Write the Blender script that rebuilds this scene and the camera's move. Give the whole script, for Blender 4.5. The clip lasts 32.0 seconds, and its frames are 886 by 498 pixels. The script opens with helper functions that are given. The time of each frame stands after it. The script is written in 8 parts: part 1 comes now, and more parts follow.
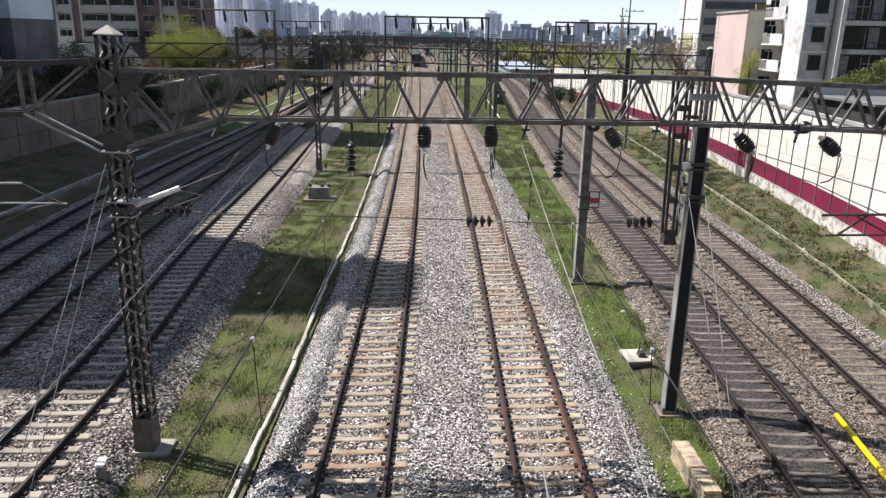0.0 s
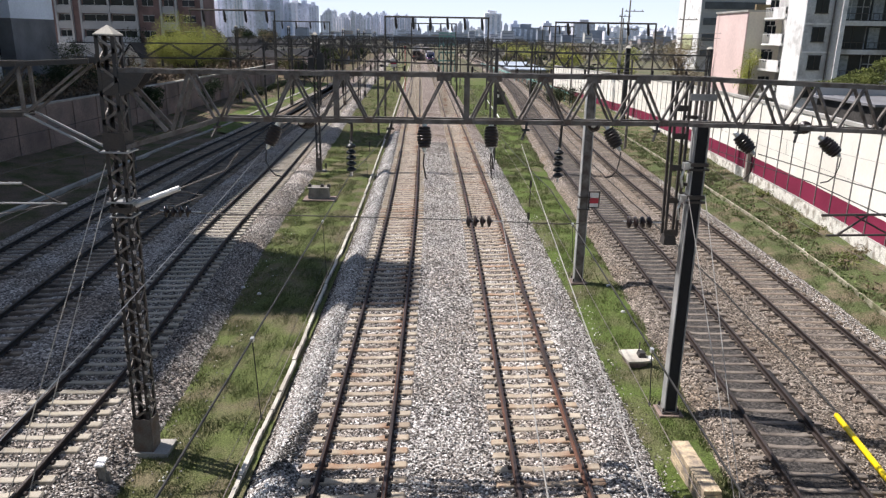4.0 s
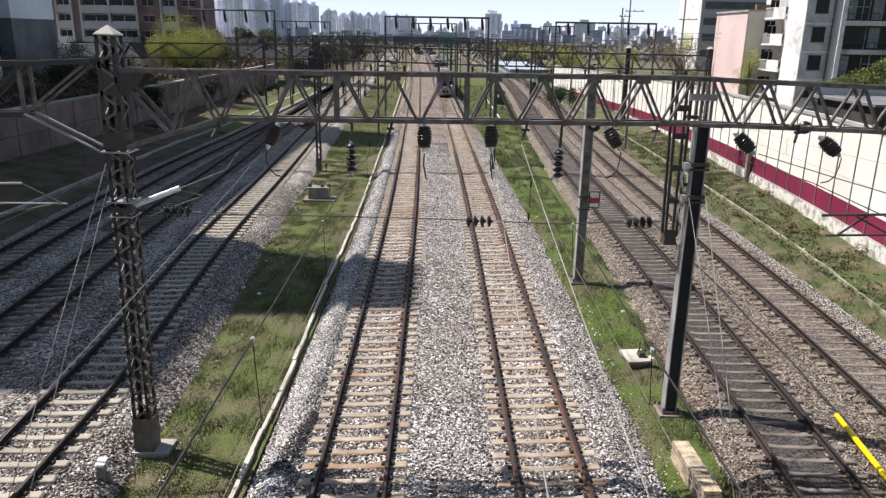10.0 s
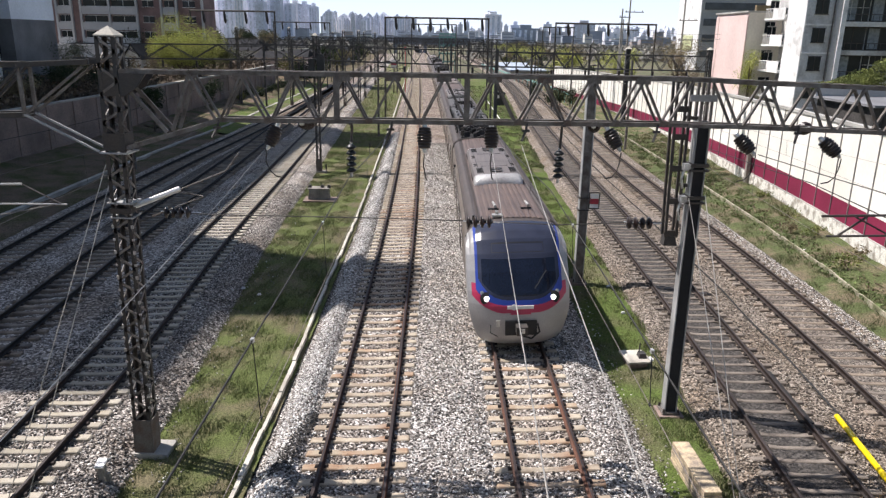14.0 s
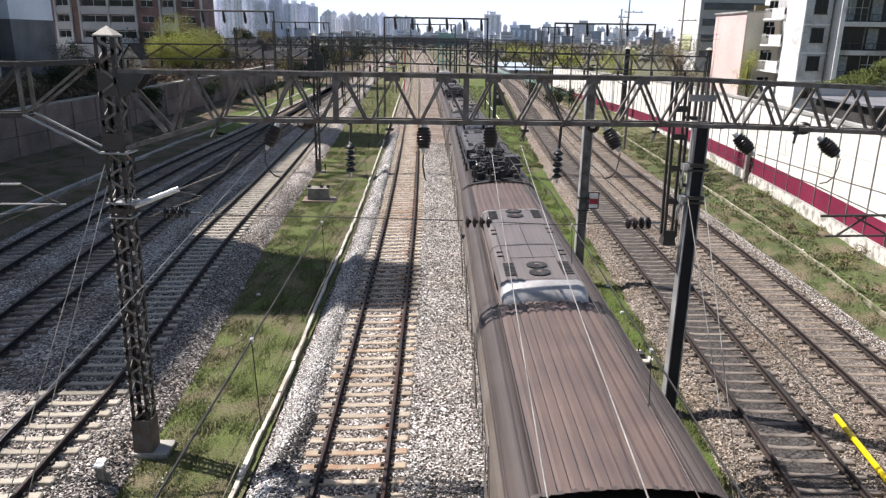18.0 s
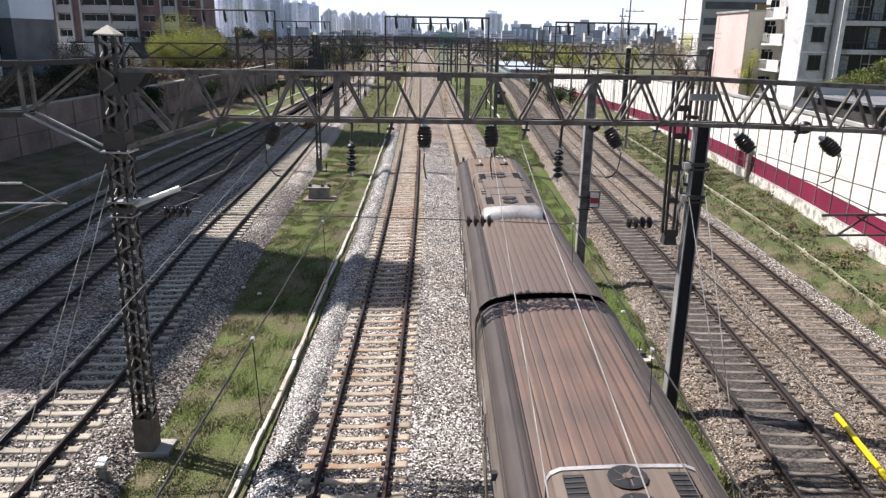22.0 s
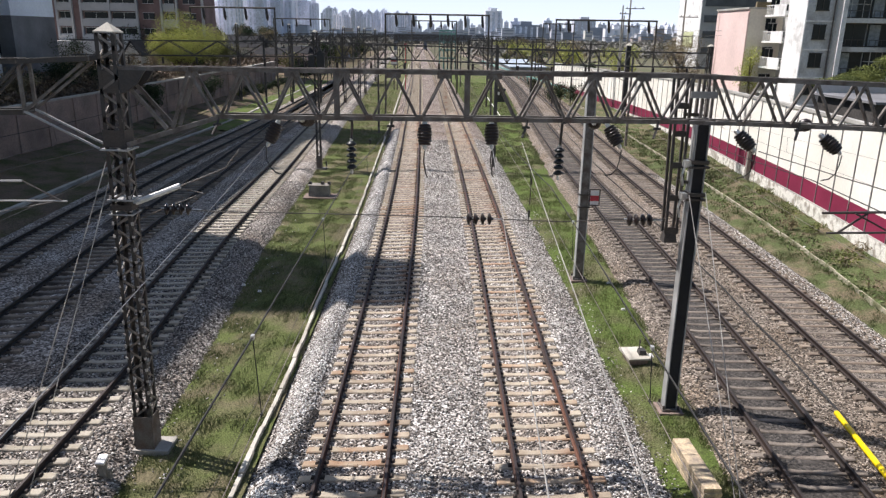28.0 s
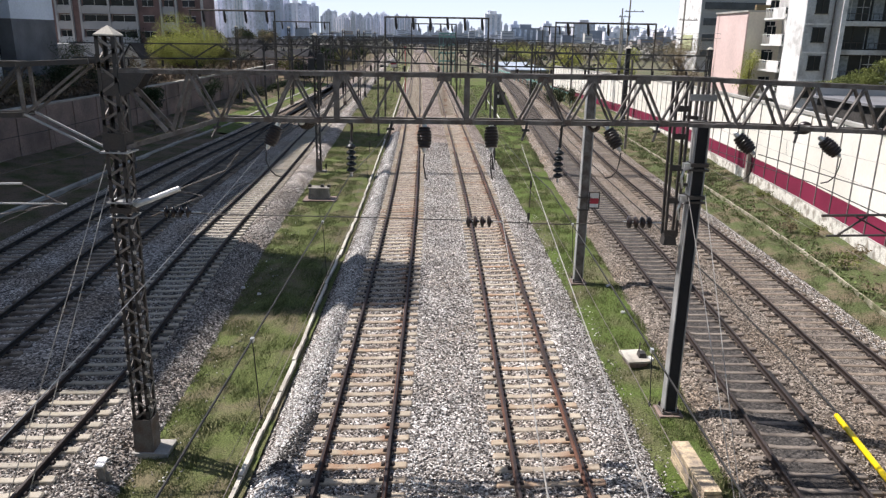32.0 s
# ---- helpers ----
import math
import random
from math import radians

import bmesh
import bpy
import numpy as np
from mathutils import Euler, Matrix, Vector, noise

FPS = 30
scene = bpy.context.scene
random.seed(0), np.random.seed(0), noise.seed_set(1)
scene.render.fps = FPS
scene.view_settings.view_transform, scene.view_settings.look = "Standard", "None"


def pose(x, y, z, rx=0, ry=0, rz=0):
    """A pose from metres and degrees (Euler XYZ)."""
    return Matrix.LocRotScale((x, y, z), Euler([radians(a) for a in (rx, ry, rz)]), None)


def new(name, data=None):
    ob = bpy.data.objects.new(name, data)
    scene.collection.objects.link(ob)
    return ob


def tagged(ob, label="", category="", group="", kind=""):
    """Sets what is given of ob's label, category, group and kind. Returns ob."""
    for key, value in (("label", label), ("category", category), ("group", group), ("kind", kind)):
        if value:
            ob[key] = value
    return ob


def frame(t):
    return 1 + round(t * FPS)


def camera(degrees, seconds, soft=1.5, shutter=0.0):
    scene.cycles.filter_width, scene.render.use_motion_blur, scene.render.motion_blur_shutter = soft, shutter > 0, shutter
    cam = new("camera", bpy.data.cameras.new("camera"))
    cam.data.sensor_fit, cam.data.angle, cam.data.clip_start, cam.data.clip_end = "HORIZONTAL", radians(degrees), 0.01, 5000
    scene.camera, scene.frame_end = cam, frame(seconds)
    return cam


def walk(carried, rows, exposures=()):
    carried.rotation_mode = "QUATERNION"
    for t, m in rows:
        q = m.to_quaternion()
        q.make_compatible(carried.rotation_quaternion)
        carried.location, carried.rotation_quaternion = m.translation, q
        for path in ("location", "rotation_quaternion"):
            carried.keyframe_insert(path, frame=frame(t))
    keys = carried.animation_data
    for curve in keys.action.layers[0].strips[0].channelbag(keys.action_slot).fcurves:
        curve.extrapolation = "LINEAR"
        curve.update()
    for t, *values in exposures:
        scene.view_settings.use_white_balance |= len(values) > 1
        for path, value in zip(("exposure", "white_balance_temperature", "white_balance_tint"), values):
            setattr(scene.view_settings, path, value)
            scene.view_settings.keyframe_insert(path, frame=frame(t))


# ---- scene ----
SUN = Vector((-0.6, 0.24, 1.0)).normalized()      # towards the sun

# ---- camera ----
cam = camera(63.57, 32.0, soft=1.3)
EYE = (0.0, 0.0, 9.2)


def aim(dx=0.0, dy=0.0):
    """The camera's pose, turned by small angles (degrees) right and up."""
    return pose(*EYE, 90 - 16.60 + dy, 0, -0.33 - dx) @ pose(0, 0, 0, 0, 0, 0.9)


walk(cam, [(t, aim(dx, dy)) for t, dx, dy in (
    (0, 0.005, -0.038), (0.5, 0, -0.092), (1, -0, -0.092), (1.5, -0, -0.049), (2, -0, 0), (2.5, 0.022, 0.011), (3, 0.05, 0.03), (3.5, 0.027, -0.02),
    (4.5, 0.01, -0.03), (5.5, -0, -0.032), (6, 0.022, 0.033), (6.5, -0, 0.033), (7, 0.005, 0.039), (7.5, -0, 0.09), (8, -0, 0.061), (8.5, -0, 0.033),
    (9, -0, 0.033), (9.5, -0, -0.032), (10, -0, -0.032), (10.5, 0.016, -0.022), (11, 0.06, -0.032), (11.5, -0, 0.09), (12, 0.038, -0.011), (12.5, 0.06, -0.027),
    (13, 0.066, -0.027), (13.5, 0.006, -0.021), (14, -0, 0.033), (14.5, 0.06, 0.053), (15.5, 0.06, 0.035), (16.5, 0.066, 0.02), (17, 0.066, -0.006), (17.5, 0.059, 0.033),
    (18, 0.066, 0.033), (18.5, 0.053, 0.027), (19, 0.047, 0.02), (19.5, 0.007, 0.026), (20, -0, -0.025), (20.5, -0, -0.018), (21, -0, -0.018), (21.5, -0, 0.018),
    (22, -0.007, -0.032), (22.5, -0, -0.09), (23, -0, -0.09), (23.5, 0.06, -0.032), (24, 0.06, -0.039), (24.5, -0, -0.085), (25, 0.007, -0.039), (25.5, 0.05, 0.004),
    (26.5, 0.02, -0.06), (27.5, -0.014, -0.156), (28, -0.014, -0.218), (28.5, -0.014, -0.215), (29, -0.037, -0.2), (29.5, -0.058, -0.163), (30, -0.06, -0.105), (30.5, -0, -0.083),
    (31, 0.022, -0.015), (31.5, -0, -0.022), (32, 0.007, -0.003),
)], exposures=[(0.0, 0.43), (13.0, 0.44), (14.5, 0.59), (16.5, 0.66), (21.0, 0.66), (22.0, 0.64), (23.0, 0.54), (25.5, 0.45), (28.0, 0.45), (32.0, 0.43)])

# ---- light ----
world = bpy.data.worlds.new("sky")
scene.world = world
world.use_nodes = True
wn = world.node_tree.nodes
sky = wn.new("ShaderNodeTexSky")
sky.sky_type = "NISHITA"
sky.sun_disc = False
sky.sun_elevation = math.asin(SUN.z)
sky.sun_rotation = math.atan2(SUN.x, SUN.y)
sky.air_density, sky.dust_density, sky.ozone_density = 1.0, 1.2, 1.0
wn["Background"].inputs["Strength"].default_value = 0.081
world.node_tree.links.new(sky.outputs["Color"], wn["Background"].inputs["Color"])
sun_data = bpy.data.lights.new("sun", "SUN")
sun_data.energy, sun_data.angle, sun_data.color = 5.0, radians(0.55), (1.0, 0.94, 0.92)
sun = new("sun", sun_data)
sun.matrix_world = SUN.to_track_quat("Z", "Y").to_matrix().to_4x4()


# ---- materials ----
def mat(name, col, rough=0.75, metal=0.0, var=0.25, scale=1.5, fine=40.0, fvar=0.15, bump=0.15, dist=0.01, col2=None, spread=(0.35, 0.65),
        per_object=0.0, space="Object", island=0.0, spec=0.5):
    """Grain and stains at two sizes: col broken up towards col2 by a coarse noise, then by a fine one that also drives the relief."""
    m = bpy.data.materials.new(name)
    m.use_nodes = True
    nt = m.node_tree
    nd, ln = nt.nodes, nt.links
    b = nd["Principled BSDF"]
    b.inputs["Roughness"].default_value, b.inputs["Metallic"].default_value = rough, metal
    b.inputs["Specular IOR Level"].default_value = spec
    if space == "World":
        co = nd.new("ShaderNodeNewGeometry").outputs["Position"]
    else:
        co = nd.new("ShaderNodeTexCoord").outputs["Object"]
    n1, n2 = nd.new("ShaderNodeTexNoise"), nd.new("ShaderNodeTexNoise")
    n1.inputs["Scale"].default_value, n1.inputs["Detail"].default_value = scale, 5
    n2.inputs["Scale"].default_value, n2.inputs["Detail"].default_value = fine, 3
    for n in (n1, n2):
        ln.new(co, n.inputs["Vector"])
    if col2 is None:
        col2 = [c * (1 - var) for c in col]
        col = [c * (1 + var) for c in col]
    r = nd.new("ShaderNodeValToRGB")
    r.color_ramp.elements[0].position, r.color_ramp.elements[1].position = spread
    r.color_ramp.elements[0].color, r.color_ramp.elements[1].color = (*col2, 1), (*col, 1)
    ln.new(n1.outputs["Fac"], r.inputs["Fac"])
    h = nd.new("ShaderNodeMapRange")
    h.inputs["From Min"].default_value, h.inputs["From Max"].default_value = 0.25, 0.75
    h.inputs["To Min"].default_value, h.inputs["To Max"].default_value = 1 - fvar, 1 + fvar
    ln.new(n2.outputs["Fac"], h.inputs["Value"])
    v = nd.new("ShaderNodeVectorMath")
    v.operation = "SCALE"
    ln.new(r.outputs["Color"], v.inputs[0])
    ln.new(h.outputs["Result"], v.inputs["Scale"])
    out = v.outputs["Vector"]
    if per_object or island:
        rnd = nd.new("ShaderNodeObjectInfo").outputs["Random"] if per_object else nd.new("ShaderNodeNewGeometry").outputs["Random Per Island"]
        k = nd.new("ShaderNodeMapRange")
        amount = per_object or island
        k.inputs["To Min"].default_value, k.inputs["To Max"].default_value = 1 - amount, 1 + amount
        ln.new(rnd, k.inputs["Value"])
        v2 = nd.new("ShaderNodeVectorMath")
        v2.operation = "SCALE"
        ln.new(out, v2.inputs[0])
        ln.new(k.outputs["Result"], v2.inputs["Scale"])
        out = v2.outputs["Vector"]
    ln.new(out, b.inputs["Base Color"])
    if bump:
        bp = nd.new("ShaderNodeBump")
        bp.inputs["Strength"].default_value, bp.inputs["Distance"].default_value = bump, dist
        ln.new(n2.outputs["Fac"], bp.inputs["Height"])
        ln.new(bp.outputs["Normal"], b.inputs["Normal"])
    return m


def stones_mat(name, ramp, size, tint, tint_scale=0.35, bump=0.9):
    """Crushed stone: cells of many greys, with deep joints, and broad stains."""
    m = bpy.data.materials.new(name)
    m.use_nodes = True
    nd, ln = m.node_tree.nodes, m.node_tree.links
    b = nd["Principled BSDF"]
    b.inputs["Roughness"].default_value = 0.9
    co = nd.new("ShaderNodeNewGeometry").outputs["Position"]
    vo = nd.new("ShaderNodeTexVoronoi")
    vo.inputs["Scale"].default_value = 1 / size
    ln.new(co, vo.inputs["Vector"])
    sep = nd.new("ShaderNodeSeparateColor")
    ln.new(vo.outputs["Color"], sep.inputs["Color"])
    r = nd.new("ShaderNodeValToRGB")
    el = r.color_ramp.elements
    el[0].position, el[0].color = 0.0, (*ramp[0], 1)
    el[1].position, el[1].color = 1.0, (*ramp[-1], 1)
    for i, c in enumerate(ramp[1:-1]):
        e = el.new((i + 1) / (len(ramp) - 1))
        e.color = (*c, 1)
    ln.new(sep.outputs["Red"], r.inputs["Fac"])
    n = nd.new("ShaderNodeTexNoise")
    n.inputs["Scale"].default_value, n.inputs["Detail"].default_value = tint_scale, 6
    ln.new(co, n.inputs["Vector"])
    k = nd.new("ShaderNodeMapRange")
    k.inputs["From Min"].default_value, k.inputs["From Max"].default_value = 0.42, 0.68
    ln.new(n.outputs["Fac"], k.inputs["Value"])
    mx = nd.new("ShaderNodeMix")
    mx.data_type, mx.blend_type = "RGBA", "MULTIPLY"
    ln.new(k.outputs["Result"], mx.inputs["Factor"])
    ln.new(r.outputs["Color"], mx.inputs["A"])
    mx.inputs["B"].default_value = (*tint, 1)
    ln.new(mx.outputs["Result"], b.inputs["Base Color"])
    bp = nd.new("ShaderNodeBump")
    bp.inputs["Strength"].default_value, bp.inputs["Distance"].default_value = bump, size * 0.6
    bp.invert = True
    ln.new(vo.outputs["Distance"], bp.inputs["Height"])
    ln.new(bp.outputs["Normal"], b.inputs["Normal"])
    return m


def glow(name, col, strength):
    m = bpy.data.materials.new(name)
    m.use_nodes = True
    b = m.node_tree.nodes["Principled BSDF"]
    b.inputs["Base Color"].default_value = (*col, 1)
    b.inputs["Emission Color"].default_value = (*col, 1)
    b.inputs["Emission Strength"].default_value = strength
    return m


M = {}
M["ballast"] = stones_mat("grey_ballast", [(0.035, 0.03, 0.027), (0.15, 0.134, 0.12), (0.33, 0.3, 0.272), (0.53, 0.495, 0.455), (0.9, 0.87, 0.83)], 0.06, (0.72, 0.65, 0.58))
M["ballast_brown"] = stones_mat("brown_ballast", [(0.028, 0.023, 0.018), (0.092, 0.074, 0.059), (0.162, 0.133, 0.106), (0.24, 0.203, 0.164), (0.46, 0.395, 0.335)], 0.055, (0.75, 0.66, 0.56))
M["ballast_dim"] = stones_mat("dim_grey_ballast", [(0.03, 0.025, 0.022), (0.108, 0.093, 0.081), (0.222, 0.195, 0.172), (0.365, 0.33, 0.295), (0.7, 0.655, 0.6)], 0.06, (0.72, 0.65, 0.58))
M["ballast_dark_brown"] = stones_mat("dark_brown_ballast", [(0.02, 0.017, 0.015), (0.055, 0.046, 0.038), (0.09, 0.075, 0.062), (0.14, 0.12, 0.1), (0.26, 0.23, 0.2)], 0.055, (0.7, 0.62, 0.54))
M["ballast_dust"] = stones_mat("dusty_dark_ballast", [(0.025, 0.021, 0.018), (0.075, 0.062, 0.051), (0.12, 0.1, 0.083), (0.18, 0.154, 0.128), (0.32, 0.28, 0.24)], 0.055, (0.74, 0.66, 0.58))
M["grass"] = mat("grass", (0.108, 0.13, 0.044), 0.95, 0, scale=0.7, fine=26, fvar=0.7, bump=0.9, dist=0.06, col2=(0.15, 0.13, 0.078), spread=(0.4, 0.58), space="World", spec=0.15)
M["ballast_rust"] = stones_mat("rust_dusted_ballast", [(0.028, 0.022, 0.019), (0.1, 0.078, 0.066), (0.2, 0.16, 0.136), (0.3, 0.248, 0.212), (0.52, 0.45, 0.39)], 0.06, (0.6, 0.52, 0.45))
M["grass_dull"] = mat("weedy_verge_grass", (0.095, 0.13, 0.034), 0.95, 0, scale=0.5, fine=22, fvar=0.65, bump=0.9, dist=0.06, col2=(0.135, 0.125, 0.07), spread=(0.37, 0.54), space="World", spec=0.15)
M["weeds"] = mat("weedy_bank", (0.088, 0.108, 0.044), 0.95, 0, scale=0.9, fine=14, fvar=0.6, bump=0.9, dist=0.1, col2=(0.165, 0.135, 0.088), spread=(0.4, 0.58), space="World", spec=0.15)
M["litter"] = mat("dark_leaf_litter", (0.09, 0.07, 0.05), 0.95, 0, scale=0.6, fine=14, fvar=0.5, bump=0.8, dist=0.1, col2=(0.1, 0.085, 0.06), space="World", spec=0.1)
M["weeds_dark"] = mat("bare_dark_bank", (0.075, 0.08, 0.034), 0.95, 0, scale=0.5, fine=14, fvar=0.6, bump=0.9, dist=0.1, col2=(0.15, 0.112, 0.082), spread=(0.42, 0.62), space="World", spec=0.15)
M["wall_base"] = mat("weathered_wall_base", (0.7, 0.68, 0.62), 0.9, 0, scale=2.4, fine=16, fvar=0.3, bump=0.5, dist=0.03, col2=(0.33, 0.3, 0.25), spread=(0.38, 0.52), space="World")
M["earth"] = mat("earth", (0.14, 0.115, 0.085), 0.95, 0, scale=0.15, fine=6, fvar=0.35, bump=0.5, dist=0.05, col2=(0.09, 0.1, 0.05), space="World", spec=0.2)
M["sleeper"] = mat("concrete_sleeper", (0.4, 0.345, 0.265), 0.85, 0, scale=2.2, fine=45, fvar=0.2, col2=(0.3, 0.24, 0.175), spread=(0.38, 0.58), per_object=0.12, space="World")
M["sleeper_pale"] = mat("pale_concrete_sleeper", (0.385, 0.345, 0.28), 0.85, 0, scale=2.2, fine=45, fvar=0.2, col2=(0.33, 0.29, 0.22), spread=(0.38, 0.58), per_object=0.12, space="World")
M["sleeper_rust"] = mat("rust_stained_sleeper", (0.4, 0.33, 0.24), 0.85, 0, scale=1.3, fine=45, fvar=0.2, col2=(0.33, 0.21, 0.13), spread=(0.38, 0.6), per_object=0.12, space="World")
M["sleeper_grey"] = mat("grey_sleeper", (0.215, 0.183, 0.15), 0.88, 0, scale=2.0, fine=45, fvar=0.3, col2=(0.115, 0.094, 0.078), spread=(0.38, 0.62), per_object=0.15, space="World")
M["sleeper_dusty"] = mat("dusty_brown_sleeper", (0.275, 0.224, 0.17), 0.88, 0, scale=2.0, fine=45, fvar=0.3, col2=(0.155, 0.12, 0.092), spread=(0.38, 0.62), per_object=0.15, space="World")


def rail_rust(m):
    """Rust washed down from one rail onto the sleepers, strong in some stretches and absent in others."""
    nd, ln = m.node_tree.nodes, m.node_tree.links
    b = nd["Principled BSDF"]
    old = b.inputs["Base Color"].links[0].from_socket
    sx = nd.new("ShaderNodeSeparateXYZ")
    ln.new(nd.new("ShaderNodeTexCoord").outputs["Object"], sx.inputs[0])
    r = nd.new("ShaderNodeValToRGB")
    el = r.color_ramp.elements
    el[0].position, el[0].color = 0.1, (0, 0, 0, 1)
    el[1].position, el[1].color = 1.0, (0, 0, 0, 1)
    el.new(0.62).color = (0.8, 0.8, 0.8, 1)
    el.new(0.8).color = (0.78, 0.78, 0.78, 1)
    ln.new(sx.outputs["X"], r.inputs["Fac"])
    n = nd.new("ShaderNodeTexNoise")
    n.inputs["Scale"].default_value = 0.6
    ln.new(nd.new("ShaderNodeNewGeometry").outputs["Position"], n.inputs["Vector"])
    k = nd.new("ShaderNodeMapRange")
    k.inputs["From Min"].default_value, k.inputs["From Max"].default_value = 0.4, 0.62
    ln.new(n.outputs["Fac"], k.inputs["Value"])
    mu = nd.new("ShaderNodeMath")
    mu.operation = "MULTIPLY"
    ln.new(r.outputs["Color"], mu.inputs[0])
    ln.new(k.outputs["Result"], mu.inputs[1])
    mx = nd.new("ShaderNodeMix")
    mx.data_type = "RGBA"
    ln.new(mu.outputs[0], mx.inputs["Factor"])
    ln.new(old, mx.inputs["A"])
    mx.inputs["B"].default_value = (0.2, 0.085, 0.04, 1)
    ln.new(mx.outputs["Result"], b.inputs["Base Color"])


rail_rust(M["sleeper"])
rail_rust(M["sleeper_rust"])
M["rail"] = mat("rusty_rail_steel", (0.034, 0.02, 0.016), 0.75, 0.1, scale=0.45, fine=30, fvar=0.3, col2=(0.11, 0.045, 0.026), spread=(0.36, 0.56), space="World")
M["rail_top"] = mat("worn_rail_head", (0.042, 0.031, 0.029), 0.6, 0.3, scale=0.5, fine=20, fvar=0.12, bump=0.03, space="World")
M["rail_brown"] = mat("brown_rail_steel", (0.034, 0.021, 0.016), 0.75, 0.1, scale=0.5, fine=30, fvar=0.3, col2=(0.016, 0.011, 0.009), space="World")
M["rail_brown_top"] = mat("grey_brown_rail_head", (0.046, 0.036, 0.033), 0.58, 0.3, scale=0.5, fine=20, fvar=0.12, bump=0.03, space="World")
M["rail_black"] = mat("black_rail_steel", (0.012, 0.01, 0.009), 0.7, 0.1, scale=0.8, fine=30, fvar=0.25, space="World")
M["rail_black_top"] = mat("dull_rail_head", (0.03, 0.026, 0.025), 0.5, 0.4, scale=0.5, fine=20, fvar=0.12, bump=0.03, space="World")
M["clip"] = mat("clip_steel", (0.05, 0.04, 0.035), 0.8, 0.3)
M["concrete"] = mat("concrete", (0.42, 0.4, 0.36), 0.9, 0, scale=0.8, fine=25, fvar=0.15, col2=(0.27, 0.25, 0.22), space="World")
M["concrete_dark"] = mat("stained_concrete", (0.27, 0.2, 0.168), 0.9, 0, scale=0.35, fine=10, fvar=0.3, col2=(0.14, 0.105, 0.09), space="World")
M["kerb"] = mat("pale_cable_trough", (0.55, 0.52, 0.45), 0.9, 0, scale=0.9, fine=30, fvar=0.2, col2=(0.34, 0.31, 0.26), space="World")
M["steel"] = mat("galvanised_steel", (0.19, 0.175, 0.16), 0.7, 0.0, scale=3.5, fine=35, fvar=0.25, col2=(0.085, 0.068, 0.056), space="World")
M["steel_dark"] = mat("dark_painted_steel", (0.05, 0.048, 0.047), 0.6, 0.2, scale=2.0, fine=35, fvar=0.25, col2=(0.068, 0.057, 0.049), space="World")
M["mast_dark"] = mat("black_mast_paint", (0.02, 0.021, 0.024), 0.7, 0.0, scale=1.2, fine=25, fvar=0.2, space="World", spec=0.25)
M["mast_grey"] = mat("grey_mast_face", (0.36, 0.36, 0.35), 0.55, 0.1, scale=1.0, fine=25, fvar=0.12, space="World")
M["insulator"] = mat("brown_porcelain", (0.018, 0.011, 0.01), 0.3, 0, scale=6, fine=40, bump=0.02)
M["insulator_green"] = mat("dark_green_porcelain", (0.012, 0.015, 0.016), 0.45, 0, scale=6, fine=40, bump=0.02)
M["lacing_dull"] = mat("dull_lacing_steel", (0.26, 0.235, 0.21), 0.55, 0.2, scale=2.0, fine=35, fvar=0.2, col2=(0.11, 0.092, 0.078), space="World")
M["lacing"] = mat("sunlit_lacing_steel", (0.6, 0.58, 0.55), 0.45, 0.3, scale=2.0, fine=35, fvar=0.15, col2=(0.36, 0.33, 0.3), space="World")
M["zinc"] = mat("zinc_fitting", (0.62, 0.62, 0.6), 0.4, 0.6, scale=8, fine=60, bump=0.03)
M["wire"] = mat("wire_copper_black", (0.06, 0.055, 0.05), 0.6, 0.3, space="World")
M["wire_bright"] = mat("bright_wire", (0.42, 0.4, 0.37), 0.45, 0.5, space="World")
M["wire_worn"] = mat("worn_contact_wire", (0.2, 0.17, 0.15), 0.5, 0.4, space="World")
M["cable"] = mat("black_cable", (0.02, 0.019, 0.018), 0.8, 0, space="World")


# ---- sky backdrop ----
def sky_backdrop():
    """The pale hazy sky low over the city, far behind all else."""
    m = bpy.data.materials.new("hazy_sky")
    m.use_nodes = True
    nd, ln = m.node_tree.nodes, m.node_tree.links
    nd.remove(nd["Principled BSDF"])
    em = nd.new("ShaderNodeEmission")
    sx = nd.new("ShaderNodeSeparateXYZ")
    ln.new(nd.new("ShaderNodeNewGeometry").outputs["Position"], sx.inputs[0])
    k = nd.new("ShaderNodeMapRange")
    k.inputs["From Min"].default_value, k.inputs["From Max"].default_value = 0.0, 420.0
    ln.new(sx.outputs["Z"], k.inputs["Value"])
    r = nd.new("ShaderNodeValToRGB")
    r.color_ramp.elements[0].color, r.color_ramp.elements[1].color = (0.73, 0.795, 0.91, 1), (0.53, 0.64, 0.88, 1)
    ln.new(k.outputs["Result"], r.inputs["Fac"])
    ln.new(r.outputs["Color"], em.inputs["Color"])
    em.inputs["Strength"].default_value = 0.98
    ln.new(em.outputs[0], nd["Material Output"].inputs["Surface"])
    me = bpy.data.meshes.new("backdrop")
    vs, fs = [], []
    for i in range(33):
        a = radians(-64 + 4 * i)
        vs += [(4300 * math.sin(a), 4300 * math.cos(a), z) for z in (-40, 900)]
    fs = [(2 * i, 2 * i + 2, 2 * i + 3, 2 * i + 1) for i in range(32)]
    me.from_pydata(vs, [], fs)
    me.materials.append(m)
    tagged(new("backdrop", me), "pale hazy spring sky over the city", "sky", kind="structure")


sky_backdrop()


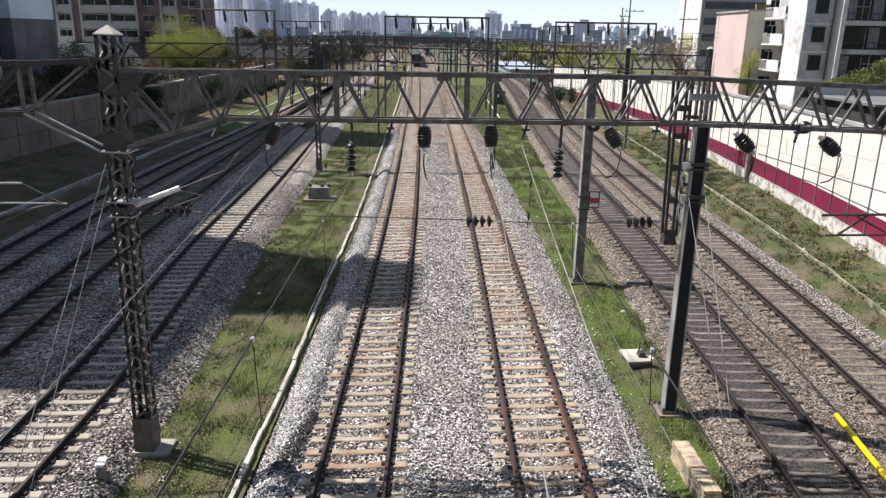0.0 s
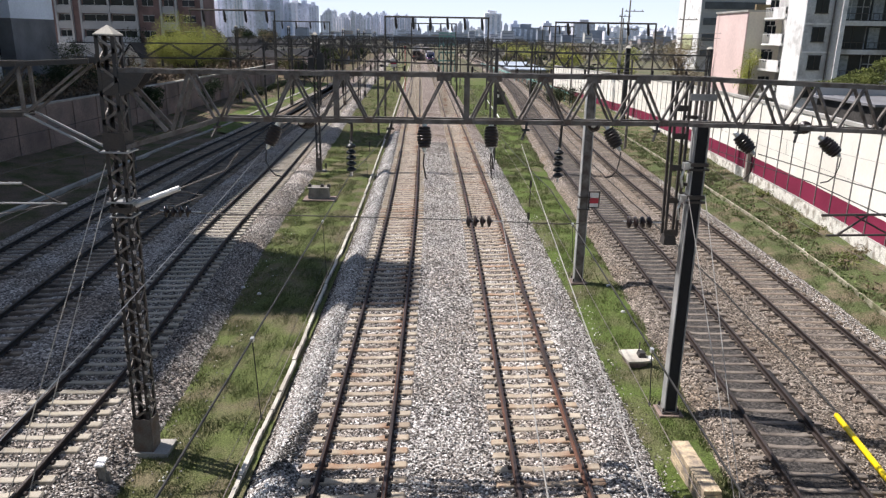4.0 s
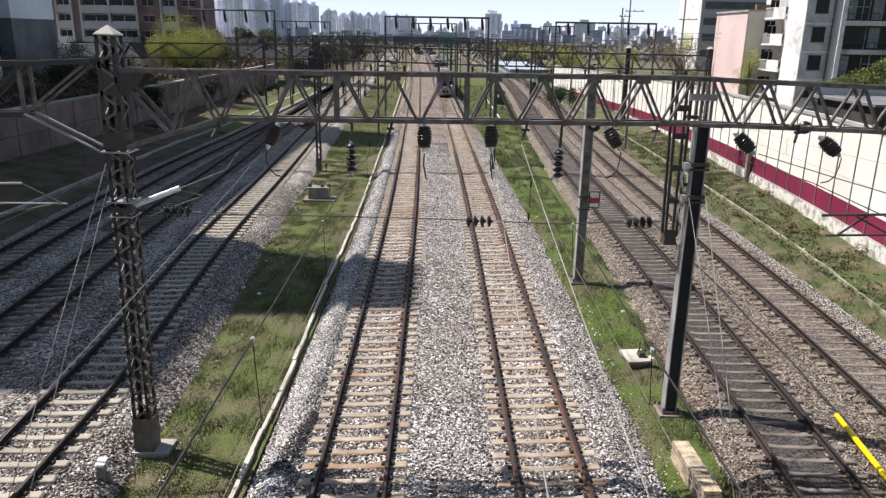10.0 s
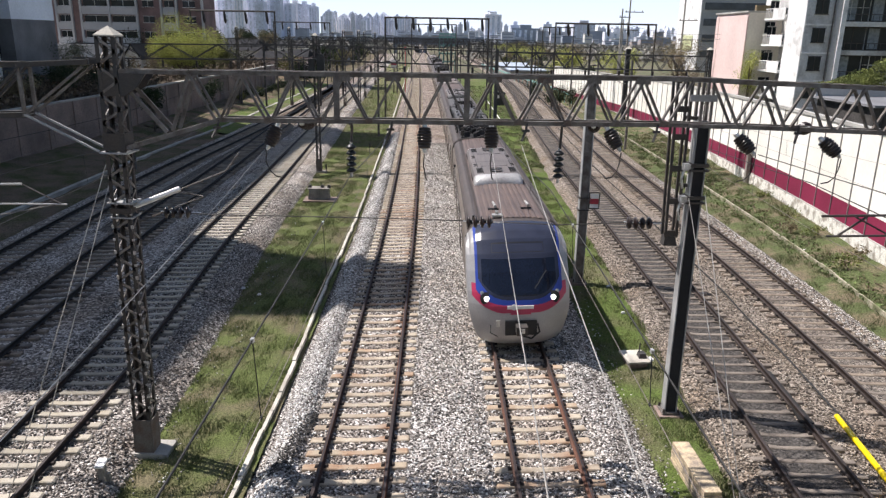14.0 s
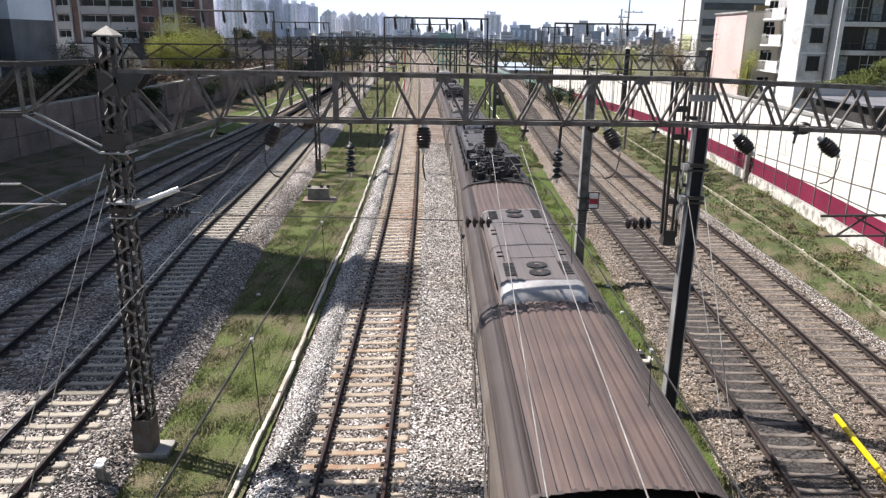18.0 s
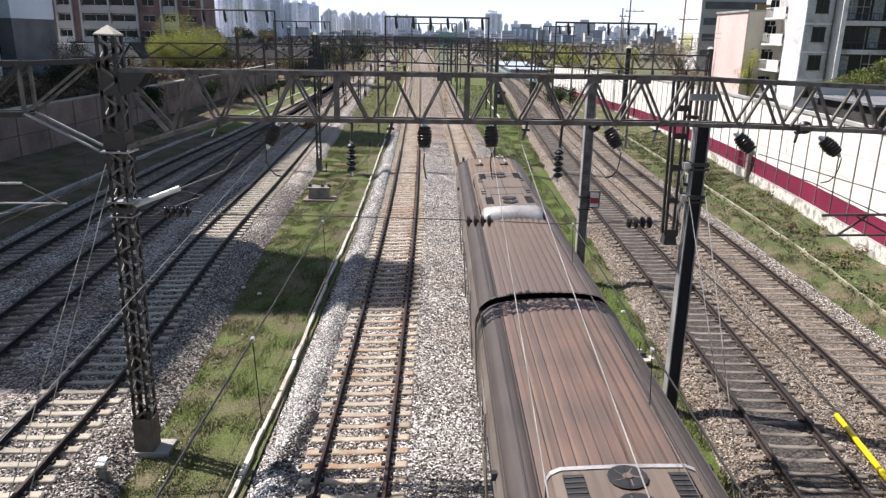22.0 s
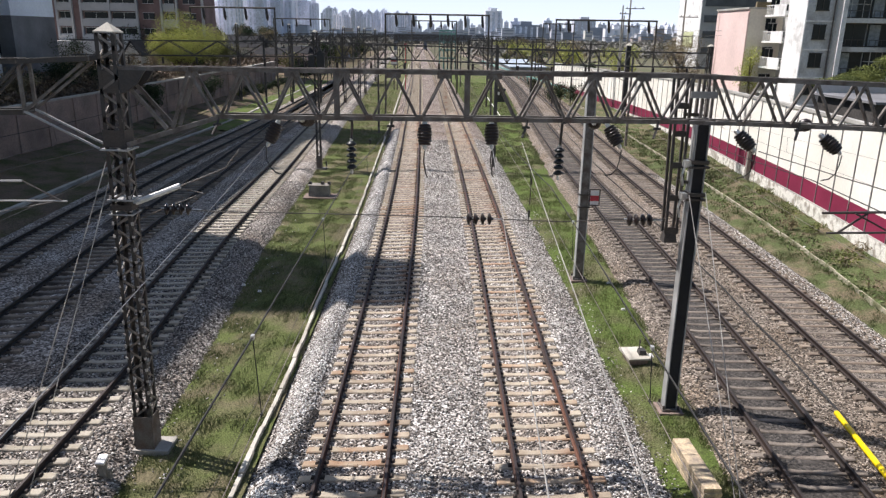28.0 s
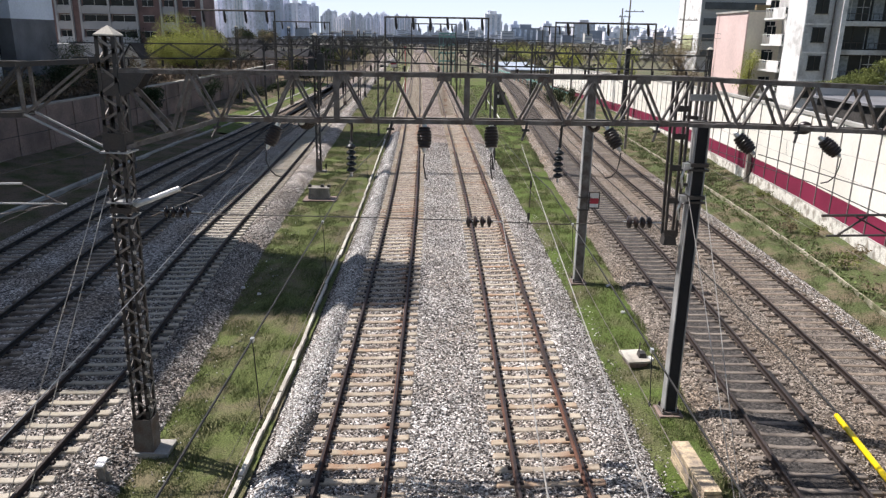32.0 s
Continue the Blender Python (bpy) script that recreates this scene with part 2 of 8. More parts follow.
# ---- building blocks ----
class Geo:
    """Collects simple solids into one mesh."""

    def __init__(self):
        self.v, self.f, self.mi = [], [], []

    def add(self, vs, fs, m=0):
        n = len(self.v)
        self.v += [tuple(p) for p in vs]
        self.f += [tuple(n + i for i in f) for f in fs]
        self.mi += [m] * len(fs)
        return self

    def box(self, c, s, m=0, rot=None, taper=1.0):
        hx, hy, hz = s[0] / 2, s[1] / 2, s[2] / 2
        vs = []
        for z, k in ((-hz, 1.0), (hz, taper)):
            for x, y in ((-hx, -hy), (hx, -hy), (hx, hy), (-hx, hy)):
                p = Vector((x * k, y * k, z))
                if rot is not None:
                    p = rot @ p
                vs.append((p.x + c[0], p.y + c[1], p.z + c[2]))
        return self.add(vs, [(3, 2, 1, 0), (4, 5, 6, 7), (0, 1, 5, 4), (1, 2, 6, 5), (2, 3, 7, 6), (3, 0, 4, 7)], m)

    def bar(self, a, b, w, h=None, m=0, up=(0, 0, 1)):
        """A straight bar of rectangular section from a to b."""
        a, b = Vector(a), Vector(b)
        d = (b - a)
        u = Vector(up)
        if abs(d.normalized().dot(u)) > 0.98:
            u = Vector((0, 1, 0))
        s = d.cross(u).normalized()
        t = s.cross(d).normalized()
        h = h or w
        vs = [p + s * (i * w / 2) + t * (j * h / 2) for p in (a, b) for i, j in ((-1, -1), (1, -1), (1, 1), (-1, 1))]
        return self.add(vs, [(3, 2, 1, 0), (4, 5, 6, 7), (0, 1, 5, 4), (1, 2, 6, 5), (2, 3, 7, 6), (3, 0, 4, 7)], m)

    def angle(self, a, b, w, t, m=0, out=(1, 1)):
        """An L section, as two thin bars, legs turned by out along x and y."""
        a, b = Vector(a), Vector(b)
        self.bar(a + Vector((out[0] * w / 2, 0, 0)), b + Vector((out[0] * w / 2, 0, 0)), w, t, m, up=(0, 1, 0))
        self.bar(a + Vector((0, out[1] * w / 2, 0)), b + Vector((0, out[1] * w / 2, 0)), t, w, m, up=(0, 1, 0))
        return self

    def tube(self, pts, r, n=6, m=0, cap=True):
        """A round bar along a row of points; r is one radius or one for each point."""
        pts = [Vector(p) for p in pts]
        rs = r if isinstance(r, (list, tuple)) else [r] * len(pts)
        ring = []
        for i, p in enumerate(pts):
            d = (pts[min(i + 1, len(pts) - 1)] - pts[max(i - 1, 0)]).normalized()
            u = Vector((0, 0, 1)) if abs(d.z) < 0.9 else Vector((0, 1, 0))
            s = d.cross(u).normalized()
            t = s.cross(d).normalized()
            ring += [p + (s * math.cos(2 * math.pi * k / n) + t * math.sin(2 * math.pi * k / n)) * rs[i] for k in range(n)]
        fs = [(i * n + k, i * n + (k + 1) % n, (i + 1) * n + (k + 1) % n, (i + 1) * n + k) for i in range(len(pts) - 1) for k in range(n)]
        if cap:
            fs += [tuple(range(n - 1, -1, -1)), tuple((len(pts) - 1) * n + k for k in range(n))]
        return self.add(ring, fs, m)

    def sweep(self, profile, path, m=0, mats=None, closed=True, caps=True):
        """A section [(dx, dz)] along a path [(x, y, z, lean)]."""
        n, vs = len(profile), []
        for x, y, z, lean in path:
            vs += [(x + dx, y, z + dz + dx * lean) for dx, dz in profile]
        k = n if closed else n - 1
        base = len(self.v)
        self.v += vs
        for i in range(len(path) - 1):
            for j in range(k):
                self.f.append((base + i * n + j, base + i * n + (j + 1) % n, base + (i + 1) * n + (j + 1) % n, base + (i + 1) * n + j))
                self.mi.append(mats[j] if mats else m)
        if closed and caps:
            self.f += [tuple(base + j for j in range(n - 1, -1, -1)), tuple(base + (len(path) - 1) * n + j for j in range(n))]
            self.mi += [m, m]
        return self

    def lathe(self, prof, base, axis, n=12, m=0):
        """Turns [(radius, along)] about an axis from base."""
        b, d = Vector(base), Vector(axis).normalized()
        pts = [b + d * t for _, t in prof]
        return self.tube(pts, [max(r, 0.001) for r, _ in prof], n, m)

    def mesh(self, name, mats, smooth=False):
        me = bpy.data.meshes.new(name)
        me.from_pydata(self.v, [], self.f)
        for mm in mats:
            me.materials.append(mm)
        me.polygons.foreach_set("material_index", self.mi)
        if smooth:
            me.polygons.foreach_set("use_smooth", [True] * len(self.f))
        me.update()
        return me


def part(name, geo, mats, parent=None, label="", smooth=False):
    """One mesh object under a thing or part."""
    if not isinstance(mats, (list, tuple)):
        mats = [mats]
    data = geo.mesh(name, mats, smooth) if isinstance(geo, Geo) else geo
    ob = new(name, data)
    if parent is not None:
        ob.parent = parent
    if label:
        ob["label"] = label
    return ob


def thing(name, label, category, at=None, group="", kind=""):
    ob = new(name)
    ob.empty_display_size = 0.2
    if at is not None:
        ob.matrix_world = at
    return tagged(ob, label, category, group, kind)


def curve_at(rows):
    """A smooth function through (y, x) rows."""
    ys, xs = np.array([r[0] for r in rows], float), np.array([r[1] for r in rows], float)
    d = np.gradient(xs, ys)

    def at(y):
        y = min(max(y, ys[0]), ys[-1])
        i = min(max(int(np.searchsorted(ys, y)) - 1, 0), len(ys) - 2)
        h = ys[i + 1] - ys[i]
        t = (y - ys[i]) / h
        return float((2 * t**3 - 3 * t**2 + 1) * xs[i] + (t**3 - 2 * t**2 + t) * h * d[i] + (-2 * t**3 + 3 * t**2) * xs[i + 1] + (t**3 - t**2) * h * d[i + 1])
    return at


# ---- the line: centre lines of the tracks, x by y ----
axis_a = curve_at([(-600, -1.84), (-60, -1.84), (0, -1.84), (12.9, -1.84), (23.5, -1.9), (37.3, -2.05), (50.5, -2.33), (65.1, -2.71), (80.1, -3.14), (169.5, -5.77), (231.4, -7.81), (420, -14.0), (1000, -33)])
axis_1 = curve_at([(-60, -9.4), (12.9, -9.45), (18.6, -9.61), (24.4, -10.05), (30.3, -10.52), (48.4, -11.41), (74.7, -12.83), (150.4, -16.32), (420, -27)])
axis_4 = curve_at([(-60, 7.0), (0, 7.9), (12.9, 8.48), (18.6, 8.81), (26.4, 9.19), (38.3, 9.54), (48.4, 9.72), (68.3, 10.4), (80.1, 10.9), (108.2, 12.4), (147.9, 13.9), (210, 14.6), (420, 9)])
gap_3 = curve_at([(-60, 7.9), (30, 7.9), (50, 7.7), (70, 6.3), (84, 5.6), (100, 5.0), (120, 4.4), (145, 4.1), (420, 4.1)])
AXES = {
    "a": axis_a,
    "b": lambda y: axis_a(y) + 4.38 + 0.004 * max(y - 20, 0) * (1 if y < 120 else 100 / max(y - 20, 1)),
    "t1": axis_1,
    "t2": lambda y: axis_1(y) - 4.1,
    "t3": lambda y: axis_1(y) - gap_3(y),
    "t4": axis_4,
    "t5": lambda y: axis_4(y) + 3.85,
}
LEAN = {"a": 0.04, "b": 0.045, "t1": 0.015, "t2": 0.01, "t3": 0.01, "t4": 0.015, "t5": 0.015}


def steps(y0, y1, near=1.0, far=6.0):
    out, y = [], y0
    while y < y1:
        out.append(y)
        y += 15.0 if y < -12 else near + (far - near) * min(max((y - 20) / 150, 0), 1)
    return out + [y1]


def strip(name, mats, left, right, y0, y1, z=lambda u, y: 0.0, across=8, near=0.5, far=6.0, rough=0.0, label="", category="", kind="structure", mi=0):
    """A sheet of ground between two lines x(y), at height z(u, y), u from 0 to 1."""
    ys = steps(y0, y1, near, far)
    vs, fs = [], []
    rnd = random.Random(len(name))
    for y in ys:
        a, b = left(y), right(y)
        for i in range(across + 1):
            u = i / across
            j = rough * (rnd.random() - 0.5)
            vs.append((a + (b - a) * u, y, z(u, y) + j))
    n = across + 1
    for r in range(len(ys) - 1):
        for i in range(across):
            fs.append((r * n + i, r * n + i + 1, (r + 1) * n + i + 1, (r + 1) * n + i))
    g = Geo()
    g.v, g.f, g.mi = vs, fs, [mi] * len(fs)
    ob = new(name, g.mesh(name, mats if isinstance(mats, list) else [mats], True))
    return tagged(ob, label, category, kind=kind)


def prof(rows):
    us, zs = [r[0] for r in rows], [r[1] for r in rows]
    return lambda u, y=0: float(np.interp(u, us, zs))


# ---- ground ----
def ground():
    g = Geo()
    xs = [-3000, -600, -200, -90, -60, 40, 60, 90, 200, 600, 3000]
    ys = [-300, -60, 0, 60, 120, 240, 400, 700, 1500, 4500]
    vs = [(x, y, -0.75) for y in ys for x in xs]
    n = len(xs)
    g.add(vs, [(r * n + i, r * n + i + 1, (r + 1) * n + i + 1, (r + 1) * n + i) for r in range(len(ys) - 1) for i in range(n - 1)])
    tagged(new("ground", g.mesh("ground", [M["earth"]])), "bare brown earth with thin grass", "ground", kind="structure")


ground()
A, B, T1, T2, T3, T4, T5 = (AXES[k] for k in ("a", "b", "t1", "t2", "t3", "t4", "t5"))
mid = lambda y: (A(y) + B(y)) / 2


def ab_height(u, y=0):
    x = -4.6 + 9.6 * u                      # from the middle between the two tracks
    base = float(np.interp(x, [-4.6, -4.4, -4.0, -3.82, -3.65, -3.4, -3.2, 3.45, 3.6, 3.9, 4.85, 5.0], [-0.62, -0.5, -0.14, -0.04, -0.07, -0.23, -0.225, -0.225, -0.17, -0.19, -0.58, -0.7]))
    lean = float(np.interp(x, [-3.8, -3.4, -1.0, 1.0, 3.4, 3.9], [-0.03, -0.05, 0.045, -0.05, 0.05, 0.03]))
    return base + lean


strip("ballast_bed", M["ballast"], lambda y: mid(y) - 4.6, lambda y: mid(y) + 5.0, -450, 64, ab_height, across=96, near=0.1, far=5, rough=0.035, label="grey crushed-stone ballast under the two main tracks", category="ballast")
strip("ballast_bed", M["ballast_rust"], lambda y: mid(y) - 4.6, lambda y: mid(y) + 5.0, 64, 1000, ab_height, across=48, near=0.4, far=5, rough=0.035, label="rust-browned ballast under the main tracks down the line", category="ballast")
BED_W = prof([(0, -0.7), (0.06, -0.24), (0.32, -0.235), (0.42, -0.34), (0.5, -0.235), (0.66, -0.26), (0.7, -0.24), (0.9, -0.235), (0.93, -0.2), (0.948, -0.22), (1, -0.68)])
BED_E = prof([(0, -0.66), (0.08, -0.235), (0.4, -0.235), (0.5, -0.3), (0.6, -0.235), (0.86, -0.235), (0.9, -0.24), (1, -0.7)])
SPLIT, SPLIT_2 = 0.57, 0.33        # shares of the western bed
strip("ballast_bed", M["ballast_rust"], lambda y: T3(y) - 2.6, lambda y: T3(y) - 2.6 + (T1(y) - T3(y) + 5.3) * SPLIT, 120, 400, lambda u, y: BED_W(u * SPLIT), across=40, near=0.5, far=5, rough=0.035, label="brownish ballast under the side tracks", category="ballast")
for ax_, ln_ in ((A, 0.04), (B, 0.045)):
    strip("rusty_ballast", M["ballast_rust"], lambda y: ax_(y) - 0.68, lambda y: ax_(y) + 0.68, 34, 700, lambda u, y: -0.208 + (u - 0.5) * 1.36 * ln_, across=6, near=0.3, rough=0.015, label="rust-dusted ballast between the rails", category="ballast")
strip("ballast_bed", M["ballast_dim"], lambda y: T3(y) - 2.6, lambda y: T3(y) - 2.6 + (T1(y) - T3(y) + 5.3) * SPLIT_2, -60, 120, lambda u, y: BED_W(u * SPLIT_2), across=26, near=0.15, far=5, rough=0.035, label="grey ballast under the outermost side track", category="ballast")
strip("ballast_bed", M["ballast_dim"], lambda y: T3(y) - 2.6 + (T1(y) - T3(y) + 5.3) * SPLIT_2, lambda y: T3(y) - 2.6 + (T1(y) - T3(y) + 5.3) * SPLIT, -60, 34, lambda u, y: BED_W(SPLIT_2 + u * (SPLIT - SPLIT_2)), across=24, near=0.15, far=5, rough=0.035, label="grey ballast under the middle side track", category="ballast")
# darker bed from y 34 to 120
strip("ballast_bed", M["ballast_dark_brown"], lambda y: T3(y) - 2.6 + (T1(y) - T3(y) + 5.3) * SPLIT_2, lambda y: T3(y) - 2.6 + (T1(y) - T3(y) + 5.3) * SPLIT, 34, 120, lambda u, y: BED_W(SPLIT_2 + u * (SPLIT - SPLIT_2)), across=24, near=0.15, far=5, rough=0.035, label="very dark brown ballast under the middle side track", category="ballast")
strip("ballast_bed", M["ballast_dim"], lambda y: T3(y) - 2.6 + (T1(y) - T3(y) + 5.3) * SPLIT, lambda y: T1(y) + 2.7, -60, 400, lambda u, y: BED_W(SPLIT + u * (1 - SPLIT)), across=28, near=0.15, far=5, rough=0.035, label="grey ballast under the side track", category="ballast")
strip("ballast_bed", M["ballast_brown"], lambda y: T4(y) - 2.1, lambda y: T5(y) + 2.6, -60, 400, BED_E, across=80, near=0.15, far=5, rough=0.03, label="dusty brown ballast under the outer tracks", category="ballast")
strip("grass_strip", M["grass"], lambda y: T1(y) + 2.3, lambda y: mid(y) - 4.55, -60, 260, prof([(0, -0.56), (0.3, -0.5), (0.8, -0.47), (1, -0.52)]), across=16, near=0.4, rough=0.05, label="patchy mown grass between the tracks", category="grass")
strip("grass_strip", M["grass_dull"], lambda y: mid(y) + 4.6, lambda y: T4(y) - 1.7, -60, 200, prof([(0, -0.56), (0.3, -0.5), (0.8, -0.46), (1, -0.55)]), across=12, near=0.4, rough=0.05, label="bright green grass between the tracks", category="grass")

# boundary wall lines
wall_x = curve_at([(-40, 15.0), (4, 17.4), (28.8, 19.4), (41.5, 20.75), (48.4, 21.3), (59.1, 22.1), (86, 23.3), (130, 22.0), (180, 18.6), (260, 14)])
strip("weedy_bank", M["weeds"], lambda y: T5(y) + 2.2, lambda y: wall_x(y) + 0.1, -60, 240, prof([(0, -0.66), (0.25, -0.5), (0.5, -0.45), (0.8, -0.25), (1, -0.12)]), across=20, near=0.4, rough=0.12, label="weedy bank with rough grass below the wall", category="grass")
lwall_x = curve_at([(-40, -30.5), (4, -30.6), (54, -30.5), (64, -30.3), (78, -30.2), (130, -30.6), (150, -31), (250, -36)])
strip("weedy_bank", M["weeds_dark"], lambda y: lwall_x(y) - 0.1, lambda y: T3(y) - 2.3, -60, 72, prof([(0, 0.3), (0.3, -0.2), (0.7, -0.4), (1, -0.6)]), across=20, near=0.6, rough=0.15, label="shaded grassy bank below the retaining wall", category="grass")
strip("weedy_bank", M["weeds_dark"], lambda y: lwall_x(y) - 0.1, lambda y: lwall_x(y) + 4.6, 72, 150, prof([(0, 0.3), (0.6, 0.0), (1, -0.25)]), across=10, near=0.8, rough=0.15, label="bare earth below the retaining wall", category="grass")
strip("grass_strip", M["grass_dull"], lambda y: lwall_x(y) + 4.5, lambda y: T3(y) - 2.2, 72, 150, prof([(0, -0.26), (0.3, -0.3), (0.8, -0.42), (1, -0.6)]), across=10, near=0.8, rough=0.1, label="sunlit grass verge below the wall", category="grass")
strip("rough_ground", M["weeds_dark"], lambda y: T3(y) - 40, lambda y: T3(y) - 2.3, 150, 400, lambda u, y: -0.4 - 0.2 * u, across=10, near=2, far=8, rough=0.2, label="rough ground beside the far tracks", category="ground")


# ---- tracks ----
RAIL = [(-0.065, -0.152), (-0.065, -0.14), (-0.012, -0.12), (-0.010, -0.045), (-0.035, -0.035), (-0.035, -0.005), (-0.026, 0.0),
        (0.026, 0.0), (0.035, -0.005), (0.035, -0.035), (0.010, -0.045), (0.012, -0.12), (0.065, -0.14), (0.065, -0.152)]
RAIL_M = [0] * 6 + [1] + [0] * 7


def sleeper_mesh(name, m, length=2.4, narrow=1.0):
    g = Geo()
    rows = []
    for x, w, top in ((-1.2, 0.1, -0.03), (-1.17, 0.115, 0.0), (-0.55, 0.11, 0.0), (-0.35, 0.095, -0.025), (0.35, 0.095, -0.025), (0.55, 0.11, 0.0), (1.17, 0.115, 0.0), (1.2, 0.1, -0.03)):
        x *= length / 2.4
        w *= narrow
        rows.append([(x, -w - 0.03, -0.18), (x, -w, top - 0.02), (x, -w + 0.02, top), (x, w - 0.02, top), (x, w, top - 0.02), (x, w + 0.03, -0.18)])
    vs = [p for r in rows for p in r]
    fs = [(i * 6 + j, (i + 1) * 6 + j, (i + 1) * 6 + j + 1, i * 6 + j + 1) for i in range(7) for j in range(5)]
    fs += [(0, 1, 2, 3, 4, 5), tuple(42 + k for k in (5, 4, 3, 2, 1, 0))]
    g.add(vs, fs)
    return g.mesh(name, [m])


def track(key, y0, y1, y_near, mats, label, spacing=0.572, clips=True, rail="rail", narrow=1.0):
    ax, lean = AXES[key], LEAN[key]
    t = thing("railway_track", label, "track", kind="structure", group="parallel railway tracks")
    ys = steps(y0, y1, 1.0, 6.0)
    for s in (-0.7525, 0.7525):
        g = Geo().sweep(RAIL, [(ax(y) + s, y, s * lean, 0) for y in ys], mats=RAIL_M)
        part("rail", g, [M[rail], M[rail + "_top"]], t, "brown rusty steel rail with a worn head")
    meshes = [sleeper_mesh("sleeper", m, narrow=narrow) for m in mats]
    rnd = random.Random(key)
    far, cl = Geo(), Geo()
    y = y0 + 0.25
    far_v = None
    while y < y1:
        slope = (ax(y + 1) - ax(y - 1)) / 2
        turn = Matrix.Rotation(-math.atan(slope) + rnd.uniform(-0.004, 0.004), 4, "Z") @ Matrix.Rotation(-math.atan(lean), 4, "Y")
        place = Matrix.Translation((ax(y), y + rnd.uniform(-0.012, 0.012), -0.165)) @ turn
        if 7 < y < y_near:
            k = 0 if rnd.random() < 0.75 else len(mats) - 1
            ob = new("sleeper", meshes[k])
            ob.parent = t
            ob.matrix_world = place
        elif y < 420:
            far.box((ax(y), y, -0.22), (2.4, 0.25, 0.11))
        if clips and 7 < y < 60:
            for s in (-0.7525, 0.7525):
                for q in (-0.105, 0.105):
                    cl.box((ax(y) + s + q, y, -0.135 + (s + q) * lean), (0.095, 0.13, 0.055), taper=0.6)
        y += spacing
    if far.f:
        tagged(part("far_sleepers", far, mats[0], t), kind="stuff")
    if cl.f:
        tagged(part("rail_clips", cl, M["clip"], t, "small dark steel rail clips"), kind="stuff")
    return t


track("a", -450, 1000, 90, [M["sleeper"], M["sleeper_rust"]], "main track of rusty rails on tan concrete sleepers")
track("b", -450, 1000, 90, [M["sleeper"], M["sleeper_rust"]], "main track of rusty rails on tan concrete sleepers")
track("t1", -60, 380, 80, [M["sleeper_pale"], M["sleeper_pale"]], "side track of dark rails on concrete sleepers", rail="rail_brown")
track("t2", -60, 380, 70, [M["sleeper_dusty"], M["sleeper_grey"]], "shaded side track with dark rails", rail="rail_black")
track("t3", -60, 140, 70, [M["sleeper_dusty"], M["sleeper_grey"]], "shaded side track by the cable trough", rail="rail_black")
M["oily"] = stones_mat("oil_soaked_ballast", [(0.018, 0.016, 0.014), (0.04, 0.035, 0.031), (0.065, 0.057, 0.05), (0.11, 0.098, 0.088)], 0.055, (0.7, 0.68, 0.66))
strip("oily_ballast", M["oily"], lambda y: T4(y) - 0.66, lambda y: T4(y) + 0.66, 8, 90, lambda u, y: -0.215, across=14, near=0.15, rough=0.02, label="oil-blackened ballast between the rails", category="ballast")
strip("oily_ballast", M["ballast_dark_brown"], lambda y: T4(y) - 0.66, lambda y: T4(y) + 0.66, 90, 200, lambda u, y: -0.215, across=6, near=0.5, rough=0.01, label="oil-blackened ballast between the rails", category="ballast")
strip("dusty_ballast", M["ballast_dust"], lambda y: T5(y) - 0.66, lambda y: T5(y) + 0.66, 8, 200, lambda u, y: -0.215, across=14, near=0.15, rough=0.02, label="dark brown ballast between the rails", category="ballast")
track("t4", -60, 380, 80, [M["sleeper_grey"], M["sleeper_grey"]], "track with grimy grey sleepers and oil stains", rail="rail_brown", narrow=0.78)
track("t5", -60, 380, 80, [M["sleeper_dusty"], M["sleeper_grey"]], "outer track with dusty brown sleepers", rail="rail_brown", narrow=0.82)


# ---- gantries ----
M["rust_plate"] = mat("rusty_gusset_plate", (0.12, 0.085, 0.065), 0.85, 0, scale=4, fine=30, fvar=0.3, col2=(0.16, 0.145, 0.13), space="World")
M["black_box"] = mat("sooty_black_cabinet", (0.03, 0.03, 0.03), 0.7, 0, space="World")
def sagging(a, b, sag, n=12):
    a, b = Vector(a), Vector(b)
    return [a.lerp(b, i / n) - Vector((0, 0, sag * 4 * (i / n) * (1 - i / n))) for i in range(n + 1)]


def wire(name, pts, r=0.012, m="wire", label="thin dark overhead wire", category="wire", group="overhead wires"):
    g = Geo().tube(pts, r, 4)
    ob = part(name, g, M[m])
    return tagged(ob, label, category, group)


def insulator(base, axis, length=0.5, r=0.14, sheds=5, m="insulator", label="ribbed dark brown porcelain insulator", parent=None):
    """A string of sheds on a core, with metal caps at both ends."""
    base, axis = Vector(base), Vector(axis).normalized()
    t = thing("insulator", label, "insulator", Matrix.Translation(base), "insulators on the gantries") if parent is None else parent
    rows = []
    for i in range(sheds):
        s = length * (0.1 + 0.8 * i / sheds)
        d = length * 0.8 / sheds
        k = 1.0 - 0.28 * abs(2 * (i + 0.5) / sheds - 1) ** 2
        rows += [(r * k * 0.84, s), (r * k * 0.96, s + d * 0.15), (r * k, s + d * 0.35), (r * k * 0.96, s + d * 0.6), (r * k * 0.84, s + d * 0.8)]
    o = Vector((0, 0, 0)) if parent is None else base
    part("ribbed_body", Geo().lathe(rows, o, axis, 12), M[m], t, smooth=True)
    part("cap", Geo().lathe([(0.03, -0.05), (0.055, -0.03), (0.055, length * 0.1), (0.03, length * 0.12)], o, axis, 8), M["zinc"], t, "bright zinc end cap")
    part("cap", Geo().lathe([(0.03, length * 0.88), (0.05, length * 0.9), (0.042, length), (0.015, length + 0.04)], o, axis, 8), M["zinc"], t, "bright zinc end cap")
    return t


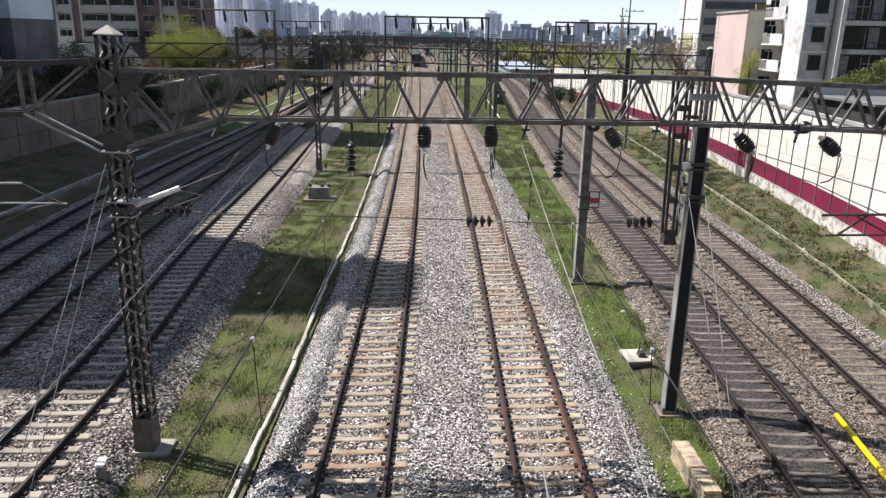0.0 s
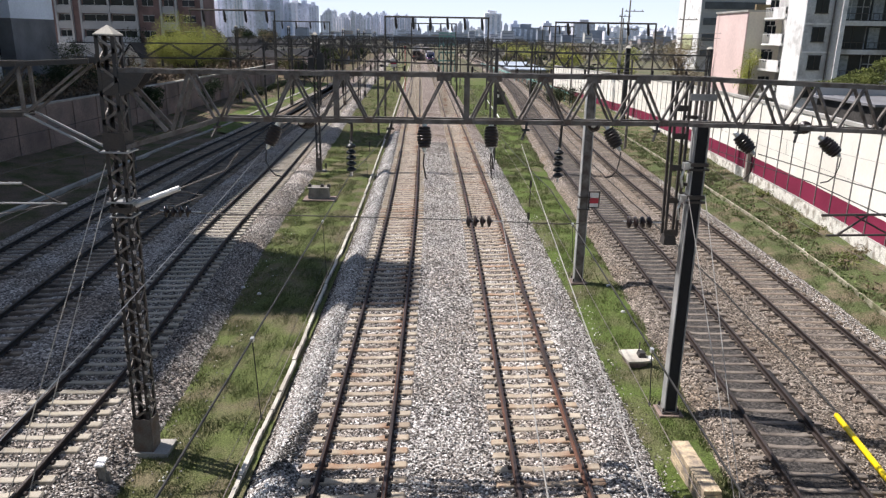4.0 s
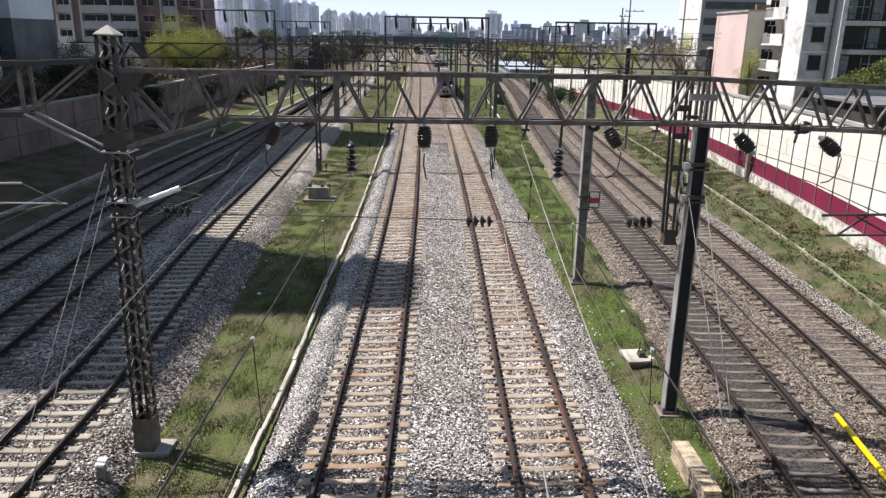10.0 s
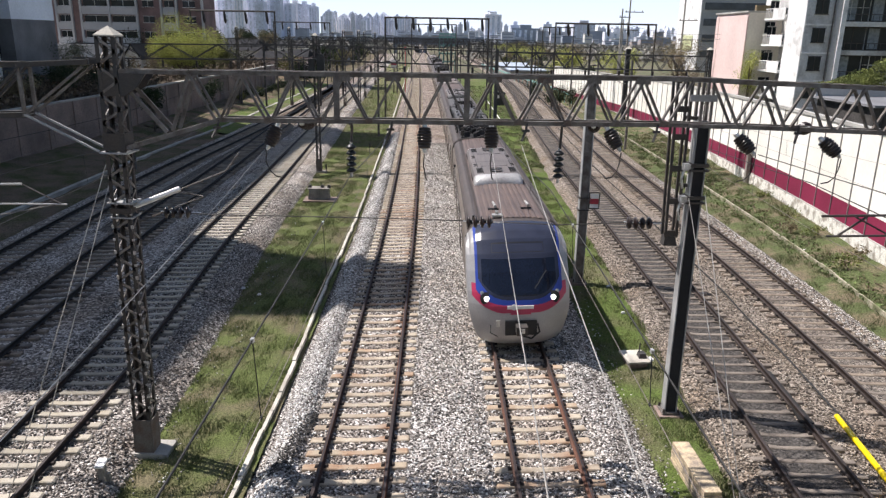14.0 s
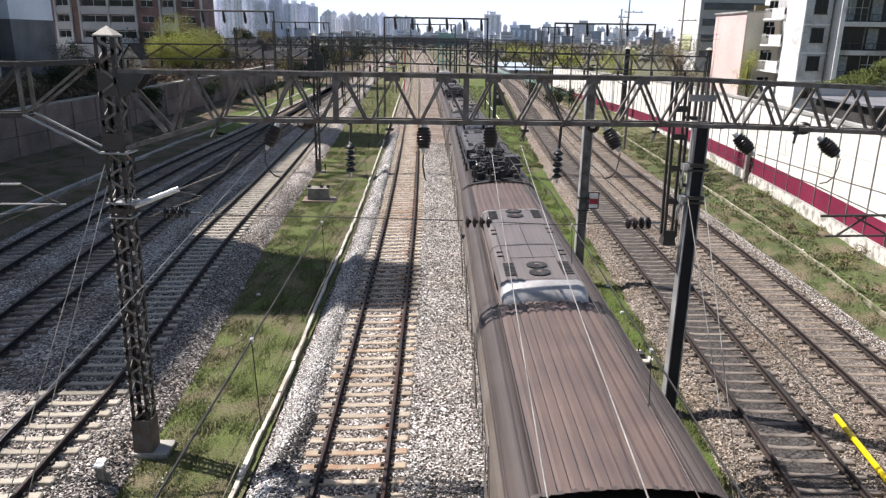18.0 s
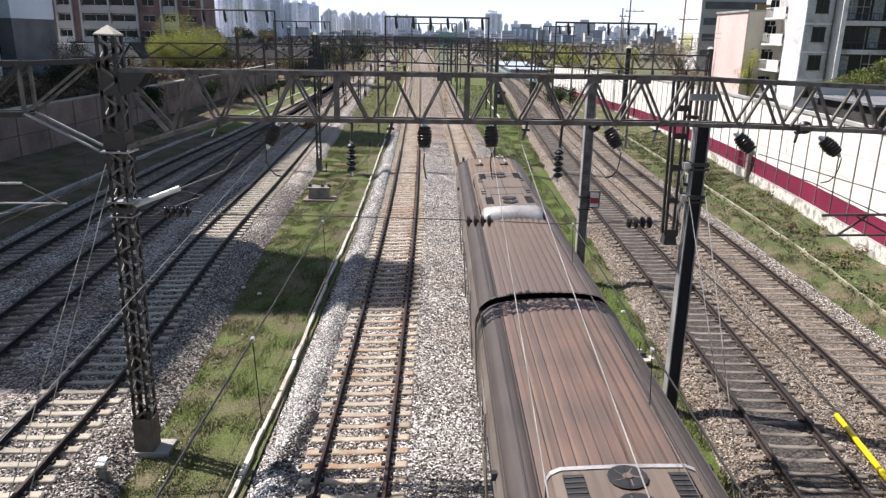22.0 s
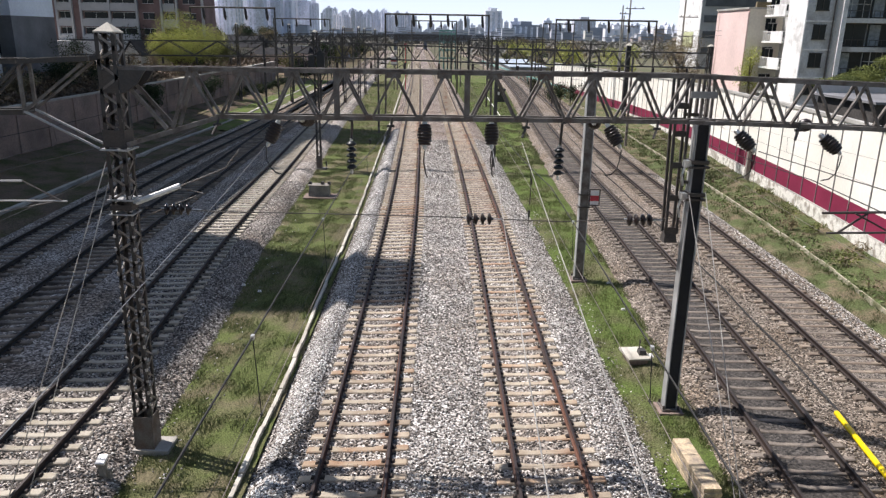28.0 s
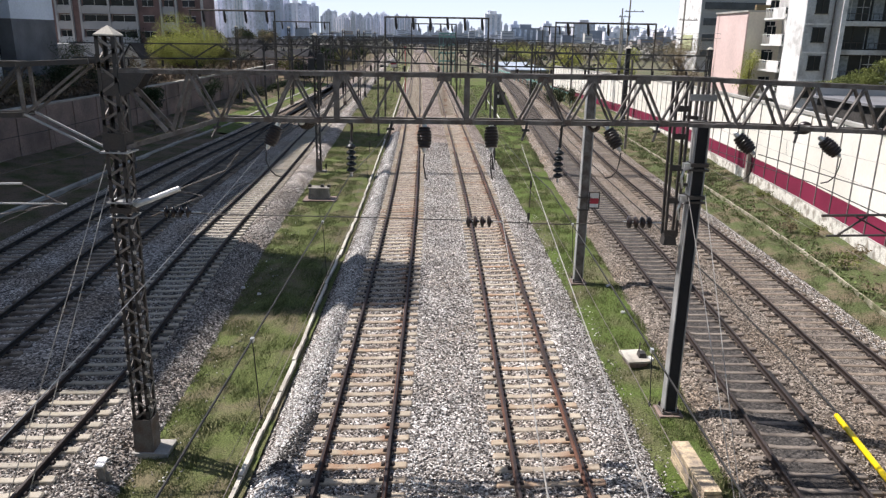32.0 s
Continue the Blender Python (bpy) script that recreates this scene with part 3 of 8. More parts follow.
def truss(t, a, b, depth, width, panel=1.13, m="steel", chord=0.1, brace=0.085, cut=False):
    """A box girder of four chords with zigzag bracing, from a to b along its top middle."""
    a, b = Vector(a), Vector(b)
    d = (b - a).normalized()
    s = Vector((-d.y, d.x, 0)).normalized() * (width / 2)
    dn = Vector((0, 0, -depth))
    n = max(2, round((b - a).length / panel))
    for q in (s, -s):
        for z in (Vector((0, 0, 0)), dn):
            e = a.lerp(b, 0.45 / n) if cut and z.z < 0 else a
            g = Geo().bar(e + q + z, b + q + z, 0.02, chord).bar(e + q * 0.9 + z + Vector((0, 0, chord / 2)), b + q * 0.9 + z + Vector((0, 0, chord / 2)), chord, 0.02)
            part("chord", g, M[m], t)
    n = max(2, round((b - a).length / panel))
    for q in (s, -s):
        for i in range(n):
            p, r, mid_ = a.lerp(b, i / n), a.lerp(b, (i + 1) / n), a.lerp(b, (i + 0.5) / n)
            part("brace", Geo().bar(p + q + dn * 0.03, mid_ + q + dn * 0.97 - (mid_ - p) * 0.12, 0.045, brace, up=s), M[m], t)
            part("brace", Geo().bar(mid_ + q + dn * 0.97 + (mid_ - p) * 0.12, r + q + dn * 0.03, 0.045, brace, up=s), M[m], t)
    for i in range(n + 1):
        p = a.lerp(b, i / n)
        part("tie", Geo().bar(p + s, p - s, 0.05, 0.02), M[m], t)
        p = a.lerp(b, min(i + 0.5, n) / n) + dn
        part("tie", Geo().bar(p + s, p - s, 0.05, 0.02), M[m], t)


def lattice_mast(x, y, z0, z1, w=0.4, cap=True, base=0.9, label="dark riveted lattice mast with a pale pyramid cap", steps_=30, foot=True):
    t = thing("lattice_mast", label, "mast", Matrix.Translation((x, y, z0)), "lattice masts of the gantries")
    h = z1 - z0
    r = w / 2
    for i, j in ((-1, -1), (1, -1), (1, 1), (-1, 1)):
        part("leg", Geo().angle((i * r, j * r, 0), (i * r, j * r, h), 0.075, 0.014, out=(-i, -j)), M["steel_dark"], t)
    n = steps_
    for fx, fy in ((0, -1), (0, 1), (-1, 0), (1, 0)):
        g = Geo()
        for k in range(n):
            za, zb = base + (h - base) * k / n, base + (h - base) * (k + 1) / n
            s = 1 if k % 2 else -1
            p = (s * r, fy * r, za) if fx == 0 else (fx * r, s * r, za)
            q = (-s * r, fy * r, zb) if fx == 0 else (fx * r, -s * r, zb)
            g.bar(p, q, 0.05, 0.014, up=(fx, fy, 0))
        tagged(part("lacing", g, M["lacing_dull"], t, "flat grey lacing bars"), kind="stuff")
    if foot:
        g = Geo()
        for i, j in ((0, -1), (0, 1), (-1, 0), (1, 0)):
            g.box((i * (r + 0.012), j * (r + 0.012), base / 2), (w + 0.05 if i == 0 else 0.02, w + 0.05 if j == 0 else 0.02, base))
        part("skirt_plate", g, M["rust_plate"], t, "weathered brown skirt plate")
        part("footing", Geo().box((0.14, 0.04, -0.1), (w + 0.5, w + 0.3, 0.3), taper=0.94), M["concrete"], t, "square concrete footing")
    if cap:
        c = w / 2 + 0.015
        g = Geo().add([(-c, -c, h), (c, -c, h), (c, c, h), (-c, c, h), (-c, -c, h + 0.03), (c, -c, h + 0.03), (c, c, h + 0.03), (-c, c, h + 0.03), (0, 0, h + 0.21)],
                      [(3, 2, 1, 0), (0, 1, 5, 4), (1, 2, 6, 5), (2, 3, 7, 6), (3, 0, 4, 7), (4, 5, 8), (5, 6, 8), (6, 7, 8), (7, 4, 8)])
        part("cap_roof", g, M["kerb"], t, "pale pyramid cap")
    return t


GL, GR = Vector((-6.94, 15.15, 0)), Vector((6.26, 17.15, 0))
gy = lambda x: 15.2 + 0.04 * (x + 6.94)

left_mast = lattice_mast(GL.x, GL.y, -0.45, 9.1, label="dark riveted lattice mast with a pale cap beside the grass")
left_mast.matrix_world = left_mast.matrix_world @ Matrix.Rotation(radians(1.0), 4, "Y")      # the wires pull it a little over
for z, h in ((6.98, 0.36), (5.5, 0.12)):
    part("gusset_plate", Geo().box((0.0, -0.215, z + 0.45), (0.46, 0.02, h)).box((0.0, 0.215, z + 0.45), (0.46, 0.02, h)).box((-0.22, 0, z + 0.45), (0.02, 0.42, h)).box((0.22, 0, z + 0.45), (0.02, 0.42, h)), M["steel_dark"], left_mast)
for z, w_ in ((7.2, 0.6), (6.12, 0.54), (5.8, 0.5)):
    part("ledge", Geo().box((0, 0, z), (w_, w_ - 0.04, 0.03)), M["mast_grey"], left_mast, "pale bolted ledge")
# small pale blocks paint the sun's glints on the lacing ends
for k in range(18):
    for s in (-1, 1):
        part("batten_end", Geo().box((s * 0.205, -0.2, 1.25 + 0.29 * k), (0.05, 0.03, 0.05 + 0.03 * (k % 2))), M["lacing"], left_mast, "painted sun glint on a lacing end")


def steel_mast(x, y, z0, z1, w, label, light=True):
    """A box mast of dark paint, its flanges coloured pale for the sun on them, with collars and a bolted foot."""
    t = thing("steel_mast", label, "mast", Matrix.Translation((x, y, z0)), "steel masts beside the tracks")
    h = z1 - z0
    part("shaft", Geo().box((0, 0, h / 2), (w, w, h), taper=0.93), M["mast_dark"], t)
    # sunlight on the flanges is put in as a paler colour
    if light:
        part("flange", Geo().box((-w / 2 - 0.015, 0, h / 2), (0.03, w + 0.04, h), taper=1.0), M["mast_grey"], t, "flange coloured pale as if sunlit")
        part("flange", Geo().box((w / 2 + 0.015, 0, h / 2), (0.03, w + 0.04, h), taper=1.0), M["mast_grey"], t, "flange coloured pale as if sunlit")
    part("base_plate", Geo().box((0, 0, 0.02), (w + 0.2, w + 0.2, 0.04)), M["steel"], t)
    for i in (-1, 1):
        for j in (-1, 1):
            part("bolt", Geo().lathe([(0.03, 0), (0.03, 0.1), (0.01, 0.12)], (i * (w / 2 + 0.06), j * (w / 2 + 0.06), 0.03), (0, 0, 1), 6), M["clip"], t)
    part("footing", Geo().box((0, 0, -0.14), (w + 0.4, w + 0.4, 0.24), taper=0.96), M["concrete_dark"], t, "concrete footing")
    return t


right_mast = steel_mast(GR.x, GR.y + 0.12, -0.4, 7.35, 0.27, "black steel gantry mast with a pale flange")
for i in (-1, 1):
    for j in (-1, 1):
        part("head_post", Geo().bar((i * 0.12, j * 0.16, 7.7), (i * 0.12, j * 0.16, 8.75), 0.06, 0.06), M["steel"], right_mast, "grey angle post")
part("head_plate", Geo().box((-0.1, -0.2, 8.3), (0.62, 0.02, 0.16)).box((-0.1, -0.2, 8.72), (0.5, 0.02, 0.12)), M["mast_grey"], right_mast, "pale bolted plate")
for z in (6.3, 5.5):
    part("collar", Geo().box((0, 0, z + 0.4), (0.42, 0.42, 0.09)).box((0, 0, z + 0.28), (0.46, 0.44, 0.05)), M["steel_dark"], right_mast)
    part("clamp_fitting", Geo().box((-0.27, -0.05, z + 0.35), (0.16, 0.2, 0.16)).tube([(-0.3, 0, z + 0.25), (-0.36, -0.02, z + 0.05), (-0.3, -0.02, z - 0.2)], 0.03, 6), M["zinc"], right_mast, "bright zinc clamp")

gantry = thing("overhead_gantry", "grey steel lattice gantry spanning the tracks", "gantry")
truss(gantry, (-5.19, gy(-5.19), 8.41), (5.32, gy(5.32), 8.4), 0.96, 0.42, 1.05, chord=0.085, brace=0.072, cut=True)
for q in (-0.21, 0.21):
    for z in (8.4, 7.44):
        part("chord", Geo().bar((5.32, gy(5.32) + q, z), (6.1, gy(6.1) + q, z - 0.02), 0.085, 0.085), M["steel"], gantry)
for q in (-0.21, 0.21):
    part("chord", Geo().bar((GL.x + 0.2, gy(GL.x + 0.2) + q, 8.42), (-5.19, gy(-5.19) + q, 8.41), 0.085, 0.085), M["steel"], gantry)
    part("brace", Geo().bar((-6.5, gy(-6.5) + q, 8.15), (-5.72, gy(-5.72) + q, 7.2), 0.05, 0.08), M["steel"], gantry)
    part("brace", Geo().bar((-5.6, gy(-5.6) + q, 7.22), (-5.19, gy(-5.19) + q, 8.36), 0.045, 0.07), M["steel"], gantry)
for x in (-2.18, 0.54):
    part("post", Geo().bar((x, gy(x) - 0.22, 7.5), (x, gy(x) - 0.22, 8.4), 0.12, 0.05, up=(0, 1, 0)), M["steel"], gantry)
g = Geo()
for q in (-0.25, 0.22):
    y0 = gy(GL.x) + q
    g.add([(-6.98, y0, 8.38), (-6.02, y0, 8.38), (-6.22, y0, 8.1), (-6.5, y0, 7.92), (-6.98, y0, 7.92), (-6.98, y0 + 0.03, 8.38), (-6.02, y0 + 0.03, 8.38), (-6.22, y0 + 0.03, 8.1), (-6.5, y0 + 0.03, 7.92), (-6.98, y0 + 0.03, 7.92)],
          [(4, 3, 2, 1, 0), (5, 6, 7, 8, 9), (0, 1, 6, 5), (1, 2, 7, 6), (2, 3, 8, 7), (3, 4, 9, 8), (4, 0, 5, 9)])
part("end_plate", g, M["steel_dark"], gantry, "dark gusset plate")
part("knee_bracket", Geo().bar((GL.x + 0.2, gy(GL.x) - 0.2, 6.8), (-4.65, gy(-4.65) - 0.2, 7.44), 0.06, 0.09).bar((GL.x + 0.2, gy(GL.x) + 0.2, 6.8), (-4.65, gy(-4.65) + 0.2, 7.44), 0.06, 0.09), M["steel"], gantry)
for k in range(5):
    u = 0.1 + 0.2 * k
    x, z = GL.x + 0.2 + u * (-4.85 - GL.x), 6.8 + 0.64 * u
    part("tie", Geo().bar((x, gy(x) - 0.2, z), (x, gy(x) + 0.2, z), 0.05, 0.02), M["steel"], gantry)
for x in np.arange(-4.14, 5.0, 1.05):
    part("gusset", Geo().box((x, gy(x) - 0.235, 8.35), (0.3, 0.012, 0.12)), M["rust_plate"], gantry, "rusty gusset plate")
    part("gusset", Geo().box((x + 0.525, gy(x) - 0.235, 7.47), (0.16, 0.012, 0.1)), M["rust_plate"], gantry, "rusty gusset plate")

side_gantry = thing("overhead_gantry", "grey steel lattice gantry over the outer tracks", "gantry")
truss(side_gantry, (5.92, gy(5.92), 8.37), (14.35, 16.1, 8.11), 0.94, 0.4, 1.06, chord=0.085, brace=0.072)
left_gantry = thing("overhead_gantry", "dark steel gantry arm over the shaded tracks", "gantry")
truss(left_gantry, (-19.5, 13.4, 8.4), (-8.45, 14.92, 8.53), 1.0, 0.42, 2.2, m="steel_dark")
for q in (-0.21, 0.21):
    part("chord", Geo().bar((-8.45, 14.92 + q, 8.53), (GL.x - 0.2, GL.y + q, 8.6), 0.1, 0.1), M["steel_dark"], left_gantry)
    part("brace", Geo().bar((-8.45, 14.92 + q, 7.55), (-7.25, 15.08 + q, 8.5), 0.05, 0.05), M["steel"], left_gantry)
    part("post", Geo().bar((-8.45, 14.92 + q, 7.5), (-8.45, 14.92 + q, 8.55), 0.07, 0.05), M["steel"], left_gantry)
for y in (-0.2, 0.2):
    part("stay_rod", Geo().bar((-8.45, 14.9 + y, 7.55), (GL.x - 0.2, GL.y + y - 0.02, 6.78), 0.06, 0.04), M["mast_grey"], left_gantry, "pale stay rod")

drop_post = thing("drop_post", "dark lattice post hung from the gantry beside the mast", "post", Matrix.Translation((5.83, 17.5, 4.23)) @ Matrix.Scale(1.026, 4))
for i in (-1, 1):
    for j in (-1, 1):
        part("leg", Geo().bar((i * 0.13, j * 0.13, 0.2), (i * 0.17 - 0.05, j * 0.17, 3.95), 0.06, 0.06), M["steel_dark"], drop_post)
for z in (0.3, 1.1, 1.9, 2.65, 3.3):
    part("batten", Geo().box((-0.01 * z, -0.15, z), (0.34, 0.02, 0.14)), M["steel_dark"], drop_post)
for z in (1.5, 3.1):
    part("bracket", Geo().bar((0.08, -0.05, z), (0.34, -0.2, z), 0.06, 0.08), M["steel_dark"], drop_post)
part("foot_plate", Geo().box((0, 0, 0.1), (0.32, 0.32, 0.24), taper=0.8), M["steel_dark"], drop_post)

# cross-span wire at contact height, with its insulator strings
span_pts = [(-6.61, gy(-6.61), 5.45), (-4.95, gy(-4.95), 5.37), (-2.04, gy(-2.04), 5.32), (0.48, gy(0.48), 5.26), (2.72, gy(2.72), 5.17), (4.08, gy(4.08), 5.23), (5.15, gy(5.15), 5.24)]
wire("span_wire", span_pts, 0.012, label="thin cross-span wire strung between mast and drop post")
for x, z in ((-5.98, 5.44), (0.65, 5.25), (4.28, 5.24)):
    t = thing("insulator_string", "string of four dark disc insulators on the span wire", "insulator", group="insulator strings")
    for i in range(4):
        xx = x + i * 0.155
        part("disc", Geo().lathe([(0.02, -0.05), (0.13, -0.02), (0.14, 0.01), (0.05, 0.04), (0.03, 0.08)], (xx, gy(xx), z - 0.02), (1, 0.15, 0), 12), M["insulator"], t, smooth=True)
    part("link", Geo().tube([(x - 0.12, gy(x - 0.12), z), (x + 0.75, gy(x + 0.75), z - 0.03)], 0.016, 6), M["zinc"], t, "bright zinc link")

# hanging strain insulators along the bottom chord
for x, z, ax in ((-0.34, 7.38, (0.0, -0.28, -1)), (1.08, 7.4, (0.02, -0.3, -1)), (-3.43, 7.37, (-0.45, -0.25, -1)), (3.58, 7.36, (0.6, -0.35, -1)), (6.43, 7.24, (0.95, -0.4, -1)), (8.33, 7.17, (1.1, -0.35, -1))):
    insulator((x, gy(x) - 0.12, z), ax, 0.56, 0.165, 7)
    tip = Vector((x, gy(x) - 0.12, z)) + Vector(ax).normalized() * 0.62
    side = 1 if ax[0] > 0.1 else -1 if ax[0] < -0.1 else -0.25
    loop = [tip, tip + Vector((-0.02, 0.0, -0.22)), tip + Vector((-0.05 * side, 0.05, -0.42)), tip + Vector((-0.14 * side, 0.12, -0.55)), tip + Vector((-0.26 * side, 0.2, -0.6))]
    wire("jumper_loop", loop, 0.014, label="slack black jumper cable under an insulator", category="cable", group="jumper cables")
for x in (-3.0, 3.35, 8.15):
    insulator((x, gy(x) + 0.18, 7.36), (0.25, 1.0, -0.12), 0.56, 0.15, 7)
# upright insulators that carry the catenary
for x, z in ((-1.89, 7.49), (2.62, 7.39)):
    t = thing("suspension_insulator", "dark green disc insulators hung on a lattice hanger", "insulator", group="suspension insulators")
    y = gy(x) - 0.05
    part("hanger", Geo().tube([(x, y, 7.45), (x - 0.02, y, z - 0.5)], 0.03, 6).box((x, y, 7.41), (0.08, 0.5, 0.04)), M["steel_dark"], t)
    for i in range(5):
        part("disc", Geo().lathe([(0.05, -0.06), (0.07, -0.04), (0.105, -0.01), (0.115, 0.015), (0.05, 0.05)], (x - 0.03, y, z - 0.6 - i * 0.125), (0.05, -0.1, -1), 12), M["insulator_green"], t, smooth=True)
    part("pin", Geo().tube([(x - 0.03, y, z - 0.48), (x - 0.03, y, z - 1.25)], 0.03, 6), M["zinc"], t, "bright zinc pin")
for x in (-1.03, 1.84, 7.76, 4.66, -4.64):
    part("clevis", Geo().tube([(x, gy(x) - 0.2, 7.45), (x - 0.03, gy(x) - 0.25, 7.3), (x - 0.12, gy(x) - 0.35, 7.1)], 0.03, 5).box((x - 0.03, gy(x) - 0.25, 7.3), (0.16, 0.05, 0.05)), M["steel_dark"], gantry)


# ---- overhead lines ----
def catenary(axis, gx, z_c=5.1, z_m=6.12, gantries=(16.0, 52.0, 100.0, 150.0, 205.0), near_drops=(), dark="cable"):
    """Messenger and contact wire of one track with droppers; gx: sideways place at each support; the span over the bridge hangs nearly flat."""
    ys = [-30.0] + list(gantries)
    pts_m, pts_c = [], []
    for i in range(len(ys) - 1):
        a, b = ys[i], ys[i + 1]
        n = 10
        for k in range(n):
            u = k / n
            y = a + (b - a) * u
            x = axis(y) + gx[i] * (1 - u) + gx[i + 1] * u
            pts_m.append((x, y, z_m - (0.14 if i == 0 else 0.55) * 4 * u * (1 - u)))
            pts_c.append((x + 0.04, y, z_c))
    t = thing("catenary_line", "overhead contact wire hung by droppers from its messenger wire", "overhead line", group="catenary lines")
    part("messenger_wire", Geo().tube(pts_m, 0.0115 if dark == "cable" else 0.007, 5), M[dark], t)
    part("contact_wire", Geo().tube(pts_c, 0.0055, 5), M["wire_worn"], t, "worn copper contact wire")
    for i in range(11, min(len(pts_m), 38), 2):
        part("dropper", Geo().tube([pts_m[i], pts_c[i]], 0.006, 3), M["wire"], t)
    for y in near_drops:
        u = (y + 30.0) / 46.0
        x = axis(y) + gx[0] * (1 - u) + gx[1] * u
        z = z_m - 0.14 * 4 * u * (1 - u)
        d = part("dropper", Geo().tube([(x, y, z), (x + 0.04, y, z_c)], 0.006, 5), M["cable"], t)
        part("clamp", Geo().box((x, y, z), (0.035, 0.06, 0.045)), M["zinc"], d, "bright zinc clamp")
        part("clamp", Geo().box((x + 0.04, y, z_c), (0.02, 0.05, 0.03)), M["black_box"], d)
    return t


catenary(A, (0.0, -0.2, 0.2, -0.2, 0.2, -0.2), near_drops=(12.0, 7.1))
catenary(B, (-0.5, 0.0, -0.2, 0.2, -0.2, 0.2), z_m=5.87, near_drops=(13.0, 7.5))
catenary(T1, (0.2, -0.2, 0.2, -0.2, 0.2, -0.2))
catenary(T4, (0.2, -0.2, 0.2, -0.2, 0.2, -0.2))
catenary(T5, (0.2, -0.2, 0.2, -0.2, 0.2, -0.2), dark="wire_bright")
catenary(T2, (0.2, -0.2, 0.2, -0.2, 0.2, -0.2))
wire("feeder_wire", sagging((1.1, gy(1.1) - 0.3, 6.9), (-0.05, -20, 6.6), 0.55), 0.006, "wire_bright", "bright feeder wire from the gantry insulator")
wire("feeder_wire", sagging((1.73, gy(1.73) - 0.3, 7.0), (0.55, -20, 6.7), 0.55), 0.0065, "wire_bright", "bright feeder wire from the gantry clevis")
wire("feeder_wire", sagging((-3.7, gy(-3.7) - 0.3, 6.86), (-1.9, -20, 6.5), 0.5), 0.006, "wire_bright", "bright feeder wire over the side track")
wire("feeder_wire", sagging((6.9, gy(6.9) - 0.3, 6.84), (14.5, -10, 6.8), 0.4), 0.011, "wire", "dark feeder wire over the outer tracks")
wire("feeder_wire", sagging((-3.23, gy(-3.23) + 0.3, 7.24), (-5.0, 52, 7.6), 0.6), 0.011, "wire", "dark feeder wire between gantries")
wire("feeder_wire", sagging((3.9, gy(3.9) + 0.3, 7.25), (4.0, 52, 7.4), 0.6), 0.011, "wire", "dark feeder wire between gantries")
for dz, end in ((6.5, (-8.75, 12.3, -0.3)), (6.05, (-8.3, 12.2, -0.3))):
    wire("guy_wire", [(GL.x - 0.1, GL.y - 0.2, dz), end], 0.011, "wire_bright", "taut pale guy wire from the lattice mast")
for top, foot in (((6.05, 17.0, 5.52), (6.5, 13.3, -0.4)), ((6.44, 17.0, 5.6), (6.62, 13.3, -0.4))):
    wire("guy_wire", [top, foot], 0.011, "wire_bright", "taut pale guy wire from the black mast")

M["zinc_white"] = mat("bright_galvanised_tube", (0.7, 0.7, 0.69), 0.45, 0.1, scale=3, var=0.06)
# bracket arm on the left mast
arm = thing("bracket_arm", "pale tubular bracket arm on the lattice mast", "bracket")
part("tube", Geo().tube([(-6.65, 15.2, 5.55), (-5.68, 15.35, 5.92)], 0.062, 8), M["zinc_white"], arm, "thick pale tube")
part("rod", Geo().tube([(-5.75, 15.35, 5.88), (-4.7, 15.5, 6.3), (-4.4, 15.6, 6.7)], 0.02, 6), M["steel"], arm)
part("rod", Geo().tube([(-5.75, 15.35, 5.86), (-5.2, 15.4, 5.75), (-6.6, 15.2, 5.2)], 0.018, 6), M["steel"], arm)
cant = thing("bracket_arm", "pale registration arm over the shaded tracks", "bracket")
part("tube", Geo().tube([(-12.0, 15.0, 6.0), (-8.9, 15.0, 6.05)], 0.028, 6), M["mast_grey"], cant)
part("tube", Geo().tube([(-11.8, 15.0, 5.6), (-8.0, 15.0, 5.62)], 0.022, 6), M["mast_grey"], cant)
part("rod", Geo().tube([(-8.9, 15.0, 6.05), (-8.1, 15.0, 5.62)], 0.016, 5), M["steel"], cant)
part("rod", Geo().tube([(-8.2, 15.0, 5.62), (-10.6, 14.6, 5.2)], 0.012, 5), M["steel"], cant)

arm_e = thing("bracket_arm", "dark registration arms over the outer track", "bracket")
for a_, b_, r_ in (((9.75, 17.7, 4.95), (13.5, 17.9, 5.0), 0.035), ((9.95, 17.7, 4.42), (13.5, 17.9, 4.45), 0.03), ((10.25, 17.7, 4.45), (10.95, 17.75, 4.95), 0.03), ((10.6, 17.7, 4.95), (11.6, 17.75, 4.45), 0.025)):
    part("tube", Geo().tube([a_, b_], r_, 6), M["steel_dark"], arm_e)
part("upright", Geo().tube([(13.3, 17.9, 4.3), (13.3, 17.9, 7.4)], 0.05, 6).bar((13.3, 17.9, 7.3), (13.3, 16.0, 7.3), 0.08, 0.08).bar((13.3, 16.15, 7.3), (13.3, 16.15, 8.1), 0.06, 0.06), M["steel_dark"], arm_e)
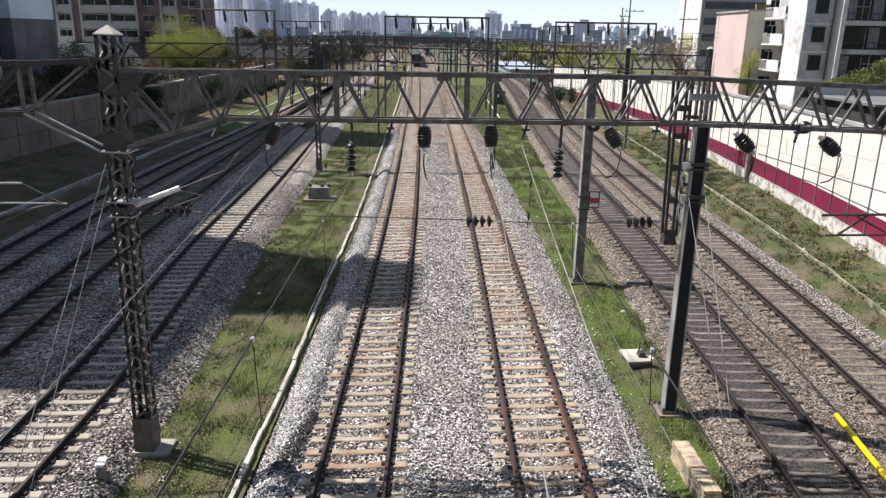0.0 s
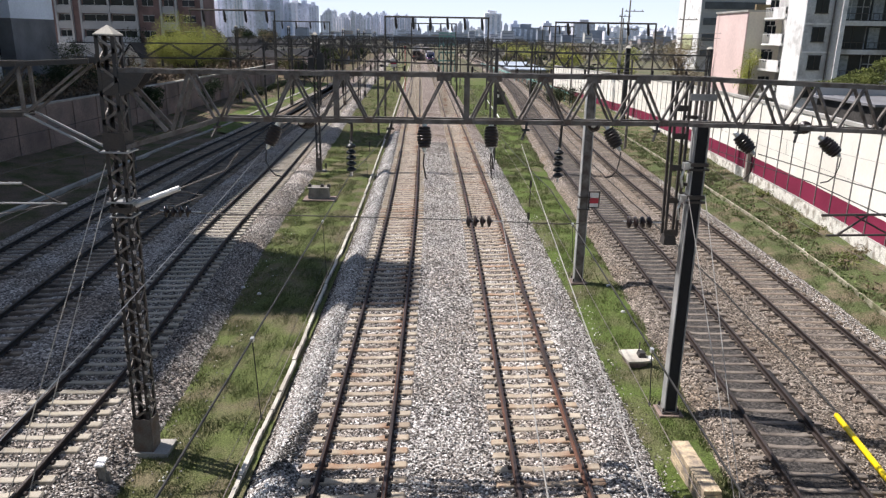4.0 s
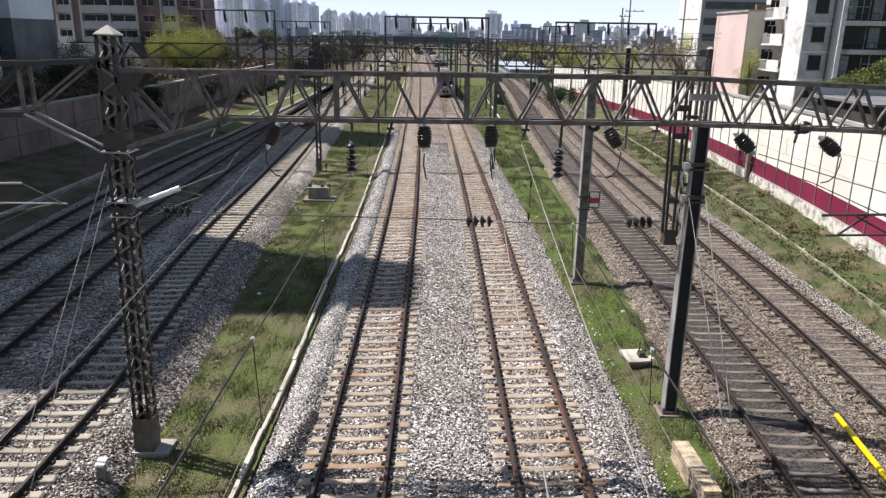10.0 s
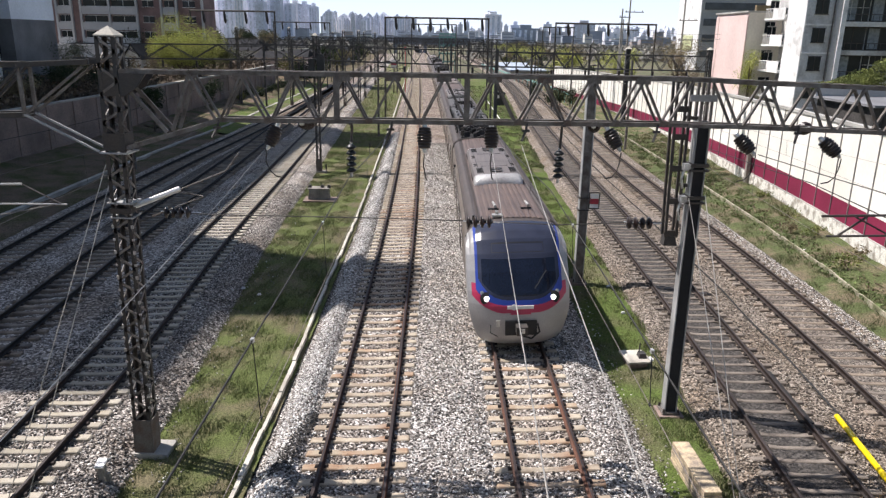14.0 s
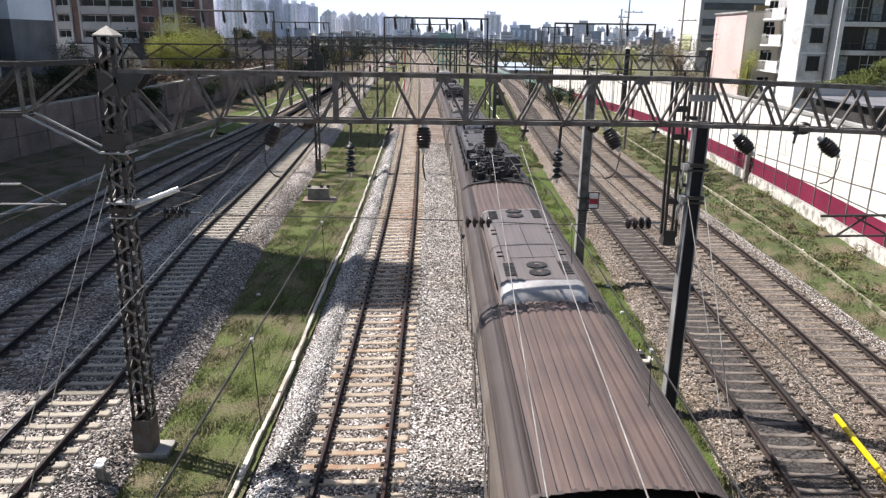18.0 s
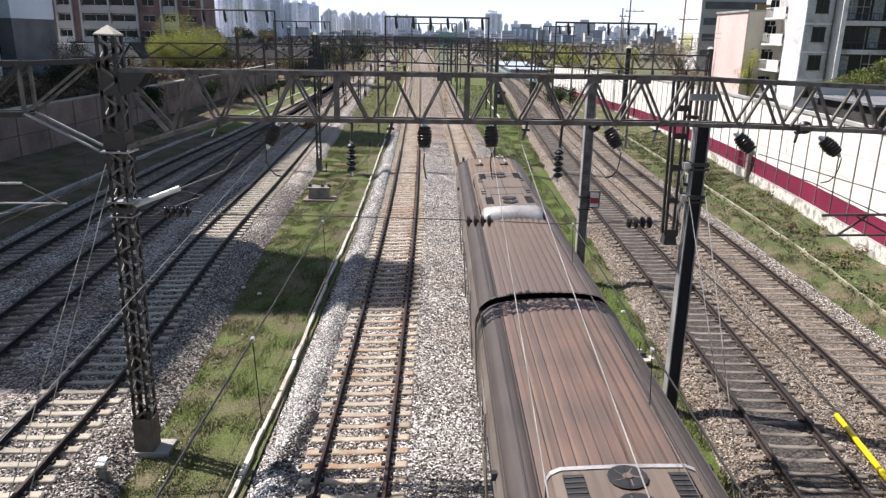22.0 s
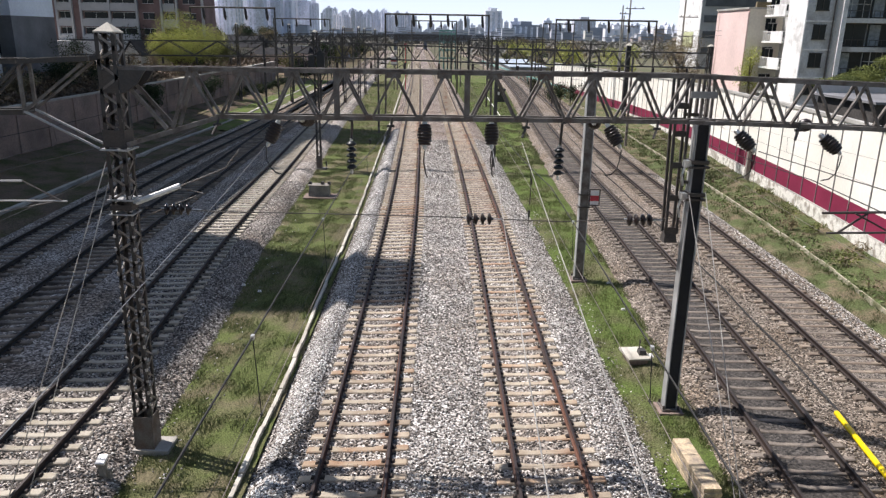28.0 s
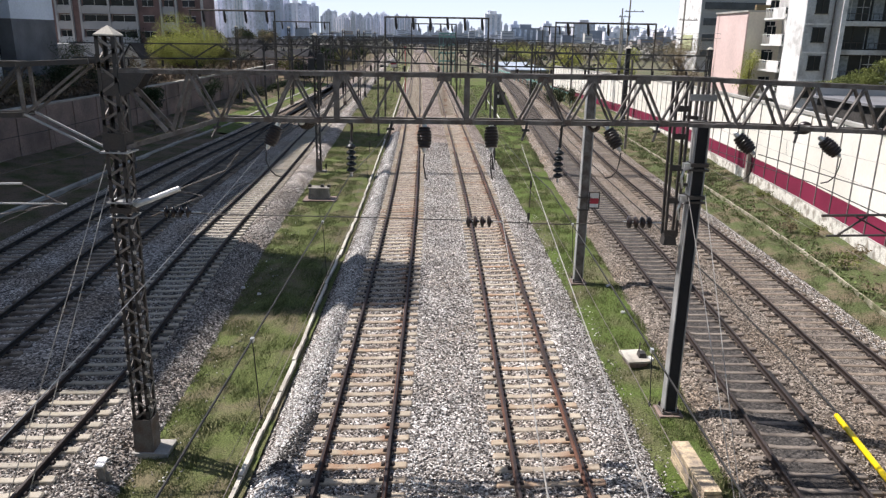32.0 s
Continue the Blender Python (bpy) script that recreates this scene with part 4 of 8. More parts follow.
# second mast with its sign
mast_2 = steel_mast(5.74, 27.9, -0.4, 7.6, 0.3, "grey steel mast in the grass with a small sign")
for s in (mast_2.children):
    if s.name.startswith("shaft"):
        s.data.materials[0] = M["steel"]
for z in (3.05, 3.55):
    part("band", Geo().box((0, 0, z), (0.46, 0.46, 0.05)), M["steel_dark"], mast_2)
M["red"] = mat("red_paint", (0.4, 0.03, 0.05), 0.5, scale=3)
M["white"] = mat("white_paint", (0.72, 0.7, 0.68), 0.5, scale=3, var=0.08)
sign = thing("track_sign", "small red and white plate in a steel frame on the mast", "sign", Matrix.Translation((6.12, 27.68, 3.05)))
part("frame", Geo().box((0, 0, 0.32), (0.42, 0.03, 0.04)).box((0, 0, -0.32), (0.42, 0.03, 0.04)).box((-0.2, 0, 0), (0.04, 0.03, 0.64)).box((0.2, 0, 0), (0.04, 0.03, 0.64)), M["steel_dark"], sign)
part("plate", Geo().box((0, 0, 0), (0.34, 0.012, 0.56)), M["white"], sign, "white plate")
part("red_band", Geo().box((0, -0.01, -0.03), (0.34, 0.008, 0.22)), M["red"], sign, "red band")


# ---- far gantries ----
M["steel_far"] = mat("weathered_far_steel", (0.085, 0.08, 0.076), 0.75, 0, scale=1.2, fine=12, fvar=0.2, col2=(0.05, 0.045, 0.042), space="World")


def far_gantry(y, spans, masts, tall=()):
    """A gantry down the line: spans of (x0, z0, x1, z1, panel) between slim masts; tall masts are laced and capped."""
    t = thing("overhead_gantry", "grey steel lattice gantry far down the line", "gantry", group="gantries down the line")
    c, w = (0.085, 0.045) if y < 60 else (0.08, 0.05)
    for x0, z0, x1, z1, panel in spans:
        g1, g2, g3 = Geo(), Geo(), Geo()
        n = max(2, int((x1 - x0) / panel))
        for q in (-0.2, 0.2):
            g1.bar((x0, y + q, z0), (x1, y + q, z1), c, c)
            g2.bar((x0, y + q, z0 - 1.0), (x1, y + q, z1 - 1.0), c, c)
            for i in range(n):
                a, m_, b = (Vector((x0 + (x1 - x0) * u, y + q, z0 + (z1 - z0) * u)) for u in (i / n, (i + 0.5) / n, (i + 1) / n))
                m_ = m_ - Vector((0, 0, 0.97))
                if y < 60:
                    part("brace", Geo().bar(a, m_, w, w), M["steel_far"], t)
                    part("brace", Geo().bar(m_, b, w, w), M["steel_far"], t)
                else:
                    g3.bar(a, m_, w, w).bar(m_, b, w, w)
        part("top_chord", g1, M["steel_far"], t)
        part("bottom_chord", g2, M["steel_far"], t)
        if g3.f:
            tagged(part("bracing", g3, M["steel_far"], t), kind="stuff")
        for x in np.arange(x0 + 1.5, x1, 2.4):
            part("hanger", Geo().lathe([(0.03, 0), (0.08, 0.05), (0.09, 0.4), (0.03, 0.5)], (x, y, min(z0, z1) - 1.05), (0, 0, -1), 6), M["insulator"], t)
    for x in masts:
        part("mast", Geo().box((x, y, 3.9), (0.24, 0.24, 9.0)), M["steel_far"], t)
    for x, z in tall:
        lattice_mast(x, y, -0.5, z, w=0.34, label="dark lattice mast of a distant gantry", steps_=16)


far_gantry(52.2, ((-26, 8.35, -8.9, 8.45, 3.1), (-8.9, 8.45, 3.9, 8.2, 1.28), (3.9, 8.2, 18.9, 8.1, 1.28)), (3.9, -22.5), ((-8.9, 9.1), (18.9, 8.55)))
box_t = thing("switch_platform", "dark switchgear on a platform by the distant lattice mast", "switchgear", Matrix.Translation((-8.9, 52.2, 6.5)))
part("platform", Geo().box((0.1, -0.4, 0.1), (1.6, 0.9, 0.08)), M["steel_dark"], box_t)
part("cabinet", Geo().box((0.45, -0.5, 0.72), (0.5, 0.5, 1.1)).box((0.45, -0.5, 1.32), (0.34, 0.4, 0.12)), M["black_box"], box_t)
part("cabinet", Geo().box((-0.2, -0.5, 0.62), (0.42, 0.5, 0.9)), M["black_box"], box_t)
for x in (-0.62, -0.4, 0.1, 0.8):
    part("insulator", Geo().lathe([(0.05, 0), (0.1, 0.1), (0.06, 0.2), (0.1, 0.3), (0.06, 0.4), (0.03, 0.5)], (x, -0.6, 0.14 if x < -0.3 else 1.1), (0, 0, 1), 6), M["insulator"], box_t)
for x in (-0.72, 0.9):
    part("upright", Geo().bar((x, -0.7, -0.9), (x, -0.7, 1.2), 0.06, 0.06), M["steel_dark"], box_t)
    part("strut", Geo().bar((x, -0.6, 0.1), (0.05, 0.0, -1.3), 0.06, 0.06), M["steel_dark"], box_t)
part("handrail", Geo().bar((-0.72, -0.7, 1.15), (0.9, -0.7, 1.2), 0.05, 0.05), M["steel_dark"], box_t)
wall_mast = steel_mast(22.15, 88, -0.2, 8.1, 0.5, "black steel mast with a pale cap by the cream wall", light=False)
part("cap_roof", Geo().add([(-0.34, -0.34, 8.3), (0.34, -0.34, 8.3), (0.34, 0.34, 8.3), (-0.34, 0.34, 8.3), (0, 0, 8.65)], [(3, 2, 1, 0), (0, 1, 4), (1, 2, 4), (2, 3, 4), (3, 0, 4)]), M["kerb"], wall_mast, "pale pyramid cap")
far_gantry(100, ((-30, 8.5, 3.6, 8.4, 1.4), (3.6, 8.3, 22, 8.0, 1.4)), (-16.5, 3.6, 12.2, -24, 20), ((-27.5, 9.9), (-20.5, 9.9), (-13.2, 9.7), (-11.2, 9.7)))
far_gantry(119, ((-32, 8.6, 8, 8.4, 1.5),), (2.5, -16, -24, 8), ((-12.4, 9.6),))
far_gantry(150, ((-32, 8.6, 2, 8.5, 1.6), (2, 8.4, 26, 8.2, 1.6)), (2.0, 11.0, -26, 19, -18), ((-13.5, 9.6), (-22.0, 9.6)))
far_gantry(178, ((-34, 8.6, 26, 8.4, 1.8),), (1.4, 11.2, -27, 18, -15.5), ())
far_gantry(205, ((-36, 8.6, 28, 8.4, 1.8),), (0.6, 11.5, -28, 18, -13), ())
far_gantry(255, ((-36, 8.6, 26, 8.4, 2.0),), (-14.5, -1.0, 9.5, -30, 16), ())
far_gantry(310, ((-38, 8.6, 24, 8.4, 2.0),), (-16.5, -3.0, 9.0, -30), ())


def feeder_portal(y, x0, x1, z, hang):
    t = thing("feeder_portal", "tall thin pipe portal carrying feeder insulators", "portal", group="feeder portals")
    for x in (x0, x1):
        part("post", Geo().tube([(x, y, -0.7), (x, y, z)], 0.11, 6), M["steel_dark"], t)
    part("beam", Geo().tube([(x0 - 0.1, y, z), (x1 + 0.1, y, z)], 0.13, 6), M["steel_dark"], t)
    for i in range(hang):
        x = x0 + (x1 - x0) * (i + 0.6) / hang
        part("hanger", Geo().lathe([(0.06, 0), (0.16, 0.2), (0.2, 1.2), (0.08, 1.6)], (x, y, z), (0.1, 0, -1), 6), M["insulator"], t)


feeder_portal(100, -7.6, 6.2, 11.5, 6)
feeder_portal(100, 15.2, 28.6, 11.1, 5)
feeder_portal(100, -33.5, -22.3, 12.0, 4)
feeder_portal(160, -6.5, 3.0, 11.6, 4)
feeder_portal(160, 21.6, 28.2, 11.4, 3)
feeder_portal(160, -36, -24, 11.6, 4)


def line_mast(x, y, side):
    """A slim catenary mast with one registration arm over its track."""
    t = thing("catenary_mast", "slim grey catenary mast with a bracket arm", "mast", Matrix.Translation((x, y, -0.6)), "slim masts down the line")
    part("shaft", Geo().box((0, 0, 4.0), (0.2, 0.2, 8.0), taper=0.8), M["steel"], t)
    part("bracket_tube", Geo().tube([(0, 0, 6.9), (side * 2.6, 0, 6.7)], 0.035, 6), M["steel_dark"], t)
    part("stay_tube", Geo().tube([(0, 0, 5.6), (side * 2.2, 0, 6.65)], 0.03, 6), M["steel_dark"], t)
    part("insulator", Geo().lathe([(0.04, 0), (0.09, 0.08), (0.09, 0.36), (0.03, 0.45)], (side * 0.2, 0, 6.88), (side, 0, 0), 8), M["insulator"], t)


for y in (72, 86, 128, 176, 232):
    line_mast(mid(y) - 5.6, y, 1)
for y in (76, 113, 137, 182, 228):
    line_mast(mid(y) + 5.9, y, -1)
for y in (66, 84, 108, 132, 160):
    line_mast(T5(y) + 2.9, y, -1)


# ---- walls along the line ----
M["beige"] = mat("cream_wall_panel", (0.84, 0.815, 0.745), 0.8, 0, scale=0.25, fine=6, fvar=0.05, bump=0.03, col2=(0.76, 0.73, 0.65), space="World", per_object=0.03)
M["magenta"] = mat("magenta_wall_panel", (0.2, 0.022, 0.056), 0.7, 0, scale=0.4, fine=8, fvar=0.08, bump=0.03, var=0.12, spec=0.2, space="World", per_object=0.04)
M["coping"] = mat("grey_coping", (0.4, 0.39, 0.36), 0.85, 0, scale=0.4, fine=10, space="World")
M["concrete_mid"] = mat("weathered_concrete", (0.3, 0.275, 0.24), 0.9, 0, scale=2.0, fine=20, fvar=0.25, col2=(0.16, 0.145, 0.125), space="World")
M["joint"] = mat("grey_joint_cover", (0.2, 0.19, 0.18), 0.6, 0, space="World")
M["dark_seam"] = mat("dark_seam", (0.12, 0.1, 0.085), 0.8, 0, space="World")


def quad_wall(name, ax, ya, yb, z0, z1, depth, m, parent, gap=0.0, inset=0.0, fall=lambda y: 0.0):
    a, b = Vector((ax(ya) + inset, ya + gap, fall(ya))), Vector((ax(yb) + inset, yb - gap, fall(yb)))
    g = Geo()
    d = Vector((depth, 0, 0))
    vs = [p + Vector((0, 0, z)) for z in (z0, z1) for p in (a, b, b + d, a + d)]
    g.add(vs, [(3, 2, 1, 0), (4, 5, 6, 7), (0, 1, 5, 4), (1, 2, 6, 5), (2, 3, 7, 6), (3, 0, 4, 7)])
    return part(name, g, M[m], parent)


wall_fall = curve_at([(-40, -0.12), (30, -0.15), (56, -0.27), (80, -0.57), (116, -1.25), (150, -1.6)])      # the wall steps down with the ground far off
wall_e = thing("wall_east", "cream and magenta panel wall on a stained concrete base", "wall", kind="structure")
y = -40.0
while y < 140:
    quad_wall("base_panel", wall_x, y, y + 4, -0.7, 0.72, 0.35, "wall_base", wall_e, 0.006, -0.06, wall_fall)
    for k in (0, 2):
        quad_wall("stripe_panel", wall_x, y + k, y + k + 2, 0.79, 1.82, 0.08, "magenta", wall_e, 0.028, 0.0, wall_fall)
        quad_wall("cream_panel", wall_x, y + k, y + k + 2, 1.82, 5.45, 0.08, "beige", wall_e, 0.035, 0.0, wall_fall)
    for k in (0, 2):
        part("joint_strip", Geo().box((wall_x(y + k) - 0.02, y + k, 3.12 + wall_fall(y + k)), (0.05, 0.045, 4.64)), M["joint"], wall_e)
    quad_wall("ledge_strip", wall_x, y, y + 4, 0.72, 0.79, 0.12, "coping", wall_e, 0.004, -0.05, wall_fall)
    quad_wall("backing", wall_x, y, y + 4, 0.7, 5.4, 0.12, "dark_seam", wall_e, 0.0, 0.07, wall_fall)
    quad_wall("coping", wall_x, y, y + 4, 5.45, 5.62, 0.32, "coping", wall_e, 0.0, -0.06, wall_fall)
    y += 4
part("pilaster", Geo().box((wall_x(48.6) - 0.22, 48.6, 0.9), (0.25, 0.3, 3.4)), M["concrete_mid"], wall_e, "grey post before the wall")

wall_w = thing("wall_west", "stained grey concrete retaining wall in shade", "wall", kind="structure")
y = -40.0
while y < 136:
    quad_wall("wall_panel", lwall_x, y, y + 4, -0.6, 3.62, 0.4, "concrete_dark", wall_w, 0.02, -0.4)
    part("rib", Geo().box((lwall_x(y) - 0.0, y, 1.5), (0.18, 0.22, 4.2)), M["concrete_dark"], wall_w)
    quad_wall("coping", lwall_x, y, y + 4, 3.62, 3.75, 0.5, "concrete", wall_w, 0.0, -0.45)
    y += 4
g = Geo().add([(-400, -60, 3.5), (-30.8, -60, 3.5), (-31.2, 60, 3.5), (-31.0, 136, 3.5), (-62, 165, 3.5), (-110, 500, 3.5), (-400, 500, 3.5), (-31.0, 136, -0.75), (-62, 165, -0.75), (-110, 500, -0.75)], [(0, 1, 2, 3, 4, 5, 6), (3, 7, 8, 4), (4, 8, 9, 5)])
tagged(part("terrace", g, M["litter"]), "raised ground behind the retaining wall", "ground", kind="structure")
g = Geo().add([(24.5, -40, 2.0), (300, -40, 2.0), (300, 400, 2.0), (24.5, 180, 2.0)], [(0, 1, 2, 3)])
tagged(part("terrace", g, M["earth"]), "raised ground behind the cream wall", "ground", kind="structure")

M["trough_grey"] = mat("mossy_trough", (0.36, 0.33, 0.25), 0.9, 0, scale=1.4, fine=20, col2=(0.15, 0.15, 0.08), spread=(0.38, 0.55), space="World")
# pale cable troughs
kerb = thing("cable_trough", "pale concrete cable trough along the ballast edge", "cable trough", kind="structure")
kx = curve_at([(4, -4.42), (13.3, -4.41), (18.2, -4.38), (28, -4.5), (40, -4.6), (50, -4.85), (79, -5.6), (169, -8.3), (240, -10.6)])
y = 8.0
rk = random.Random(5)
while y < 90:
    j = rk.uniform(-0.02, 0.02)
    quad_wall("trough_lid", lambda q: kx(q) + j, y, y + 1.0, -0.5, -0.38 + rk.uniform(-0.02, 0.02), 0.11 + rk.uniform(-0.02, 0.015), "kerb", kerb, 0.01, -0.055)
    y += 1.0
quad = Geo().sweep([(-0.08, -0.5), (-0.08, -0.36), (0.08, -0.36), (0.08, -0.5)], [(kx(v), v, 0, 0) for v in range(90, 236, 8)])
part("far_trough", quad, M["kerb"], kerb)
part("trough_pipe", Geo().tube([(kx(v) - 0.5 + 0.02 * math.sin(v), v, -0.44) for v in range(8, 60, 2)], 0.007, 5), M["wire"], kerb, "thin dark cable in the grass")
for nm, ax, w, y0, y1 in (("east", curve_at([(4, 14.0), (24.4, 16.4), (30.5, 17.06), (43, 17.8), (60, 18.4), (100, 19.4), (150, 20)]), 0.07, 8, 120), ("west", curve_at([(4, -23.7), (44, -23.6), (60, -23.8), (84, -23.2), (98, -23.6), (122, -23.8), (160, -25)]), 0.3, 20, 134)):
    t = thing("cable_trough", "weathered concrete cable trough in the bank", "cable trough", kind="structure")
    y = y0
    while y < y1:
        quad_wall("trough_lid", ax, y, y + 1.5, -0.6, -0.28 + rk.uniform(-0.02, 0.02), w, "trough_grey" if nm == "east" else "concrete", t, 0.01, rk.uniform(-0.03, 0.03))
        y += 1.5

# ---- things on the ground ----
slab = thing("inspection_slab", "pale concrete slab with a dark steel fitting in the grass", "slab", Matrix.Translation((6.15, 20.35, -0.42)))
part("slab", Geo().box((0, 0, 0.15), (0.74, 0.9, 0.06), rot=Matrix.Rotation(0.12, 3, "Z")), M["kerb"], slab)
part("pedestal", Geo().box((0, 0, 0.0), (0.56, 0.66, 0.24), rot=Matrix.Rotation(0.12, 3, "Z")), M["concrete_dark"], slab)
part("fitting", Geo().box((0.18, -0.05, 0.26), (0.24, 0.3, 0.14), taper=0.8).tube([(0.1, 0, 0.3), (0.12, 0.02, 0.62)], 0.02, 6), M["steel_dark"], slab, "dark steel fitting")
part("marker", Geo().box((0.4, -0.3, 0.23), (0.1, 0.22, 0.06)), M["white"], slab, "white marker block")

M["tan_concrete"] = mat("tan_concrete", (0.56, 0.44, 0.29), 0.9, 0, scale=3.5, fine=30, fvar=0.3, bump=0.4, dist=0.02, col2=(0.27, 0.22, 0.17), spread=(0.4, 0.58))
stack = thing("slab_stack", "stack of tan concrete trough lids on the verge", "slabs", Matrix.Translation((5.86, 14.0, -0.5)) @ Matrix.Rotation(0.03, 4, "Z"))
for i in range(5):
    part("slab", Geo().box((0.012 * (i % 2), 0.012 * i, 0.05 + i * 0.105), (0.38 + 0.015 * (i % 2), 2.1 - 0.03 * i, 0.09)), M["tan_concrete"], stack)

cab = thing("cable_box", "grey concrete cable box on a slab in the grass", "cable box", Matrix.Translation((-7.35, 42.8, -0.5)))
part("body", Geo().box((0, 0, 0.4), (1.25, 0.75, 0.6), taper=0.9), M["concrete_mid"], cab)
part("lid", Geo().box((0, 0, 0.74), (1.3, 0.8, 0.07)), M["concrete_mid"], cab)
for s in (-0.55, 0.2, 0.6):
    part("lug", Geo().box((s, 0.0, 0.84), (0.22, 0.24, 0.18), taper=0.7), M["steel_dark"], cab)
part("foot_slab", Geo().box((0.1, -0.1, 0.03), (2.0, 1.3, 0.1)), M["concrete_dark"], cab)

marker = thing("marker_post", "short grey post with a white top by the track", "post", Matrix.Translation((-7.35, 13.7, -0.55)))
part("post", Geo().box((0, 0, 0.3), (0.16, 0.14, 0.62), taper=0.9).box((0.1, 0.04, 0.2), (0.1, 0.1, 0.4)), M["concrete_mid"], marker)
part("top", Geo().box((0, 0, 0.66), (0.2, 0.26, 0.05), rot=Matrix.Rotation(0.3, 3, "X")), M["white"], marker, "white cap")

M["yellow"] = mat("yellow_plastic", (0.85, 0.62, 0.0), 0.45, 0, scale=3, var=0.06, bump=0.02)
pipe = thing("cable_guard", "bright yellow plastic cable guard lying on the ballast", "cable guard")
part("tube", Geo().tube([(10.42, 16.6, -0.13), (10.05, 13.83, -0.1), (9.55, 10.0, -0.1)], 0.07, 10), M["yellow"], pipe, smooth=True)
wire("ground_cable", [(T4(v) + 1.93 + 0.03 * math.sin(v), v, -0.2) for v in np.arange(16, 80, 1.0)], 0.035, "cable", "black cable along the ballast between the outer tracks", "cable", "ground cables")


for x, y, h in ((5.35, 41.5, 1.5), (4.6, 36.0, 0.9), (-6.0, 60.5, 0.9), (-8.3, 51.5, 0.6)):
    tagged(part("stake", Geo().tube([(x, y, -0.5), (x + 0.02, y, h - 0.5)], 0.025, 6).box((x + 0.02, y, h - 0.6), (0.12, 0.05, 0.35)), M["steel_dark"]), "thin dark marker stake in the grass", "stake", "marker stakes")
pole = thing("plastic_pipe", "long pale plastic pipe lying in the grass", "pipe")
part("tube", Geo().tube([(7.26, 121.28, -0.42), (7.22, 87.15, -0.42)], 0.06, 8), M["white"], pole)
M["streak"] = mat("black_streak", (0.012, 0.011, 0.01), 0.6, 0, scale=3, fine=20)
# added flat black sheet for a tapering shadow streak; no board lies there
oil = thing("rail_streak", "black sheet standing for a shadow streak along a rail", "board", Matrix.Translation((9.62, 17.7, -0.145)) @ Matrix.Rotation(-0.1, 4, "Z"))
part("board", Geo().add([(-0.17, -1.5, 0), (0.17, -1.5, 0), (0.06, 1.5, 0), (-0.04, 1.5, 0), (-0.16, -1.5, 0.04), (0.16, -1.5, 0.04), (0.05, 1.5, 0.03), (-0.03, 1.5, 0.03)], [(3, 2, 1, 0), (4, 5, 6, 7), (0, 1, 5, 4), (1, 2, 6, 5), (2, 3, 7, 6), (3, 0, 4, 7)]), M["streak"], oil)
lit = thing("litter", "scraps of pale litter on the grass", "litter")
for x, y in ((-6.9, 25.9), (-7.7, 26.6), (6.9, 27.4), (17.6, 33.0), (6.8, 24.5)):
    part("scrap", Geo().box((x, y, -0.42), (0.16, 0.1, 0.07), taper=0.6), M["white"], lit)


# ---- plants ----
def leaf_mat(name, a, b):
    return mat(name, a, 0.7, 0, scale=0.6, fine=9, fvar=0.35, bump=0.0, col2=b, island=0.35, spec=0.25)


M["leaf_lime"] = leaf_mat("lime_leaves", (0.44, 0.45, 0.12), (0.3, 0.31, 0.09))
M["leaf_olive"] = leaf_mat("olive_buds", (0.17, 0.17, 0.06), (0.09, 0.09, 0.035))
M["leaf_dark"] = leaf_mat("dark_leaves", (0.03, 0.05, 0.015), (0.02, 0.03, 0.012))
M["leaf_pine"] = leaf_mat("pine_needles", (0.2, 0.22, 0.06), (0.08, 0.1, 0.03))
M["leaf_weed"] = leaf_mat("rough_weed_leaves", (0.13, 0.175, 0.06), (0.08, 0.11, 0.042))
M["leaf_brown"] = leaf_mat("brown_undergrowth", (0.15, 0.105, 0.072), (0.07, 0.055, 0.036))
M["leaf_far"] = leaf_mat("grey_brown_twigs", (0.27, 0.25, 0.225), (0.19, 0.185, 0.155))
M["leaf_dry"] = leaf_mat("budding_twigs", (0.22, 0.19, 0.1), (0.16, 0.12, 0.08))
M["bark"] = mat("bark", (0.09, 0.07, 0.05), 0.95, 0, scale=3, fine=20, bump=0.5)


